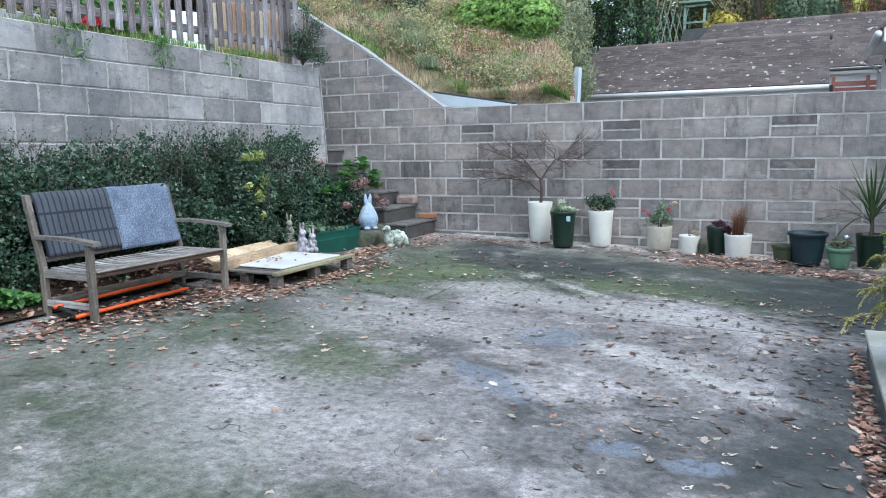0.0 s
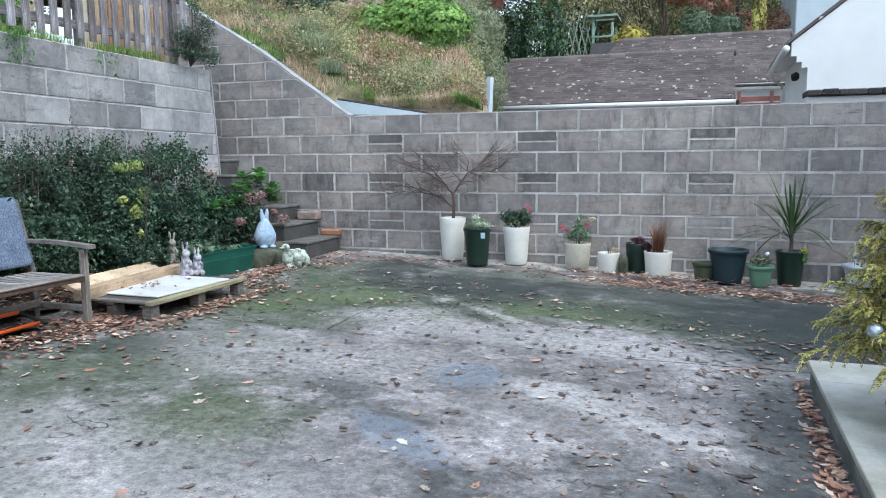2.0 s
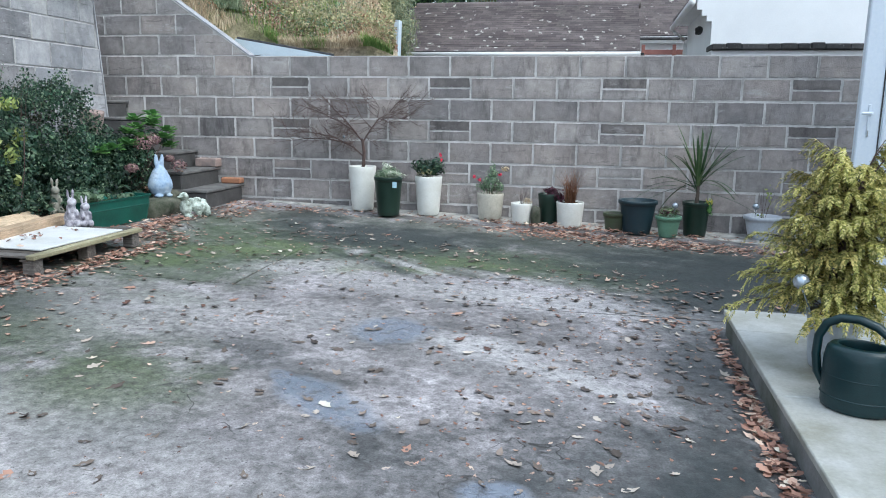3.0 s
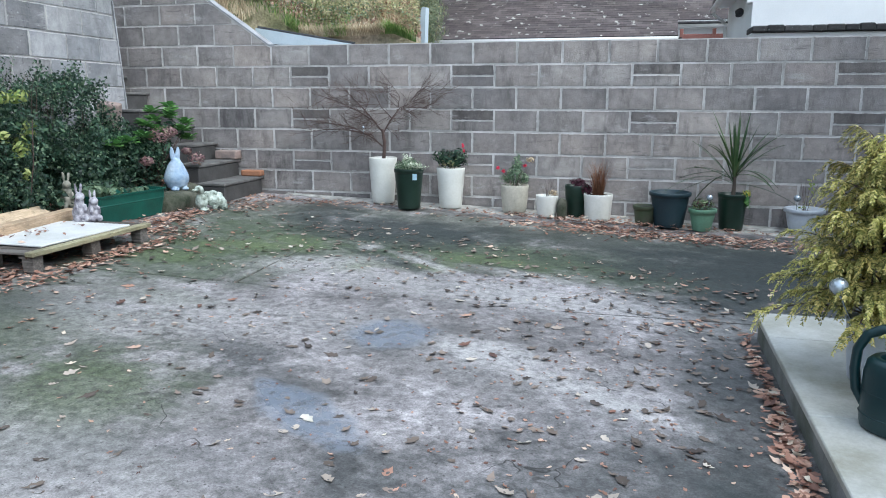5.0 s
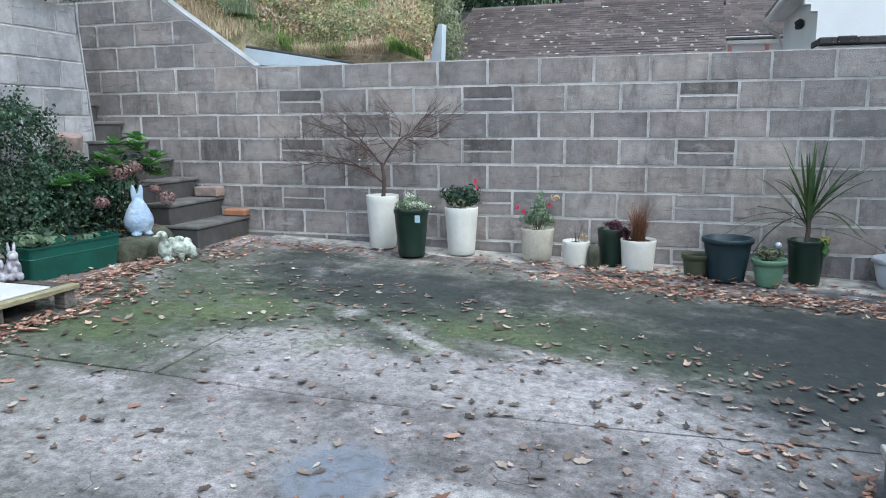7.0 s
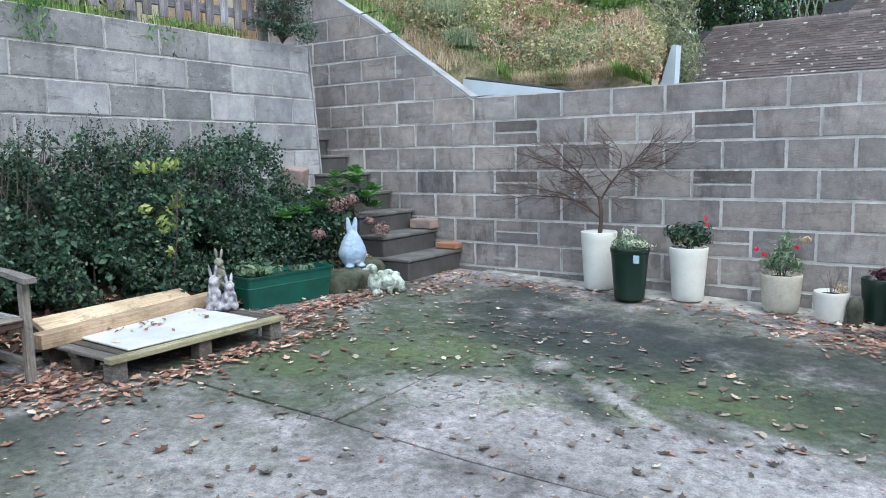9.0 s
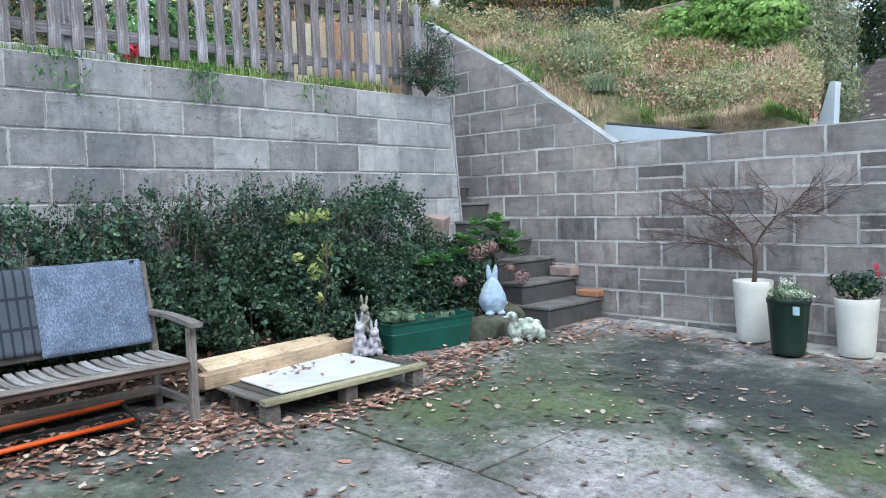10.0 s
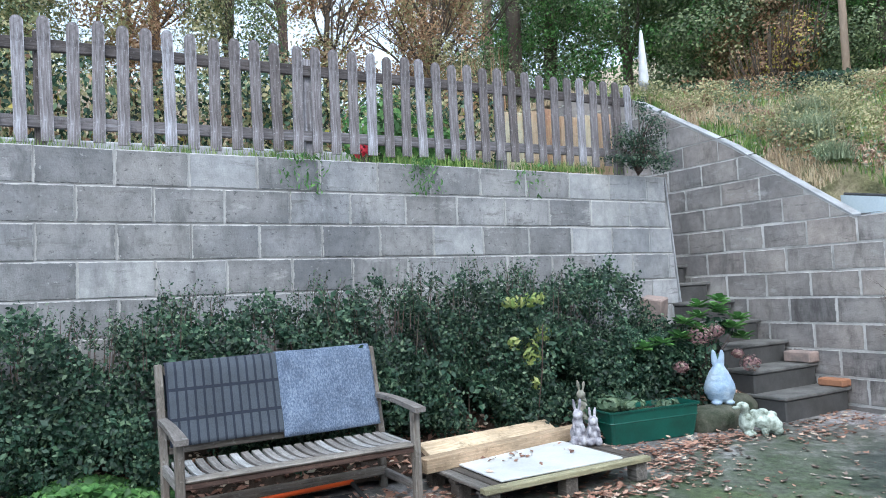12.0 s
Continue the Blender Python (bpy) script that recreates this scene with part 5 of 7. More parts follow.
# ---- watering can and golden conifer ----
wc = thing("watering_can", (-0.02, 4.22, 0.001), "dark teal plastic watering can on the pale stone slabs", "watering can")
wc.rotation_euler = (0, 0, radians(-28))
bm = lathe([(0, 0), (0.112, 0), (0.124, 0.006), (0.128, 0.02), (0.131, 0.12), (0.129, 0.2), (0.122, 0.236), (0.108, 0.25), (0.088, 0.254), (0.084, 0.248), (0.094, 0.2), (0.1, 0.1), (0, 0.09)], 36, sx=1.0, sy=0.78)
part("body", bm, M["can"], wc, smooth=True)
for z in (0.055, 0.135):
    part("ridge", lathe([(0.1285, z - 0.004), (0.134, z), (0.1285, z + 0.004)], 36, sx=1.0, sy=0.78), M["can"], wc, smooth=True)
path = [(-0.12, 0.075), (-0.148, 0.12), (-0.158, 0.19), (-0.155, 0.26), (-0.13, 0.315), (-0.085, 0.343), (-0.02, 0.348), (0.04, 0.33), (0.09, 0.295), (0.115, 0.25), (0.118, 0.215)]
fine = []
for i in range(len(path) - 1):
    a, c = path[i], path[i + 1]
    fine += [(a[0] + (c[0] - a[0]) * k / 3, 0, a[1] + (c[1] - a[1]) * k / 3) for k in range(3)]
bm = tube(bmesh.new(), fine, 0.0165, 12)
for v in bm.verts:
    v.co.y *= 1.2
part("handle", bm, M["can"], wc, smooth=True)
bm = tube(bmesh.new(), [(0.115, 0, 0.08), (0.2, 0, 0.15), (0.29, 0, 0.27), (0.32, 0, 0.31)], [0.03, 0.024, 0.018, 0.016], 12)
part("spout", bm, M["can"], wc, smooth=True)
bm = lathe([(0.0, 0), (0.016, 0), (0.04, 0.035), (0.04, 0.045), (0, 0.05)], 20)
o = part("rose", bm, M["can"], wc, smooth=True)
o.location, o.rotation_euler = (0.315, 0, 0.3), (0, radians(50), 0)

cp = pot("conifer_pot", 0.02, 4.72, 0.085, 0.11, 0.25, M["palegrey_pot"], "pale grey pot with a golden drooping conifer on the stone slabs", z=0.001, group="pots on the raised patio")
bm, ends = bmesh.new(), []
rt2 = random.Random(5)
tube(bm, [(0, 0, 0.25), (0.02, 0, 0.5), (0.06, 0, 0.8)], [0.016, 0.012, 0.006], 6)
V, F = [], []
rg = np.random.default_rng(8)
k0 = 0


def arch(a, z, R, u, rise, sag):
    """A point on a branch that rises from the trunk, then nods at its tip."""
    return np.array((0.06 * (z - 0.3) + R * u * math.cos(a), R * u * math.sin(a), z + rise * u - sag * u * u))


for i in range(112):
    w = i / 111
    z = 0.24 + 0.5 * w
    a = i * 2.39996
    R = (0.4 - 0.22 * w) * rg.uniform(0.55, 1.12)
    rise, sag = rg.uniform(0.12, 0.22) + 0.22 * w, 0.17 - 0.02 * w
    tube(bm, [tuple(arch(a, z, R, u, rise, sag)) for u in (0, 0.33, 0.66, 1.0)], [0.005, 0.004, 0.003, 0.0015], 4)
    for j in range(17):
        u = 0.22 + 0.8 * j / 16
        p0 = arch(a, z, R, u, rise, sag)
        b = a + (1.0 if j % 2 else -1.0) * rg.uniform(0.35, 1.0) * (1.1 - 0.6 * u)
        L = rg.uniform(0.05, 0.095)
        n = 38
        us = np.linspace(0.08, 1, n)
        d = np.array((math.cos(b), math.sin(b), 0.25))
        Q = p0 + np.outer(us * L, d) - np.outer(us ** 2, (0, 0, 1.0)) * L * rg.uniform(0.5, 1.3)
        side = np.array((-math.sin(b), math.cos(b), 0)) * np.where(np.arange(n) % 2, 1, -1)[:, None]
        tang = np.outer(np.ones(n), d) - np.outer(2 * us, (0, 0, 1.0))
        U = 0.75 * tang / np.linalg.norm(tang, axis=1)[:, None] + 0.6 * side + rg.normal(0, 0.22, (n, 3))
        U /= np.linalg.norm(U, axis=1)[:, None]
        Wd = np.cross(U, np.cross(side, tang))
        Wd /= np.linalg.norm(Wd, axis=1)[:, None] + 1e-9
        s = (0.0185 * (1.25 - 0.5 * us))[:, None]
        V.append(np.stack([Q, Q + 0.5 * s * U + 0.2 * s * Wd, Q + s * U, Q + 0.5 * s * U - 0.2 * s * Wd], 1).reshape(-1, 3))
        q = k0 + 4 * np.arange(n)[:, None]
        F.append(np.concatenate([q + [0, 1, 2], q + [0, 2, 3]]))
        k0 += 4 * n
part("trunk", bm, M["twig"], cp)
quick("golden_sprays", np.concatenate(V), np.concatenate(F), LEAF["gold"], cp, kind="stuff")
bm = tube(bmesh.new(), [(-0.09, -0.03, 0.22), (-0.2, -0.2, 0.4)], 0.004, 5)
ball(bm, (-0.2, -0.2, 0.42), 0.034, 3)
part("solar_light", bm, M["glassball"], cp, smooth=True)

# ---- white door standing open ----
dr = thing("door_1", (0.25, 5.45, 0.0), "white plastic house door standing open above the stone slabs", "door", kind="structure")
part("leaf", box(0.0, 0.86, 0.0, 0.05, 0.0, 2.08, 0.006), M["upvc"], dr)
part("inner_panel", box(0.11, 0.74, -0.008, 0.0, 0.12, 1.95, 0.006), M["upvc"], dr)
part("gasket", box(0.098, 0.104, -0.004, 0.0, 0.1, 1.97), M["blackcap"], dr)
bm = box(0.04, 0.054, -0.006, 0.0, 0.99, 1.15, 0.002)
box(0.0, 0.052, -0.042, -0.031, 1.098, 1.112, 0.004, bm)
box(0.04, 0.055, -0.04, 0.0, 1.096, 1.114, 0.003, bm)
part("door_handle", bm, M["upvc"], dr)
part("keyhole", box(0.044, 0.05, -0.011, -0.008, 0.99, 1.02), M["steel"], dr)

# ---- orange brick and stones beside the steps ----
for nm, x0, x1, y0, y1, z0, z1, mm, lab in (("loose_brick", -5.2, -4.95, 9.06, 9.18, 0.233, 0.285, "brick", "orange clay brick lying on the lowest step against the wall"),
                                        ("pink_stone", -5.5, -5.25, 9.04, 9.18, 0.406, 0.5, "pinkstone", "pinkish stone lying on the step against the wall")):
    o = tagged(part(nm, box(x0 - 0.01, x1 - 0.03 if nm == "loose_brick" else x1, y0, y1, z0 - (0.01 if nm == "loose_brick" else 0), z1, 0.01), M[mm]), lab, "brick")
o = tagged(part("concrete_block", box(-0.1, 0.1, -0.11, 0.11, -0.2, 0.17, 0.012), M["pinkstone"]), "orange-brown stone block leaning at the end of the retaining wall", "block")
o.location, o.rotation_euler = (-6.12, 8.12, 0.86), (0.1, 0.15, 0.5)
o = tagged(part("stone_support", box(-0.14, 0.14, -0.14, 0.14, -0.35, 0.23, 0.02), M["rock"]), "rough stone under the leaning orange block", "stone")
o.location = (-6.12, 8.12, 0.43)

# ---- hydrangea beside the steps ----
hy = thing("hydrangea", (-5.6, 8.0, 0.25), "leafy green hydrangea with faded mauve flower heads by the steps", "shrub")
bm = bmesh.new()
for i in range(20):
    a, s = rnd.uniform(0, 6.28), rnd.uniform(0.08, 0.3)
    tube(bm, [(0.04 * math.cos(a), 0.04 * math.sin(a), -0.1), (s * 0.5 * math.cos(a), s * 0.6 * math.sin(a), 0.2), (s * math.cos(a), s * 1.3 * math.sin(a), rnd.uniform(0.25, 0.55))], [0.007, 0.005, 0.003], 5)
part("stems", bm, M["twig"], hy)
Pn, N = clumps([(0, 0.02, 0.34, 0.2, 0.26, 0.2), (-0.05, -0.35, 0.3, 0.18, 0.22, 0.2), (0.02, 0.3, 0.5, 0.14, 0.16, 0.12)], 620, rngp, 0.15)
V, F = cards(Pn, N + (0, 0, 1.5), 0.075, rngp, 0.6, 0.3, jitter=0.9)
quick("leaves", V, F, LEAF["bramble"], hy, kind="stuff")
Pn, N = clumps([(-0.05, -0.1, 0.15, 0.24, 0.45, 0.2), (-0.1, 0.05, 0.4, 0.16, 0.3, 0.2)], 1300, rngp, 0.1)
V, F = cards(Pn, N, 0.05, rngp, 0.6)
quick("low_leaves", V, F, LEAF["hedge"], hy, kind="stuff")


def rosette(c, tilt, n, size, V, F, rg):
    """A whorl of pointed leaves rising from one shoot tip."""
    for i in range(n):
        a = 2.4 * i + rg.uniform(-0.3, 0.3)
        lift = 0.25 + 0.6 * i / n
        d = Vector((math.cos(a), math.sin(a), lift)).normalized()
        w = Vector((-math.sin(a), math.cos(a), 0)) * size * 0.27
        base = Vector(c) + Vector(tilt) * (0.03 * i / n)
        L = size * rg.uniform(0.75, 1.15)
        k = len(V)
        m1, m2 = base + d * L * 0.35, base + d * L * 0.7 - Vector((0, 0, 0.04 * L))
        e = base + d * L - Vector((0, 0, 0.22 * L))
        for q in (base, m1 + w - Vector((0, 0, 0.1 * L)) * 0, m1 - w, m2 + w * 0.8, m2 - w * 0.8, e, m1 - Vector((0, 0, 0.12 * L)), m2 - Vector((0, 0, 0.12 * L))):
            V.append(tuple(q))
        F += [(k, k + 1, k + 6), (k, k + 6, k + 2), (k + 1, k + 3, k + 6), (k + 3, k + 7, k + 6), (k + 6, k + 7, k + 4), (k + 6, k + 4, k + 2), (k + 3, k + 5, k + 7), (k + 7, k + 5, k + 4)]


V, F = [], []
for c in ((0.02, 0.36, 0.72), (0.1, 0.24, 0.66), (0.12, 0.46, 0.56), (0.0, 0.12, 0.6), (0.16, 0.34, 0.5), (-0.05, 0.42, 0.62), (0.14, -0.02, 0.5), (0.12, 0.5, 0.4), (0.1, -0.42, 0.42), (0.08, -0.6, 0.4), (0.14, -0.25, 0.46), (0.05, -0.1, 0.56), (-0.12, 0.25, 0.68)):
    rosette(c, (0.2, 0.1, 1), 11, 0.125, V, F, rngp)
quick("young_leaves", V, F, LEAF["bright"], hy, kind="stuff")
for c, r in (((0.22, -0.12, 0.48), 0.105), ((0.2, 0.08, 0.5), 0.07), ((0.24, -0.36, 0.25), 0.06), ((0.3, 0.36, 0.22), 0.085), ((0.24, 0.28, 0.3), 0.05)):
    Pn, N = clumps([(*c, r, r, r * 0.75)], 240, rngp, 0.7)
    V, F = cards(Pn, N, 0.022, rngp, 0.8, jitter=0.4)
    quick("flower_head", V, F, LEAF["mauve"], hy)

# ---- hedge ----
def hedge():
    h = thing("hedge", (0, 0, 0), "dense dark green small-leaved hedge growing against the retaining wall", "hedge")
    rg = np.random.default_rng(3)
    balls = []
    y = -3.6
    r2 = random.Random(12)
    while y < 8.1:
        if y < 4.4:
            zc, rz, xr = 0.7, 0.55, 0.42
        elif y < 5.1:
            zc, rz, xr = 0.7, 0.58, 0.46
        elif y < 7.5:
            zc, rz, xr = 0.72, 0.66, 0.46
        else:
            zc, rz, xr = 0.6, 0.45 - 0.25 * (y - 7.3), 0.4
        balls.append((-5.97 + r2.uniform(-0.12, 0.1), y, zc + r2.uniform(-0.12, 0.04), xr * r2.uniform(0.75, 1.08), 0.3, rz * r2.uniform(0.85, 1.03)))
        balls.append((-5.75 + r2.uniform(-0.08, 0.08), y + 0.15, 0.42 + r2.uniform(-0.12, 0.16), r2.uniform(0.24, 0.38), 0.24, 0.28))
        y += 0.27
    vis = [b for b in balls if b[1] > 1.2]
    hid = [b for b in balls if b[1] <= 1.2]
    for bl, n, s in ((vis, 190000, 0.034), (hid, 9000, 0.07)):
        Pn, N = clumps(bl, n, rg, 0.55)
        keep = (Pn[:, 2] > 0.1) & (Pn[:, 0] > -6.33)
        Pn, N = Pn[keep], N[keep]
        lump = np.sin(5 * Pn[:, 1]) * np.sin(6.5 * Pn[:, 2] + 2 * Pn[:, 1]) + 0.6 * np.sin(13 * Pn[:, 1] + 9 * Pn[:, 2])
        Pn = Pn[lump > -0.85 + 0.6 * rg.random(len(Pn))] if s < 0.05 else Pn
        N = np.tile((1.0, 0.0, 0.5), (len(Pn), 1))
        V, F = cards(Pn, N, s, rg, 0.6, jitter=1.0)
        quick("leaves", V, F, LEAF["hedge"], h, kind="stuff")
    # leafy shoots standing above the outline
    bm = bmesh.new()
    Pn, N = [], []
    for i in range(330):
        y = r2.uniform(1.5, 7.75)
        x = r2.uniform(-6.2, -5.7)
        top = 1.2 if 4.9 < y < 7.4 else 1.08 if y <= 4.9 else 0.85
        top += 0.07 * math.sin(3.3 * y) + 0.05 * math.sin(8 * y) - 0.25 * (x + 6.0) ** 2
        h1 = r2.uniform(0.04, 0.2) * (1.3 if i % 6 == 0 else 0.8)
        lx, ly = r2.uniform(-0.04, 0.1), r2.uniform(-0.09, 0.09)
        pts = [(x, y, top - 0.2), (x + 0.3 * lx, y + 0.3 * ly, top), (x + lx, y + ly, top + h1)]
        tube(bm, pts, [0.003, 0.002, 0.001], 3)
        for k in range(18):
            u = k / 17
            Pn.append((x + lx * u + r2.gauss(0, 0.014), y + ly * u + r2.gauss(0, 0.014), top - 0.06 + (h1 + 0.07) * u))
            N.append((0.7, r2.uniform(-0.5, 0.5), 0.8))
    part("shoot_tangle", bm, M["twig"], h, kind="stuff")
    V, F = cards(np.array(Pn), np.array(N), 0.026, rg, 0.45)
    quick("shoot_leaves", V, F, LEAF["hedge"], h, kind="stuff")
    bm = bmesh.new()
    for i in range(90):
        y = r2.uniform(1.2, 7.7)
        x = r2.uniform(-6.15, -5.75)
        top = (1.25 if y > 4.9 else 1.0) * r2.uniform(0.7, 1.0)
        tube(bm, [(x, y, 0.1), (x + r2.uniform(-0.1, 0.1), y + r2.uniform(-0.12, 0.12), top * 0.5), (x + r2.uniform(-0.1, 0.15), y + r2.uniform(-0.25, 0.25), top)], [0.008, 0.005, 0.002], 5)
    part("stem_tangle", bm, M["bark"], h, kind="stuff")


hedge()
br = thing("bramble", (0, 0, 0), "larger-leaved bramble sprays growing through the hedge", "bramble")
rg = np.random.default_rng(19)
P3 = np.stack([rg.uniform(-5.75, -5.45, 2600), rg.uniform(1.8, 7.6, 2600), rg.uniform(0.3, 1.25, 2600)], 1)
P3[:, 0] -= 0.25 * (P3[:, 2] > 0.9)
P3[:, 2] -= 0.3 * (P3[:, 1] < 4.8) * (P3[:, 2] > 0.9)
keep = np.sin(4.1 * P3[:, 1]) * np.sin(7 * P3[:, 2] + 1.3 * P3[:, 1]) > 0.25
V, F = cards(P3[keep], np.tile((1.0, 0, 0.6), (int(keep.sum()), 1)), 0.052, rg, 0.62, jitter=0.7)
quick("leaves", V, F, LEAF["bramble"], br, kind="stuff")
yl = thing("yellow_leaved_sprig", (-5.42, 6.35, 0.3), "yellow-green leafy sprig growing out of the hedge", "shrub")
Pn, N = clumps([(-0.1, 0, 0.42, 0.05, 0.1, 0.1), (-0.12, 0.12, 0.55, 0.05, 0.08, 0.07), (-0.12, -0.12, 0.5, 0.05, 0.07, 0.05), (-0.16, -0.1, 0.78, 0.05, 0.1, 0.05), (-0.16, 0.1, 0.8, 0.05, 0.1, 0.06), (-0.1, 0.02, 0.2, 0.05, 0.05, 0.05)], 230, rngp, 0.1)
V, F = cards(Pn, N + (3, 0, 2), 0.055, rngp, 0.45)
quick("leaves", V, F, LEAF["lime"], yl, kind="stuff")
part("stem", tube(bmesh.new(), [(-0.1, 0, -0.15), (-0.02, 0.02, 0.3), (0, 0.03, 0.62)], 0.004, 5), M["twig"], yl)
gc = thing("ground_cover", (0, 0, 0), "low bright green clover-like ground cover at the foot of the hedge", "ground cover")
rg = np.random.default_rng(6)
n = 5200
Pn = np.stack([rg.uniform(-5.72, -5.34, n), rg.uniform(1.5, 3.9, n), np.zeros(n)], 1)
Pn = Pn[np.abs(np.sin(3.1 * Pn[:, 1])) + 0.4 > 0.5]
Pn[:, 2] = 0.14 + 0.16 * rg.random(len(Pn)) * (0.6 + 0.4 * np.sin(6 * Pn[:, 1]))
V, F = cards(Pn, np.tile((0.5, 0, 1.2), (len(Pn), 1)), 0.05, rg, 0.8, jitter=0.4)
quick("leaves", V, F, LEAF["bright"], gc, kind="stuff")
n = 900
Pn = np.stack([rg.uniform(-5.75, -5.3, n), rg.uniform(6.3, 8.0, n), rg.uniform(0.12, 0.36, n)], 1)
V, F = cards(Pn, np.tile((0.5, 0, 1.0), (n, 1)), 0.055, rg, 0.6)
quick("dark_leaves", V, F, LEAF["hedge"], gc, kind="stuff")

# ---- terrace, fence ----
flat_grid("terrace", -9.2, LX - 0.26, -4, 8.37, 10, 30, lambda x, y: LTOP - 0.02 + 0.03 * noise.noise(Vector((3 * x, 3 * y, 0))), M["hill"], label="level grassy terrace behind the retaining wall", category="terrace")
FX = -6.45
fence = thing("picket_fence", (0, 0, 0), "weathered grey wooden picket fence with rounded tops on the retaining wall", "fence")
bm = bmesh.new()
prof = [(-0.038, 0), (0.038, 0), (0.038, 0.77)] + [(0.038 * math.cos(radians(a)), 0.77 + 0.04 * math.sin(radians(a))) for a in range(20, 180, 20)] + [(-0.038, 0.77)]
f = bm.faces.new([bm.verts.new((0, y, z)) for y, z in prof])
ext = bmesh.ops.extrude_face_region(bm, geom=[f])
for v in ext["geom"]:
    if isinstance(v, bmesh.types.BMVert):
        v.co.x += 0.02
pm = bpy.data.meshes.new("picket")
bmesh.ops.recalc_face_normals(bm, faces=bm.faces)
bm.to_mesh(pm)
bm.free()
y = 8.29
while y > -3.6:
    o = part("picket", pm, M["picket"], fence)
    o.location = (FX, y, 2.265 + rnd.uniform(-0.012, 0.012))
    o.rotation_euler = (radians(rnd.uniform(-1.1, 1.1)), radians(rnd.uniform(-1, 1)), 0)
    y -= 0.15
for z in (2.9, 2.4):
    part("rail", box(FX - 0.035, FX - 0.002, -3.7, 8.36, z - 0.04, z + 0.04, 0.005), M["rail"], fence)
for y in (8.2, 6.85, 5.1, 3.3, 1.5, -0.3, -2.1):
    part("post", box(FX - 0.11, FX - 0.037, y - 0.035, y + 0.035, LTOP - 0.05, 3.0, 0.005), M["picket"], fence)


def tuft(name, P0, n, h, mat, label, seed, w=0.006, lean=0.5):
    rg = np.random.default_rng(seed)
    bs = [P0(rg) for _ in range(n)]
    V, F = blades(bs, rg.uniform(0.35, 1, n) * h, rg, w, lean)
    return tagged(quick(name, V, F, LEAF[mat]), label, "grass", kind="stuff")


tuft("wall_top_grass", lambda r: (r.uniform(LX - 0.2, LX - 0.01), 8.2 - 11 * r.random() ** 0.9 if r.random() < 0.35 else min(8.2, max(-3, float(r.normal(r.choice([5.9, 6.3, 4.1, 3.2, 4.8, 7.2, 7.6, 2.0, 0.5]), 0.16)))), LTOP + 0.0), 3600, 0.12, "grass", "short green grass growing along the top of the retaining wall", 9)
hw = thing("hanging_weed", (0, 0, 0), "green weeds hanging over the top of the retaining wall", "weed")
rg = np.random.default_rng(31)
for yc, k in ((5.95, 160), (4.98, 110), (7.0, 60)):
    Pn = np.stack([LX + 0.02 + 0.03 * rg.random(k), rg.normal(yc, 0.09, k), LTOP + 0.03 - 0.28 * rg.random(k) ** 1.5], 1)
    V, F = cards(Pn, np.tile((1.0, 0, 0.4), (k, 1)), 0.045, rg, 0.35, droop=1.2)
    quick("leaves", V, F, LEAF["bright"], hw, kind="stuff")
co = thing("cotoneaster", (-6.33, 8.3, LTOP + 0.1), "dark small-leaved shrub spilling over the end of the retaining wall", "shrub")
bl = [(0, 0.0, 0.12, 0.2, 0.22, 0.2), (0.08, 0.12, 0.3, 0.14, 0.16, 0.2), (0.12, -0.15, -0.02, 0.13, 0.25, 0.08), (0.08, -0.36, 0.0, 0.12, 0.2, 0.06), (0.05, -0.2, 0.2, 0.15, 0.2, 0.15), (0.1, 0.16, 0.0, 0.14, 0.16, 0.16), (0.0, 0.05, 0.5, 0.08, 0.1, 0.16)]
Pn, N = clumps(bl, 3800, rg, 0.1)
V, F = cards(Pn, N, 0.026, rg, 0.5)
quick("leaves", V, F, LEAF["hedge"], co, kind="stuff")
bm = bmesh.new()
for i in range(40):
    e = Pn[rg.integers(len(Pn))]
    tube(bm, [(-0.05, 0, -0.12), (e[0] * 0.5, e[1] * 0.5, 0.1 + e[2] * 0.5), tuple(e * 1.08)], [0.006, 0.004, 0.002], 4)
part("stems", bm, M["twig"], co)
# low wall, planting and boards behind the fence
tagged(part("low_wall", box(-8.35, -8.1, -4, 6.4, 2.1, 2.62, 0.015), M["coping"]), "low pale rendered wall on the terrace behind the fence", "low wall", kind="structure")
for i in range(6):
    o = tagged(part("cream_board", box(-0.012, 0.012, -0.1, 0.1, 0, 0.62 + 0.03 * (i % 3), 0.003), M["cream"]), "cream-coloured upright timber board behind the picket fence", "board", "boards behind the fence")
    o.location = (-6.75, 7.15 + 0.215 * i, LTOP - 0.03)

# ---- hillside ----
def edge(y):
    """Where the bank ends beside the garages."""
    return max(-5.25, -3.2 - 0.31 * (y - 9.4)) if y < 22 else -4.0


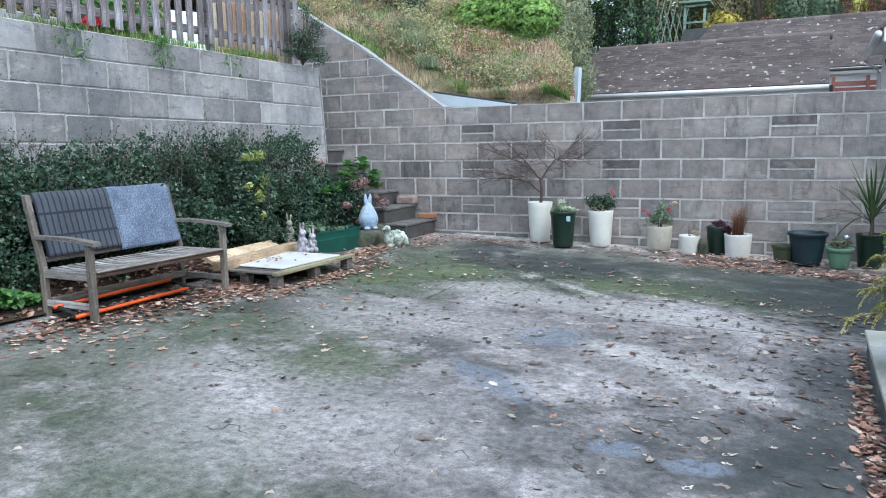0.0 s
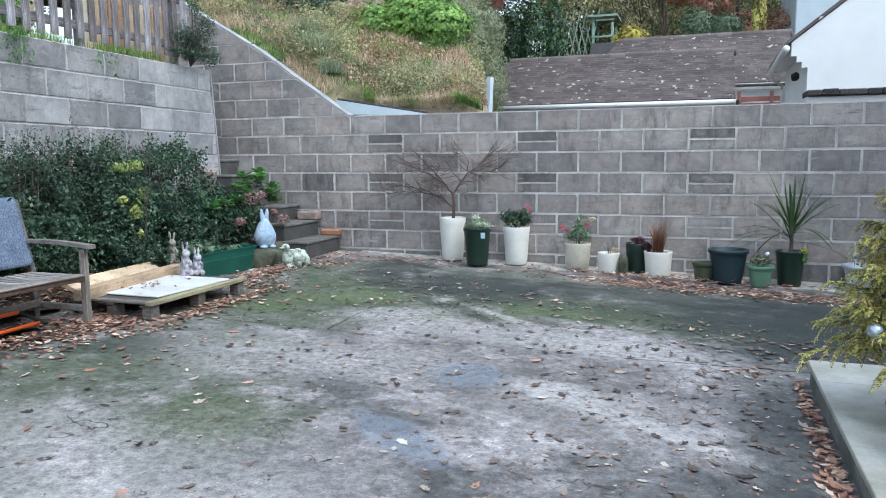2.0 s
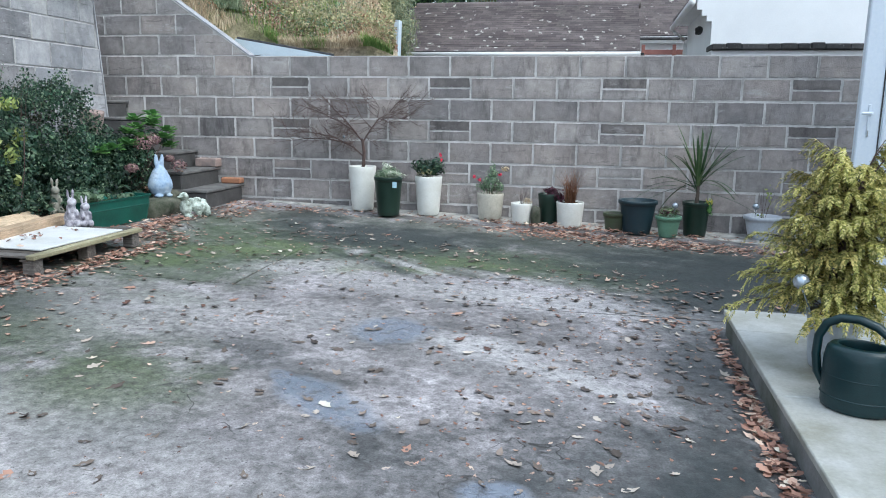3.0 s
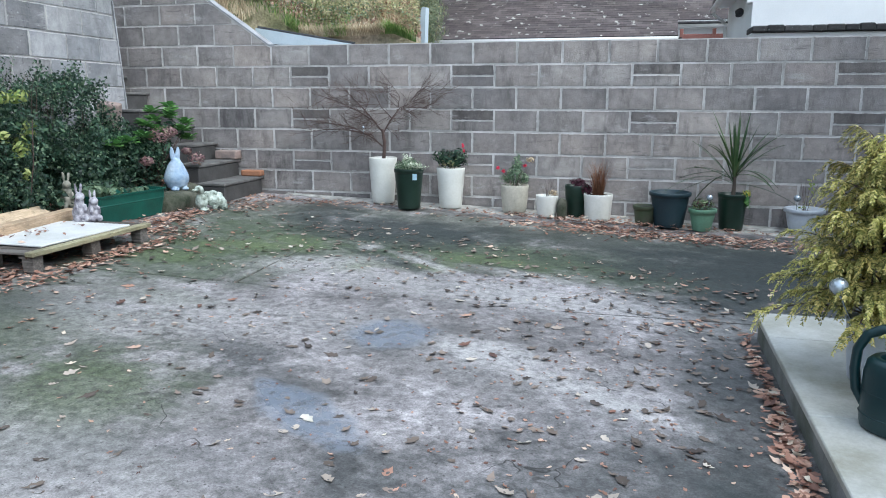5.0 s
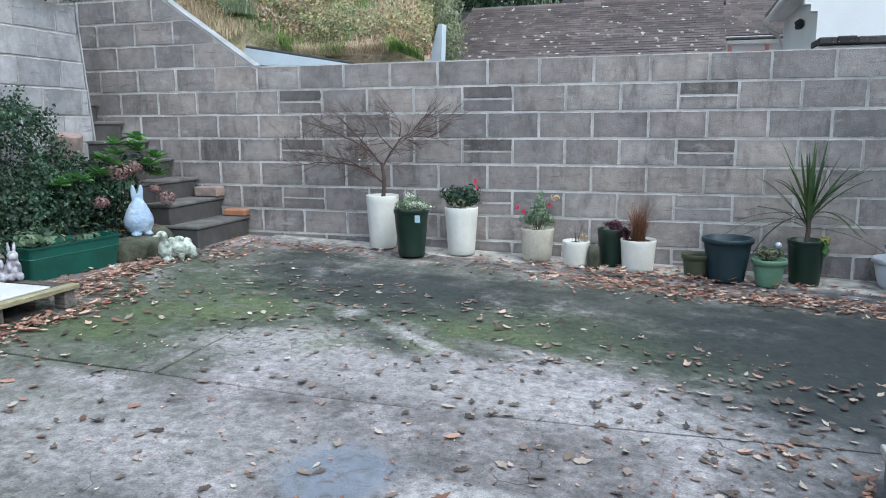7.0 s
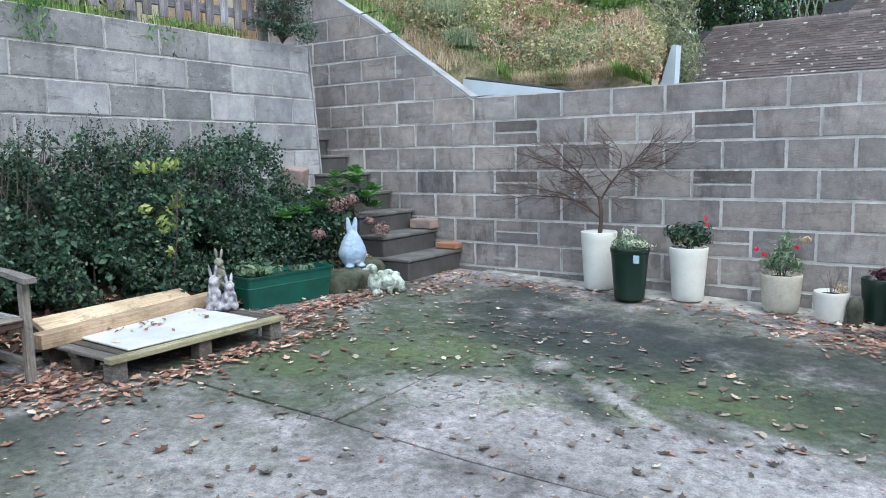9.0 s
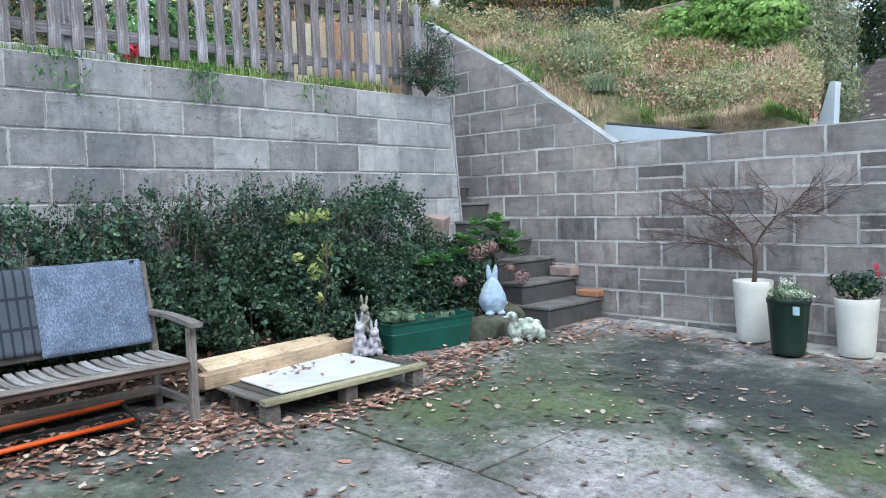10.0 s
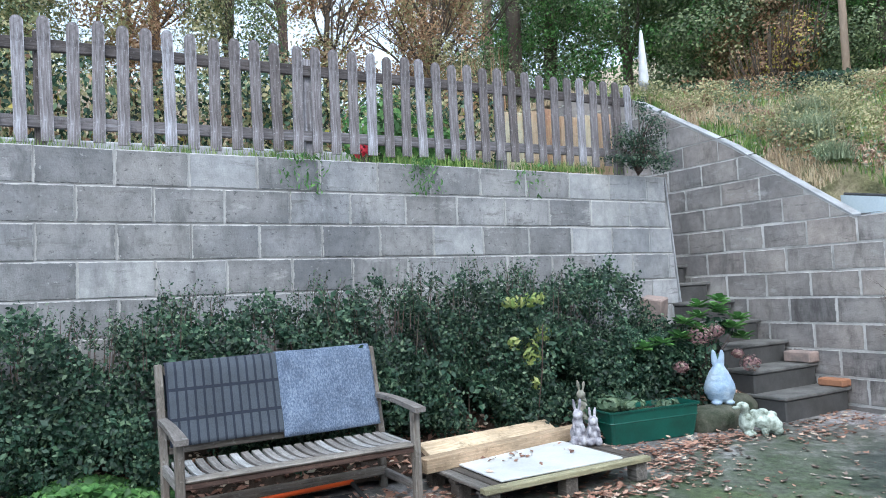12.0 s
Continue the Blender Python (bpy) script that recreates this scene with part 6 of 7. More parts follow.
def hill(x, y):
    """Height of the bank and of the woods' ground behind the walls."""
    if y > 9.34:
        a = slope_z(x) - 0.02 if x < -4.87 else 1.58
        if x < -8.6:
            a = 3.55 + 0.1 * (-8.6 - x)
        b = 3.35 + 0.1 * max(0.0, -4.5 - x)
        u = min(1, (y - 9.4) / 4.1)
        z = a + (b - a) * u if b > a else a + 0.06 * (y - 9.4)
        z += 0.33 * max(0, y - 13.5)
    else:
        z = 2.25 + 0.42 * max(0, -8.9 - x)
        z = min(z, 3.6 + 0.3 * max(0, -12.5 - x))
        if y > 8.4:
            z = max(z, min(3.5, slope_z(x) - 0.1)) if x < -8.6 else z
    z += 0.1 * noise.noise(Vector((x * 0.8, y * 0.8, 0))) * min(1, max(0, y - 9.6) if y > 9.4 else 1)
    if y > 9.4 and y < 14:
        z = 1.5 + (z - 1.5) * min(1, 0.6 + max(0, edge(y) - x) / 0.8) if z > 1.5 else z
    if y > 9.34 and y < 9.92 and x > -5.3:
        z = 1.1
    if x > edge(y) + 0.01:
        z = -0.35 if y < 22 else -0.35 + 0.4 * (y - 22)
    return z


def hill_grid(name, xs, ys, label, clip=True):
    bm = bmesh.new()
    g = [[bm.verts.new((min(x, edge(y)) if clip else x, y, hill(min(x, edge(y)) if clip else x, y))) for x in xs] for y in ys]
    for a, b in zip(g, g[1:]):
        for i in range(len(xs) - 1):
            bm.faces.new((a[i], a[i + 1], b[i + 1], b[i]))
    return tagged(part(name, bm, M["hill"], smooth=True), label, "hillside", kind="structure")


xs = [-60, -45, -35, -28, -22, -18, -16, -14] + [-13 + 0.25 * i for i in range(40)]
ys = [9.345, 9.6] + [9.8 + 0.25 * i for i in range(20)] + [15.5, 17, 19, 22, 26, 32, 40, 60]
hill_grid("bank", xs, ys, "steep rough grassy bank rising behind the block wall")
hill_grid("wooded_slope", [-60, -45, -35, -28, -22, -18, -15, -13, -12, -11, -10.2, -9.6, -9.15], [-30, -20, -12] + [-6 + 0.6 * i for i in range(26)] + [9.42], "wooded slope rising behind the terrace")
hill_grid("far_slope", [-4.0, 0, 5, 12, 25, 50], [21.9, 22, 26, 32, 45, 80], "wooded slope behind the garages", False)

# grass and weeds on the bank
def on_bank(r):
    x, y = r.uniform(-11, -3.3), 9.37 + 4.6 * r.random() ** 1.3
    if x > -5.0:
        y = max(y, 9.93)
    x = min(x, edge(y) - 0.05 - 0.4 * r.random())
    return x, y, hill(x, y) - 0.02


def bank_patch(sign):
    """Points on the bank in patches, the green ones and the dry ones apart."""
    def pick(r):
        for _ in range(12):
            q = on_bank(r)
            if sign * (noise.noise(Vector((q[0] * 1.1, q[1] * 1.1, 4))) + 0.5 * noise.noise(Vector((q[0] * 3, q[1] * 3, 9)))) > -0.03:
                break
        return q
    return pick


tuft("bank_dry_grass", bank_patch(1), 22000, 0.17, "dry", "dry straw-coloured grass on the steep bank", 14, 0.012, 0.8)
tuft("bank_green_grass", bank_patch(-1), 17000, 0.17, "grass", "rough green grass on the steep bank", 15, 0.012, 0.8)


def low_cover(name, n, region, size, mat, label, seed, h=0.12, patch=1.7, thr=0.0):
    rg = np.random.default_rng(seed)
    Pn = []
    while len(Pn) < n:
        x, y = rg.uniform(region[0], region[1]), rg.uniform(region[2], region[3])
        if x < edge(y) and (x < -5.0 or y > 9.93) and noise.noise(Vector((x * patch, y * patch, seed))) > thr:
            Pn.append((x, y, hill(x, y) + h * rg.random() ** 1.5))
    Pn = np.array(Pn)
    V, F = cards(Pn, np.tile((0.2, -0.6, 1.0), (n, 1)), size, rg, 0.6)
    return tagged(quick(name, V, F, LEAF[mat]), label, "ground cover", kind="stuff")


low_cover("bank_ivy", 7000, (-8, -3.3, 9.38, 14), 0.032, "greygreen", "patches of ivy and bramble creeping over the bank", 16, 0.2, 1.0, 0.1)
low_cover("bank_bracken", 5000, (-7.5, -3.3, 9.6, 13.5), 0.035, "autumn", "patches of brown bracken and dock on the bank", 17, 0.3, 1.3, 0.22)
low_cover("bank_weeds", 17000, (-8, -3.3, 9.38, 14), 0.04, "olive", "patches of olive green weeds on the bank", 51, 0.26, 1.1, 0.12)
low_cover("bank_fallen_leaves", 12000, (-7.6, -3.3, 9.5, 13.5), 0.05, "fallen", "pale fallen leaves scattered over the bank", 18, 0.05, 1.3, 0.08)
low_cover("bank_ivy_band", 9000, (-12, -6.6, 11.7, 12.5), 0.06, "hedge", "band of dark ivy along the top of the bank", 19, 0.28, 0.6, -0.4)
low_cover("bank_top_grass", 6000, (-12, -6.6, 12.5, 13.6), 0.06, "dry", "strip of dry grass above the ivy on the bank", 62, 0.25, 0.6, -0.5)


def shrub(name, balls, n, size, mat, label, seed, category="shrub", shell=0.4, aspect=0.6, droop=0.0, jitter=0.9, twigs=0, mat2=None):
    c = balls[0]
    base = (c[0], c[1], min(b[2] - b[5] for b in balls))
    t = thing(name, base, label, category)
    rg = np.random.default_rng(seed)
    bl = [(b[0] - base[0], b[1] - base[1], b[2] - base[2], b[3], b[4], b[5]) for b in balls]
    for m_, k in ((mat, n), (mat2, n // 3)):
        if m_:
            Pn, N = clumps(bl, k, rg, shell)
            V, F = cards(Pn, N * 3 + (0, 0, 0.6), size, rg, aspect, droop=droop, jitter=jitter)
            quick("foliage", V, F, LEAF[m_], t, kind="stuff")
    bm = bmesh.new()
    for b in bl:
        tube(bm, [(b[0] * 0.3, b[1] * 0.3, -0.15), (b[0] * 0.8, b[1], b[2] * 0.6), (b[0], b[1], b[2] + b[5] * 0.7)], [0.05, 0.035, 0.012], 6)
        for _ in range(twigs):
            q = Vector((b[0] + b[3] * rg.normal(0, 0.5), b[1] + b[4] * rg.normal(0, 0.5), b[2] + b[5] * rg.uniform(0.2, 1.3)))
            tube(bm, [(b[0] * 0.5, b[1] * 0.5, 0), (q.x * 0.8, q.y * 0.8, q.z * 0.6), tuple(q)], [0.02, 0.012, 0.004], 4)
    part("branchwork", bm, M["bark"], t, kind="stuff")
    return t


shrub("laurel_bush", [(-6.0, 12.7, 3.2, 0.6, 0.55, 0.45), (-5.35, 12.7, 3.28, 0.62, 0.55, 0.48), (-4.85, 12.6, 3.15, 0.5, 0.5, 0.45)], 15000, 0.065, "sunny", "rounded bright green evergreen bush at the top of the bank", 20)
shrub("broom_bush", [(-4.3, 13.15, 2.3, 0.4, 0.3, 0.7), (-4.35, 13.2, 3.1, 0.4, 0.3, 0.55), (-4.75, 13.1, 3.2, 0.5, 0.5, 0.6), (-4.55, 12.9, 2.8, 0.4, 0.4, 0.55), (-5.0, 12.8, 2.6, 0.45, 0.4, 0.4)], 19000, 0.07, "feather", "loose grey-green broom bush on the bank", 21, shell=0.1, aspect=0.2, mat2="olive")
for x, y, s in ((-5.85, 10.1, 0.3), (-6.15, 10.5, 0.26), (-5.5, 9.95, 0.2)):
    t = thing("feathery_clump", (x, y, hill(x, y) - 0.03), "pale grey-green feathery clump behind the sloping wall", "shrub")
    rg = np.random.default_rng(int(-x * 100))
    bs = [(rg.normal(0, 0.4 * s), rg.normal(0, 0.4 * s), 0) for _ in range(1500)]
    V, F = blades(bs, rg.uniform(0.4, 1.25, 1500) * s, rg, 0.007, 1.1)
    quick("plume_growth", V, F, LEAF["feather"], t, kind="stuff")
shrub("ivy_column", [(-5.5, 19.6, 3.7, 0.5, 0.4, 1.3), (-4.9, 19.5, 3.8, 0.5, 0.4, 1.2), (-4.4, 19.6, 3.9, 0.32, 0.4, 1.2), (-5.6, 19.2, 2.6, 0.9, 0.4, 1.0)], 7500, 0.075, "hedge", "tall ivy-covered fence posts beside the garage roof", 22, mat2="bright")
shrub("ivy_clump", [(-4.5, 13.9, 1.9, 0.2, 0.4, 0.55), (-4.5, 13.95, 1.0, 0.18, 0.35, 0.6), (-4.5, 13.95, 0.2, 0.18, 0.35, 0.6)], 2800, 0.07, "dark", "dark ivy clump beside the white barge wall", 23)
shrub("yellow_bush", [(-2.6, 19.5, 3.6, 0.5, 0.4, 0.5), (-1.9, 19.5, 3.4, 0.5, 0.4, 0.4)], 1800, 0.12, "yellow", "bright yellow-leaved bush behind the garage roof", 24)

# parasol, pole, steps, playhouse, trellis
ps = thing("closed_parasol", (-9.4, 11.45, 3.55), "closed pale grey parasol standing on the hillside", "parasol")
part("pole", tube(bmesh.new(), [(0, 0, 0), (0, 0, 1.4)], 0.02, 8), M["whitepaint"], ps)
bm = lathe([(0.01, 1.42), (0.022, 1.36), (0.035, 1.15), (0.05, 0.85), (0.062, 0.62), (0.045, 0.5), (0.025, 0.55)], 14)
for i, v in enumerate(bm.verts):
    k = 1 + 0.3 * (i % 2)
    v.co.x *= k
    v.co.y *= k
part("canopy", bm, M["parasol"], ps, smooth=True)
pl = tagged(part("timber_pole", tube(bmesh.new(), [(0, 0, 0), (0.02, 0, 3), (0, 0, 6.5)], [0.055, 0.05, 0.045], 10), M["pole"], smooth=True), "bare pale timber pole standing at the edge of the wood", "pole")
pl.location = (-7.25, 13.1, 3.55)
ss = thing("stone_steps", (-6.75, 12.9, 3.3), "rough pale stone steps climbing between the pole and the laurel", "steps", kind="structure")
for i in range(4):
    part("stone_step", box(-0.3, 0.3, 0.25 * i, 0.25 * i + 0.35, 0.0, 0.15 + 0.17 * i, 0.02), M["pinkstone"], ss)
ph = thing("playhouse", (-5.6, 17.6, 4.3), "small playhouse with a bright red roof in the trees", "playhouse")
part("wall", box(-0.35, 0.35, -0.3, 0.3, 0.1, 0.35, 0.01), M["redpaint"], ph)
bm = bmesh.new()
v = [bm.verts.new(c) for c in ((-0.65, -0.45, 0.33), (0.65, -0.45, 0.33), (0.5, 0, 0.58), (-0.5, 0, 0.58), (-0.65, 0.45, 0.33), (0.65, 0.45, 0.33))]
for f in ((0, 1, 2, 3), (3, 2, 5, 4), (0, 3, 4), (1, 5, 2), (0, 4, 5, 1)):
    bm.faces.new([v[i] for i in f])
part("roof", bm, M["redroof"], ph)
tr = thing("trellis", (-4.25, 20.0, 2.7), "pale green painted garden trellis and pergola frame above the garages", "trellis")
for i in range(9):
    bm = bmesh.new()
    x = -0.55 + 0.12 * i
    tube(bm, [(x, 0, 0.3), (x + 0.25, 0.0, 1.5)], 0.011, 4)
    part("slat", bm, M["trellis"], tr)
    bm = bmesh.new()
    tube(bm, [(x + 0.25, 0.015, 0.3), (x, 0.015, 1.45 - 0.03 * i)], 0.011, 4)
    part("slat", bm, M["trellis"], tr)
for x, y in ((0.55, 0.0), (0.9, 0.0), (0.55, 0.6), (0.9, 0.6)):
    part("post", box(x - 0.025, x + 0.025, y - 0.025, y + 0.025, -0.5, 1.35 - 0.1 * (x > 0.6), 0.004), M["trellis"], tr)
for z in (0.7, 1.0, 1.3):
    part("crossbar", box(0.52, 0.94, -0.045, -0.026, z - 0.015, z + 0.015, 0.003), M["trellis"], tr)
part("roof_frame", box(0.45, 1.0, -0.1, 0.7, 1.352, 1.39, 0.004), M["trellis"], tr)

tr.scale = (1.3, 1.3, 1.3)

# pale retaining pieces behind the wall
bm = bmesh.new()
f = bm.faces.new([bm.verts.new((x, 9.72, z)) for x, z in ((-5.3, 1.2), (-4.1, 1.2), (-4.1, 1.67), (-5.3, 1.87))])
ext = bmesh.ops.extrude_face_region(bm, geom=[f])
for v in ext["geom"]:
    if isinstance(v, bmesh.types.BMVert):
        v.co.y = 9.86
tagged(part("pale_upstand", bm, M["paleblue"]), "low pale blue painted wall behind the block wall", "low wall", kind="structure")
bm = tube(bmesh.new(), [(-5.3, 9.78, 1.88), (-4.1, 9.78, 1.68)], 0.016, 6)
tagged(part("dark_edging", bm, M["blackcap"]), "dark edging along the low painted wall", "edging", kind="structure")
bm = bmesh.new()
f = bm.faces.new([bm.verts.new((x, 12.6, z)) for x, z in ((-4.3, 1.2), (-4.12, 1.2), (-4.07, 2.38), (-4.13, 2.38), (-4.31, 1.75))])
ext = bmesh.ops.extrude_face_region(bm, geom=[f])
for v in ext["geom"]:
    if isinstance(v, bmesh.types.BMVert):
        v.co.y += 0.18
tagged(part("pale_barge_wall", bm, M["paleblue"]), "sloping pale painted wall at the foot of the bank beside the garage", "low wall", kind="structure")


# ---- tiled roofs ----
def tiled_roof(name, x0, x1, ya, za, yb, zb, label, skew=0.0):
    """A garage: white walls, fascia, and one slope of overlapping plain tiles from the eave (ya, za) to the ridge (yb, zb)."""
    t = thing(name, (0, 0, 0), label, "garage")
    L = math.hypot(yb - ya, zb - za)
    uy, uz = (yb - ya) / L, (zb - za) / L
    nrow = int(L / 0.1)
    r3 = random.Random(int(abs(x0) * 10))
    V, F = [], []
    for j in range(nrow + 1):
        s = min(L, j * 0.1)
        xl, xr = x0 + skew * s / L, x1
        x = xl - (0.08 if j % 2 else 0)
        while x < xr:
            a, b = max(x, xl), min(x + 0.163, xr)
            if b - a > 0.02:
                lift = r3.uniform(0.02, 0.025)
                tw = r3.uniform(-0.0015, 0.0015)
                k = len(V)
                for (xx, ds, h) in ((a, -0.008, lift + tw), (b, -0.008, lift - tw), (b, 0.125, 0.006), (a, 0.125, 0.006), (a, -0.008, lift + tw - 0.012), (b, -0.008, lift - tw - 0.012)):
                    q = s + ds
                    V.append((xx, ya + uy * q - uz * h, za + uz * q + uy * h))
                F += [(k, k + 1, k + 2), (k, k + 2, k + 3)]
            x += 0.165
    # deck coloured black to stand for the shade in the gaps between tile rows
    roof = part("roof", box(x0, x1, 0, L, -0.06, -0.002, 0.0, turn=Matrix.Translation((0, ya, za)) @ Matrix.Rotation(math.atan2(uz, uy), 4, "X")), M["blackcap"], t)
    quick("tiles", np.array(V), np.array(F), M["tile"], roof, kind="stuff")
    bm = bmesh.new()
    x = x0 + skew
    while x < x1:
        own = lathe([(0.07, 0), (0.085, 0.01), (0.085, 0.3), (0.07, 0.31)], 12)
        bmesh.ops.transform(own, matrix=Matrix.Translation((x, yb, zb - 0.02)) @ Matrix.Rotation(radians(90), 4, "Y"), verts=own.verts)
        join(bm, own)
        x += 0.3
    part("ridge_tiles", bm, M["tile"], roof)
    part("wall", box(x0 + 0.1, x1 - 0.05, ya + 0.15, yb + 1.6, -0.4, za - 0.04), M["render"], t)
    part("fascia", box(x0, x1, ya - 0.03, ya, za - 0.13, za - 0.005, 0.004), M["whitepaint"], t)
    bm = tube(bmesh.new(), [(x0, ya - 0.08, za - 0.05), (x1, ya - 0.08, za - 0.05)], 0.045 if ya < 16 else 0.028, 10)
    part("gutter", bm, M["whitepaint" if ya < 16 else "blackcap"], t, smooth=True)
    return t


tiled_roof("garage", -5.08, -0.4, 15.0, 2.08, 17.0, 3.14, "garage with a mossy brown plain-tiled roof and white gutter", 0.22)
tiled_roof("long_garage", -3.4, 0.75, 16.9, 2.5, 19.0, 3.72, "longer garage behind with a lichen-spotted brown tiled roof", 0.6)
rf = thing("red_gate", (0, 0, 0), "weathered red timber gate between the garages", "gate")
for z in (1.7, 1.86, 2.0, 2.11):
    part("board", box(-0.33, 0.75, 15.5, 15.53, z - 0.05, z + 0.035, 0.004), M["redpaint"], rf)
for x in (-0.33, 0.2):
    part("post", box(x - 0.03, x + 0.03, 15.45, 15.49, -0.4, 2.23, 0.004), M["redpaint"], rf)
dp = thing("downpipe", (0, 0, 0), "black rainwater pipe at the end of the garage", "downpipe")
part("pipe", tube(bmesh.new(), [(-0.37, 14.9, -0.4), (-0.37, 14.9, 2.05)], 0.03, 8), M["blackcap"], dp)

# ---- white house ----
wh = thing("white_house", (0, 0, 0), "white rendered house gable with stepped corbels and a white gutter", "house")
bm = bmesh.new()
outline = [(0.355, -0.4), (9, -0.4), (9, 9.6), (0.62, 2.945), (0.155, 2.58), (0.155, 2.403), (0.222, 2.403), (0.222, 2.327), (0.285, 2.327), (0.285, 2.253), (0.355, 2.253)]
f = bm.faces.new([bm.verts.new((x, 12.0, z)) for x, z in outline])
ext = bmesh.ops.extrude_face_region(bm, geom=[f])
for v in ext["geom"]:
    if isinstance(v, bmesh.types.BMVert):
        v.co.y = 12.16
part("gable", bm, M["render"], wh)
part("side_wall", box(0.36, 0.6, 12.163, 15.0, -0.4, 2.5, 0.004), M["render"], wh)
part("soffit", box(0.17, 0.6, 12.163, 15.0, 2.503, 2.53, 0.003), M["render"], wh)
bm = bmesh.new()
f = bm.faces.new([bm.verts.new((x, 11.97, z)) for x, z in ((0.1, 2.555), (0.62, 2.965), (9.1, 9.7), (9.1, 9.8), (0.6, 3.0), (0.1, 2.6))])
ext = bmesh.ops.extrude_face_region(bm, geom=[f])
for v in ext["geom"]:
    if isinstance(v, bmesh.types.BMVert):
        v.co.y = 15.0
part("roof", bm, M["tile"], wh)
part("gutter", tube(bmesh.new(), [(0.09, 11.98, 2.5), (0.11, 15.0, 2.46)], 0.047, 12), M["whitepaint"], wh, smooth=True)
part("downpipe", tube(bmesh.new(), [(0.12, 14.9, 2.43), (0.15, 14.9, 2.37), (0.3, 14.92, 2.27), (0.325, 14.94, 2.2), (0.325, 14.95, 0.0)], 0.03, 8), M["whitepaint"], wh, smooth=True)
bm = lathe([(0, 0), (0.06, 0), (0.05, 0.06), (0.02, 0.08), (0, 0.08)], 12)
box(0.0, 0.06, -0.02, 0.02, -0.06, 0.0, 0.003, bm)
o = part("wall_lamp", bm, M["blackcap"], wh)
o.location, o.rotation_euler = (0.3, 13.0, 2.22), (radians(60), 0, radians(40))
lt = thing("lean_to", (0, 0, 0), "white lean-to with a cracked black coping behind the block wall", "outbuilding")
part("wall", box(0.3, 5.6, 11.5, 11.9, -0.4, 1.845, 0.006), M["whitepaint"], lt)
x = 0.3
while x < 5.6:
    w = rnd.uniform(0.12, 0.34)
    part("coping", box(x, x + w - 0.004, 11.42, 11.95, 1.85, 1.925 + rnd.uniform(-0.006, 0.01), 0.012), M["oldcap"], lt)
    x += w
ch = thing("far_house", (0, 0, 0), "tall pale grey house end rising behind the white house", "house")
part("wall", box(0.95, 6, 20.0, 24, -0.4, 7.5, 0.02), M["paleblue"], ch)
part("roof", box(0.85, 6.1, 19.9, 24.1, 7.505, 7.7, 0.02), M["tile"], ch)
tp = shrub("red_flower_pot_plant", [(2.25, 11.6, 2.02, 0.08, 0.07, 0.09)], 70, 0.032, "petal", "small red-flowered plant on the black coping", 26)


# ---- trees ----
def tree(name, x, y, z, h, trunk, crowns, n, size, mat, label, seed, mat2=None, shell=0.35, bark="bark", aspect=0.6, droop=0.0, bare=0):
    t = thing(name, (x, y, z), label, "tree")
    r4 = random.Random(seed)
    rg = np.random.default_rng(seed)
    bm, ends = bmesh.new(), []
    tube(bm, [(0, 0, -0.3), (0.05 * h * r4.uniform(-1, 1) * 0.4, 0, h * 0.35), (0.03 * h * r4.uniform(-1, 1), 0.1, h * 0.8)], [trunk, trunk * 0.7, trunk * 0.3], 8)
    for b in crowns:
        tube(bm, [(0, 0, h * 0.25), (b[0] * 0.6, b[1] * 0.6, (h * 0.25 + b[2]) / 2), (b[0], b[1], b[2] + b[5] * 0.5)], [trunk * 0.45, trunk * 0.3, trunk * 0.1], 6)
    for _ in range(bare):
        branches(bm, (0, 0, h * r4.uniform(0.25, 0.75)), (r4.uniform(-1, 1), r4.uniform(-1, 1), r4.uniform(0.6, 1.6)), trunk * 0.3, h * 0.35, 2, r4, ends, 0.6, 0.3, 4)
    part("trunk", bm, M[bark], t)
    for m_, k in ((mat, n), (mat2, n // 2)):
        if m_ and k:
            # uneven clumps inside each crown
            sub = []
            for b in crowns:
                for _ in range(9):
                    d = rg.normal(0, 1, 3)
                    d /= np.linalg.norm(d)
                    s = rg.uniform(0.28, 0.5)
                    sub.append((b[0] + d[0] * b[3] * 0.7, b[1] + d[1] * b[4] * 0.7, b[2] + d[2] * b[5] * 0.7, b[3] * s, b[4] * s, b[5] * s))
            Pn, N = clumps(sub, k, rg, shell)
            V, F = cards(Pn, N * 2 + (0, 0, 0.5), size, rg, aspect, droop=droop)
            part_ob = quick("crown", V, F, LEAF[m_], t, kind="stuff")
    return t


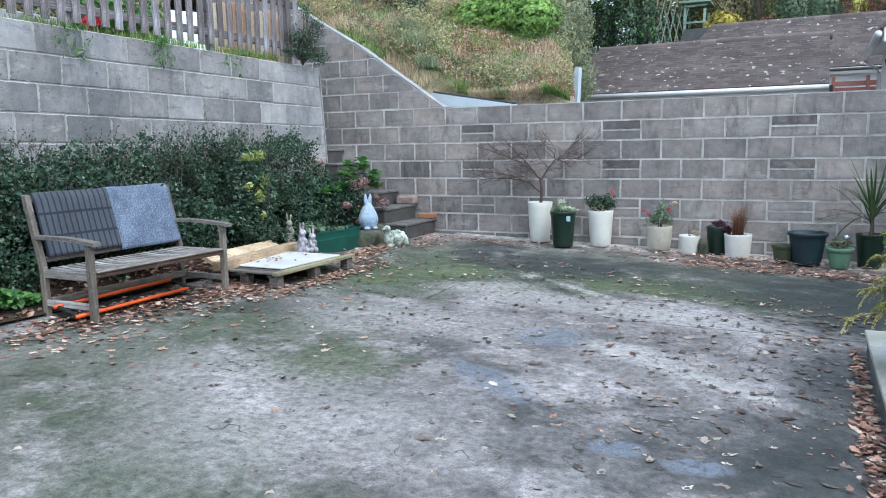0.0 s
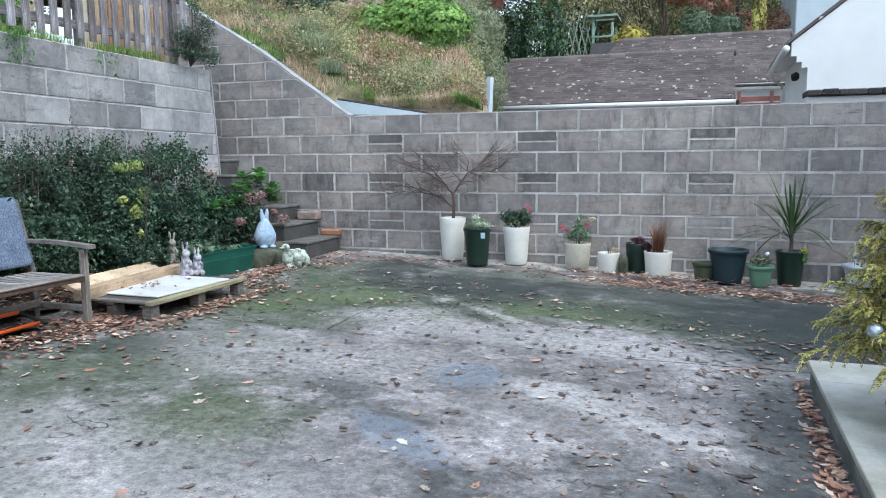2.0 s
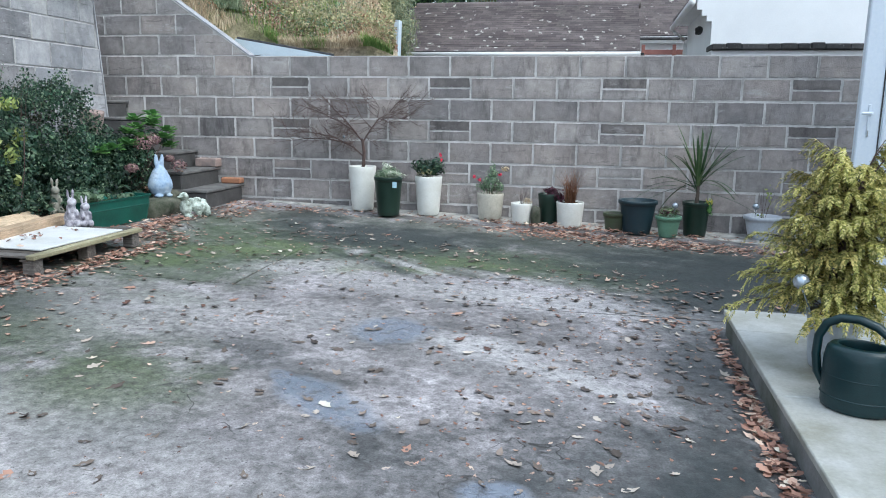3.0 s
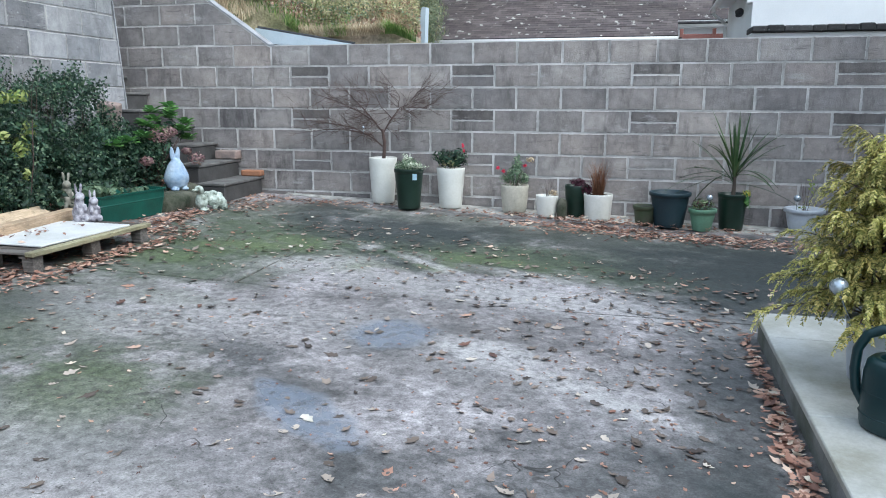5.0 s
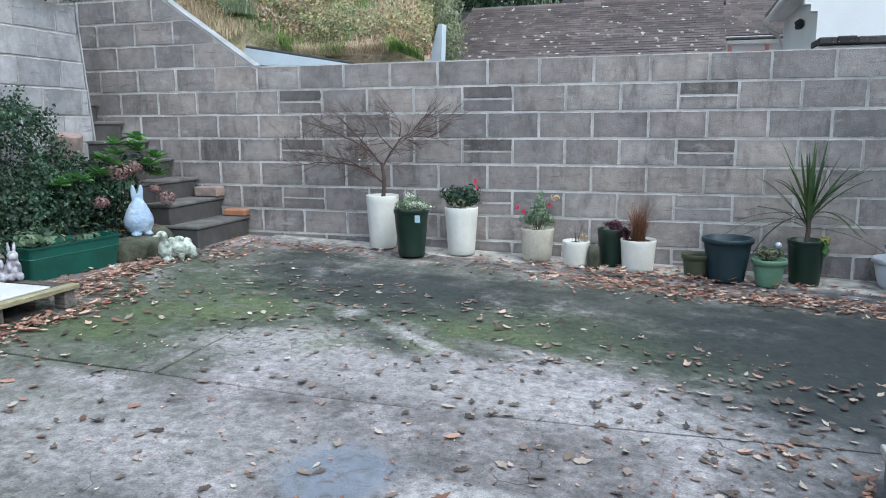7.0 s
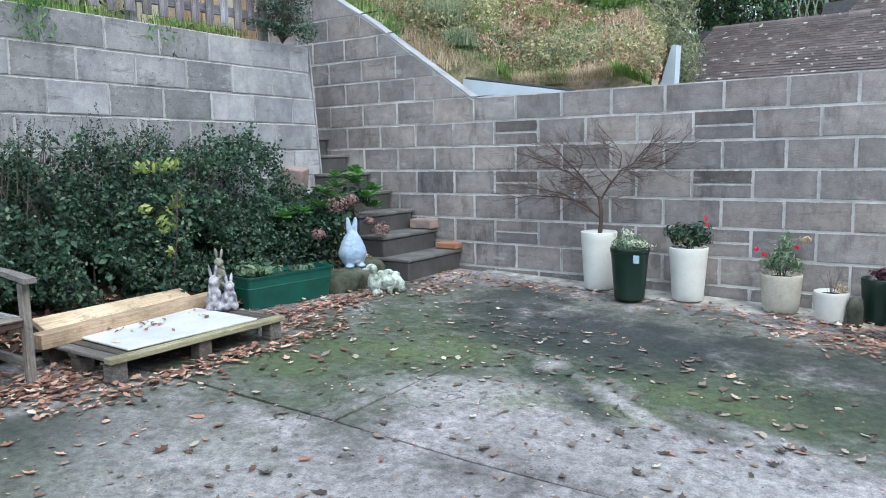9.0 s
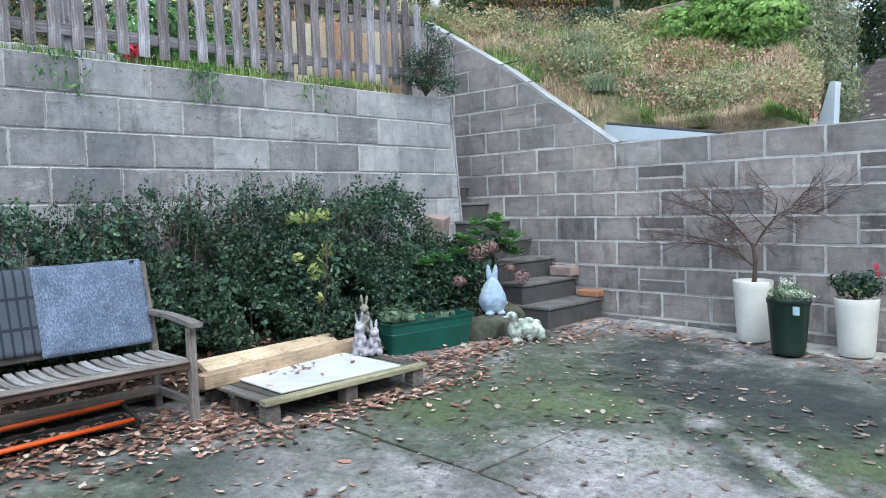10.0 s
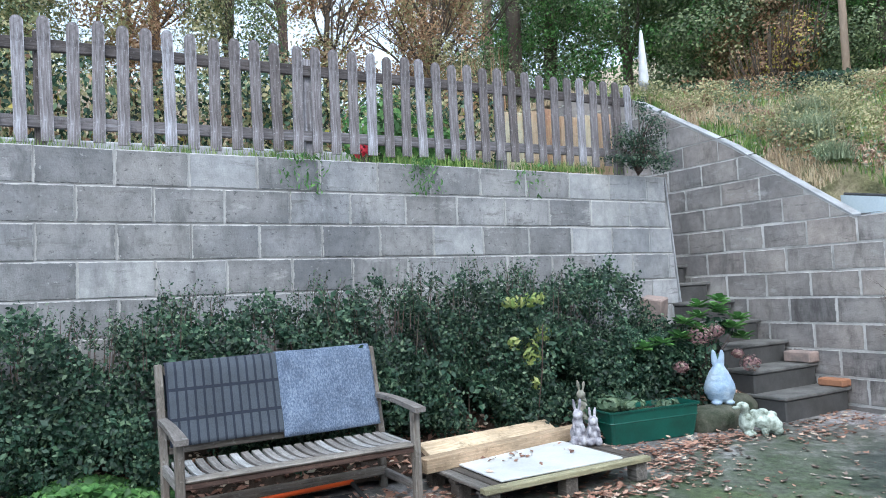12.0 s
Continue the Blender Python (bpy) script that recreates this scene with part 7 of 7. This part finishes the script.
def wood(x, y, kind, seed, s=1.0, z=None):
    z = hill(x, y) if z is None else z
    if kind == "dark":
        tree("evergreen_tree", x, y, z, 7 * s, 0.2 * s, [(0, 0, 1.3 * s, 1.9 * s, 1.5 * s, 1.5 * s), (0.2, 0, 3.4 * s, 1.8 * s, 1.5 * s, 1.6 * s), (-0.2, 0, 5.6 * s, 1.3 * s, 1.2 * s, 1.6 * s)], 20000, 0.066 * s, "dark", "dense dark evergreen tree at the edge of the wood", seed, "bright")
    elif kind == "laurel":
        tree("laurel_tree", x, y, z, 4 * s, 0.12 * s, [(0, 0, 0.9 * s, 1.5 * s, 1.2 * s, 1.1 * s), (0.5, 0, 2.1 * s, 1.3 * s, 1.1 * s, 1.1 * s), (-0.6, 0, 2.6 * s, 1.2 * s, 1.1 * s, 1.1 * s)], 20000, 0.06 * s, "dark", "broad glossy evergreen at the edge of the wood", seed, "bright")
    elif kind == "olive":
        tree("green_tree", x, y, z, 6 * s, 0.16 * s, [(0, 0, 1.6 * s, 1.8 * s, 1.4 * s, 1.5 * s), (0.6, 0, 3.3 * s, 1.6 * s, 1.3 * s, 1.4 * s), (-0.7, 0, 4.2 * s, 1.4 * s, 1.2 * s, 1.3 * s)], 15000, 0.075 * s, "olive", "olive green broadleaved tree on the slope", seed, "dark")
    elif kind == "autumn":
        tree("autumn_tree", x, y, z, 4.4 * s, 0.1 * s, [(0, 0, 1.0 * s, 1.4 * s, 1.1 * s, 1.0 * s), (0.4, 0, 2.3 * s, 1.2 * s, 1.0 * s, 1.1 * s)], 6000, 0.07 * s, "autumn", "thinning orange-brown autumn tree with bare twigs", seed, "olive", bare=14)
    elif kind == "red":
        tree("red_tree", x, y, z, 5 * s, 0.12 * s, [(0, 0, 2.6 * s, 1.8 * s, 1.4 * s, 0.9 * s), (1.2, 0, 3.2 * s, 1.5 * s, 1.2 * s, 0.8 * s)], 12000, 0.075 * s, "red", "spreading tree with dull red autumn leaves", seed, "olive")
    elif kind == "bare":
        tree("bare_tree", x, y, z, 7 * s, 0.13 * s, [], 0, 0.1, "dark", "leafless slender tree with fine twigs on the slope", seed, bark="twig", bare=22)


sd = 100
for x, y, k, s in (
        (-12.5, 9.5, "autumn", 0.8), (-13.2, 7.8, "autumn", 0.9), (-13.6, 6.2, "olive", 0.75), (-13.5, 4.6, "autumn", 0.8), (-13.4, 3.2, "olive", 0.7), (-13.6, 1.6, "autumn", 0.75), (-13.8, 0.0, "olive", 0.6), (-14, -2.5, "olive", 0.6), (-14, -6, "olive", 0.6),
        (-17, 8.2, "bare", 1.1), (-17.5, 5.6, "bare", 1.2), (-17, 3.0, "bare", 1.0), (-16.5, 0.8, "bare", 0.85),
        (-15.5, 11.0, "autumn", 1.1), (-15, 13.0, "dark", 1.1), (-16.5, 15.2, "dark", 1.25), (-13.2, 14.8, "laurel", 1.15), (-12.6, 16.6, "dark", 1.2), (-11.3, 15.0, "laurel", 1.2), (-10.6, 17.2, "olive", 1.2), (-9.9, 14.9, "autumn", 0.9), (-9.0, 16.0, "laurel", 1.3), (-8.7, 18.5, "dark", 1.2),
        (-7.9, 15.1, "laurel", 0.95), (-7.0, 16.3, "laurel", 1.1), (-6.2, 17.6, "dark", 1.1), (-5.6, 15.6, "laurel", 0.8),
        (-21, 17, "dark", 1.6), (-16, 20, "dark", 1.6), (-11, 22, "dark", 1.6), (-7.5, 23, "olive", 1.6), (-6.3, 19.8, "dark", 1.15), (-5.3, 22.5, "dark", 1.3)):
    sd += 1
    wood(x, y, k, sd, s)
for x, y, k, s, z in ((-3.6, 21.5, "olive", 1.1, 0.5), (-1.2, 24.5, "olive", 1.2, 0.6), (-0.2, 22.5, "red", 1.15, 0.6), (0.6, 22.5, "laurel", 1.2, 0.5), (-1.9, 21.0, "red", 1.0, 0.6), (1.6, 26, "bare", 1.1, 1.0), (2.6, 25, "autumn", 1.4, 1.0), (-5.5, 25, "olive", 1.7, 1.4), (-2, 28, "dark", 1.7, 1.8), (2, 30, "dark", 1.6, 2.0), (6, 30, "olive", 1.6, 2.0), (-0.9, 21.5, "laurel", 1.1, 0.5)):
    sd += 1
    wood(x, y, k, sd, s, z)
tree("golden_cypress", 0.2, 19.8, 0.2, 4.6, 0.06, [(0, 0, 1.6, 0.27, 0.25, 1.6), (0, 0, 3.3, 0.22, 0.2, 1.1), (0, 0, 4.4, 0.12, 0.12, 0.6)], 9000, 0.07, "gold", "slim golden upright cypress behind the garages", 71, shell=0.5)
tree("red_leaved_tree", -1.9, 20.8, 0.3, 5.2, 0.09, [(-0.9, 0, 5.2, 0.7, 0.5, 0.4), (-0.1, 0, 5.0, 0.8, 0.5, 0.35), (0.7, 0, 4.7, 0.7, 0.5, 0.35), (1.2, 0, 4.4, 0.5, 0.5, 0.3)], 6500, 0.07, "red", "spreading tree with dull red autumn leaves above the garages", 81, mat2="autumn", bare=6)
shrub("grey_green_bush", [(-1.1, 20.2, 4.1, 0.5, 0.4, 0.45), (-0.5, 20.2, 4.0, 0.45, 0.4, 0.4)], 6000, 0.06, "greygreen", "rounded grey-green bush behind the garage roof", 82)
shrub("orange_twiggy_bush", [(-9.3, 14.2, 4.5, 0.55, 0.4, 0.6), (-8.7, 14.2, 4.8, 0.5, 0.4, 0.7)], 2600, 0.05, "autumn", "orange-brown twiggy bush with thinning leaves", 83, shell=0.1, twigs=60, mat2="yellow")
up = tagged(part("utility_pole", tube(bmesh.new(), [(0, 0, -1.5), (0, 0, 7)], [0.13, 0.11], 12), M["palebark"], smooth=True), "tall pale weathered utility pole rising out of the undergrowth", "pole")
up.location = (-16, 13, 4)
# ivy and mixed planting along the back of the terrace
rg = np.random.default_rng(77)
hb = thing("terrace_hedge", (0, 0, 0), "mixed ivy and bramble hedge along the back of the terrace", "hedge")
bl = [(-9.2 + 0.3 * math.sin(1.7 * k), -3.5 + 0.45 * k, 2.95 + 0.15 * math.sin(k), 0.5, 0.5, 0.85) for k in range(27)]
for m_, k, s in (("hedge", 20000, 0.07), ("olive", 12000, 0.07), ("yellow", 350, 0.07), ("autumn", 900, 0.08)):
    Pn, N = clumps(bl, k, rg, 0.4)
    V, F = cards(Pn, N, s, rg, 0.6)
    quick("foliage", V, F, LEAF[m_], hb, kind="stuff")
bs = [(rg.uniform(-10.6, -9.3), rg.uniform(-3, 9), 3.0) for _ in range(2600)]
V, F = blades([(x, y, hill(x, y)) for x, y, z in bs], rg.uniform(0.5, 1.3, 2600), rg, 0.012, 0.6)
tagged(quick("dead_stems", V, F, LEAF["autumn"]), "tangle of brown dead stems on the slope behind the terrace", "undergrowth", kind="stuff")
shrub("rose_bush", [(-7.3, 6.1, 2.6, 0.3, 0.45, 0.4), (-7.2, 6.6, 2.5, 0.25, 0.3, 0.3)], 1500, 0.075, "bright", "leafy green bush behind the picket fence", 27, shell=0.1)
shrub("red_flowers", [(-7.0, 5.75, 2.42, 0.06, 0.1, 0.07)], 60, 0.06, "petal", "red flower cluster behind the picket fence", 28)

# ---- fallen leaves ----
def litter(name, spots_, mat, label, seed, size=0.055):
    """Lobed, slightly curled leaves lying on the ground: spots of (x, y, rx, ry, count, z lift)."""
    rg = np.random.default_rng(seed)
    lob = [(0.5, 0), (0.38, 0.16), (0.28, 0.26), (0.13, 0.19), (-0.04, 0.3), (-0.2, 0.15), (-0.55, 0.02), (-0.55, -0.02), (-0.2, -0.15), (-0.04, -0.3), (0.13, -0.19), (0.28, -0.26), (0.38, -0.16)]
    V, F = [], []
    for x0, y0, rx, ry, n, lift in spots_:
        for _ in range(n):
            x, y = (rg.normal(x0, rx), rg.normal(y0, ry)) if rx < 2 else (rg.uniform(x0 - rx, x0 + rx), rg.uniform(y0 - ry, y0 + ry))
            if not (-5.3 < x < 2.5 and y < 9.15) or (x > -0.3 and y < 5.64 and lift < 0.1):
                continue
            if lift >= 0.1 and (x < -0.2 or y > 5.5):
                continue
            z = (G(x, 0) + 0.004 if lift < 0.1 else 0.004) + (lift if lift < 0.1 else 0) * rg.random() ** 1.5
            if y > 8.6 and x > -3.5:
                z += 0.035
            s = size * rg.uniform(0.6, 1.4)
            a = rg.uniform(0, 6.283)
            curl, tx, ty = rg.uniform(0.1, 1.1), rg.normal(0, 0.22 + 4 * lift * (lift < 0.1)), rg.normal(0, 0.22)
            k = len(V)
            ca, sa = math.cos(a), math.sin(a)
            V.append((x, y, z + 0.002))
            for u, w in lob:
                w *= rg.uniform(0.75, 1.2)
                zz = s * (curl * (1.2 * w * w + 0.5 * u * u) + tx * u * 0.5 + ty * w * 0.5)
                V.append((x + s * (u * ca - w * sa), y + s * (u * sa + w * ca), z + max(0.001, zz + 0.004)))
            F += [(k, k + 1 + i, k + 1 + (i + 1) % 13) for i in range(13)]
    return tagged(quick(name, np.array(V), np.array(F), LEAF[mat]), label, "fallen leaves", kind="stuff")


litter("scattered_leaves", [(-2.4, 4.5, 2.9, 4.4, 1100, 0.0), (-1.0, 4.2, 0.5, 1.0, 130, 0.0), (-0.6, 5.9, 0.3, 0.5, 60, 0.0), (-2.2, 7.3, 1.4, 0.6, 260, 0.0), (0.0, 7.2, 0.7, 0.7, 160, 0.0)], "pale", "fallen oak leaves scattered over the concrete patio", 40, 0.052)
litter("scattered_brown_leaves", [(-2.4, 4.5, 2.9, 4.4, 120, 0.0), (-0.2, 7.3, 0.7, 0.6, 150, 0.0), (-4.3, 4.6, 0.5, 0.9, 70, 0.004)], "fallen", "brown fallen leaves scattered over the concrete patio", 41)
drift = [(-4.38, 5.9, 0.06, 0.45, 345, 0.02), (-4.75, 5.1, 0.2, 0.15, 330, 0.02), (-4.98, 4.3, 0.2, 0.45, 720, 0.025), (-4.65, 4.7, 0.15, 0.4, 150, 0.01), (-4.75, 6.75, 0.22, 0.16, 240, 0.02), (-4.9, 7.3, 0.1, 0.3, 390, 0.025), (-4.75, 8.3, 0.2, 0.25, 135, 0.01), (-4.85, 8.9, 0.15, 0.15, 90, 0.01),
         (-1.3, 8.5, 0.5, 0.14, 900, 0.03), (-0.4, 8.3, 0.6, 0.15, 1200, 0.03), (0.7, 8.2, 0.7, 0.15, 1000, 0.03), (-2.4, 8.62, 0.5, 0.1, 165, 0.01), (-0.9, 8.85, 0.7, 0.1, 180, 0.01), (-3.9, 8.8, 0.4, 0.12, 165, 0.01),
         (-0.33, 5.0, 0.025, 0.35, 120, 0.02), (-0.33, 4.3, 0.03, 0.25, 150, 0.03), (-0.34, 3.3, 0.035, 0.5, 260, 0.03), (-0.6, 5.7, 0.12, 0.06, 20, 0.0), (-4.9, 3.4, 0.25, 0.4, 240, 0.01), (-4.9, 5.9, 0.25, 0.4, 180, 0.01)]
litter("leaf_drift", drift, "fallen", "drifts of brown fallen leaves along walls, bench and slab edge", 42, 0.046)
litter("leaf_crumbs", [(-2.2, 4.6, 2.4, 2.6, 900, 0.0), (-0.9, 4.6, 0.5, 1.0, 500, 0.0), (-3.0, 7.2, 1.2, 0.8, 250, 0.0), (-1.0, 7.9, 1.4, 0.4, 600, 0.0)], "fallen", "broken brown leaf fragments scattered over the patio", 45, 0.02)
litter("leaves_on_slabs", [(0.5, 3.5, 0.5, 1.0, 14, 0.1)], "fallen", "few fallen leaves on the pale stone slabs", 43, 0.05)
# leaves on the board and the tray
rg = np.random.default_rng(50)
Pn = np.stack([rg.normal(-4.95, 0.13, 34).clip(-5.12, -4.6), rg.uniform(5.45, 6.2, 34), np.full(34, 0.175)], 1)
V, F = cards(Pn, np.tile((0, 0, 1.0), (34, 1)), 0.04, rg, 0.6, jitter=0.3)
tagged(quick("leaves_on_board", V, F, LEAF["fallen"]), "brown fallen leaves lying on the white board", "fallen leaves", kind="stuff")
Pn = np.stack([rg.uniform(-5.12, -4.98, 60), rg.uniform(3.8, 4.65, 60), np.full(60, G(-5.1, 0) + 0.045)], 1)
V, F = cards(Pn, np.tile((0, 0, 1.0), (60, 1)), 0.05, rg, 0.6, jitter=0.2)
tagged(quick("leaves_in_tray", V, F, LEAF["fallen"]), "pale fallen leaves lying on the black cloth tray", "fallen leaves", kind="stuff")
n = 2600
Pn = np.stack([rg.uniform(-5.95, -5.3, n), rg.uniform(1.5, 8.3, n), np.zeros(n)], 1)
Pn[:, 2] = [bed(a, b) + 0.015 for a, b, c in Pn]
V, F = cards(Pn, np.tile((0, 0, 1.0), (n, 1)), 0.055, rg, 0.6, jitter=0.4)
tagged(quick("leaves_on_bed", V, F, LEAF["fallen"]), "brown fallen leaves covering the planting bed soil", "fallen leaves", kind="stuff")

# ---- wall blocks ----
full = brick_mesh(P - 0.012, 0.05, C - 0.012)
full_damp_shaded = full.copy()
thin = brick_mesh(P - 0.012, 0.05, C / 2 - 0.009)
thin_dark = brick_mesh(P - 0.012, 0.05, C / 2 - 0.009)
rb = random.Random(77)


def lay_block(mesh, x, z, mat, parent, dy=0.0):
    o = part("block", mesh, mat, parent)
    o.location = (x, 9.2 + rb.uniform(-0.002, 0.003) + dy, z + rb.uniform(-0.0015, 0.0015))
    o.rotation_euler = (radians(rb.uniform(-0.25, 0.25)), 0, radians(rb.uniform(-0.3, 0.3)))
    return o


def cut_block(x0, x1, z0, z1):
    """The part of a block that lies under the sloping top, as a prism."""
    pts = [(x0, z0), (x1, z0)]
    n = 8
    tops = []
    for i in range(n + 1):
        x = x1 + (x0 - x1) * i / n
        tops.append((x, min(z1, slope_z(x) - 0.03)))
    tops = [(x, max(z, z0)) for x, z in tops]
    keep = [tops[0]]
    for i in range(1, n):
        a, b, c = tops[i - 1], tops[i], tops[i + 1]
        if abs((b[1] - a[1]) - (c[1] - b[1])) > 1e-4:
            keep.append(b)
    keep.append(tops[-1])
    out = []
    for p in pts + keep:
        if not out or (abs(p[0] - out[-1][0]) + abs(p[1] - out[-1][1])) > 0.004:
            out.append(p)
    if abs(out[-1][0] - out[0][0]) + abs(out[-1][1] - out[0][1]) < 0.004:
        out.pop()
    area = sum(a[0] * b[1] - b[0] * a[1] for a, b in zip(out, out[1:] + out[:1])) / 2
    if len(out) < 3 or abs(area) < 0.004:
        return None
    bm = bmesh.new()
    f = bm.faces.new([bm.verts.new((x, 9.2, z)) for x, z in out])
    ext = bmesh.ops.extrude_face_region(bm, geom=[f])
    for v in ext["geom"]:
        if isinstance(v, bmesh.types.BMVert):
            v.co.y = 9.24
    return bm


for j in range(-9, 9):
    z = TOP - C * (j + 1)
    off = 0 if j % 2 == 0 else 0.5
    for k in range(-11, 20):
        xc = -3.95 + P * (k + off + 0.5)
        x0, x1 = xc - P / 2 + 0.006, xc + P / 2 - 0.006
        if x1 > 4.6 or z > slope_z(x0):
            continue
        if slope_z(x1) - 0.02 > z + C:
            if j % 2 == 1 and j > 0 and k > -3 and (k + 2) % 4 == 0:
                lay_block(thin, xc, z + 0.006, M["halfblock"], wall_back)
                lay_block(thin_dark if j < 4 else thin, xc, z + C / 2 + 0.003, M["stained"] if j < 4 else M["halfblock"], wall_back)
            else:
                # low corner blocks and the foot course take the copy with shade in it
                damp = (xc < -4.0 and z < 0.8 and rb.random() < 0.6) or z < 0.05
                lay_block(full_damp_shaded if damp else full, xc, z + 0.006, M["damp"] if damp else M["block"], wall_back)
        elif j < 0 or x0 < SLOPE[0][0]:
            b = cut_block(x0, x1, z + 0.006, z + C - 0.006)
            if b:
                part("block", b, M["cutblock"], wall_back)
        elif j == 0:
            lay_block(full, xc, z + 0.004, M["block"], wall_back)
CL = 0.245
PL = 0.465
long_block = brick_mesh(PL - 0.01, 0.05, CL - 0.01)
pale_block = long_block.copy()
for j in range(9):
    z = LTOP - CL * (j + 1)
    for k in range(-13, 14):
        yc = (3.48 if j % 2 else 3.25) + PL * (k + 0.5)
        end = LEND + 0.09 * (LTOP - z - CL / 2) - 0.008
        y1 = min(end, yc + PL / 2 - 0.005)
        y0 = yc - PL / 2 + 0.005
        if y1 - y0 < 0.05:
            continue
        if y1 < yc + PL / 2 - 0.007:
            b = brick_mesh(y1 - y0, 0.05, CL - 0.01)
        else:
            b = pale_block if yc > 7.6 or rb.random() < 0.06 else long_block
        o = part("block", b, M["paleold" if yc > 7.6 or b is pale_block else "oldblock"], wall_left)
        o.location = (LX + rb.uniform(-0.001, 0.004), (y0 + y1) / 2, z + 0.006 + 0.035 - 0.0127 * ((y0 + y1) / 2 - 3.1) + rb.uniform(-0.002, 0.002))
        o.rotation_euler = (0, 0.0127, radians(90 + rb.uniform(-0.3, 0.3)))
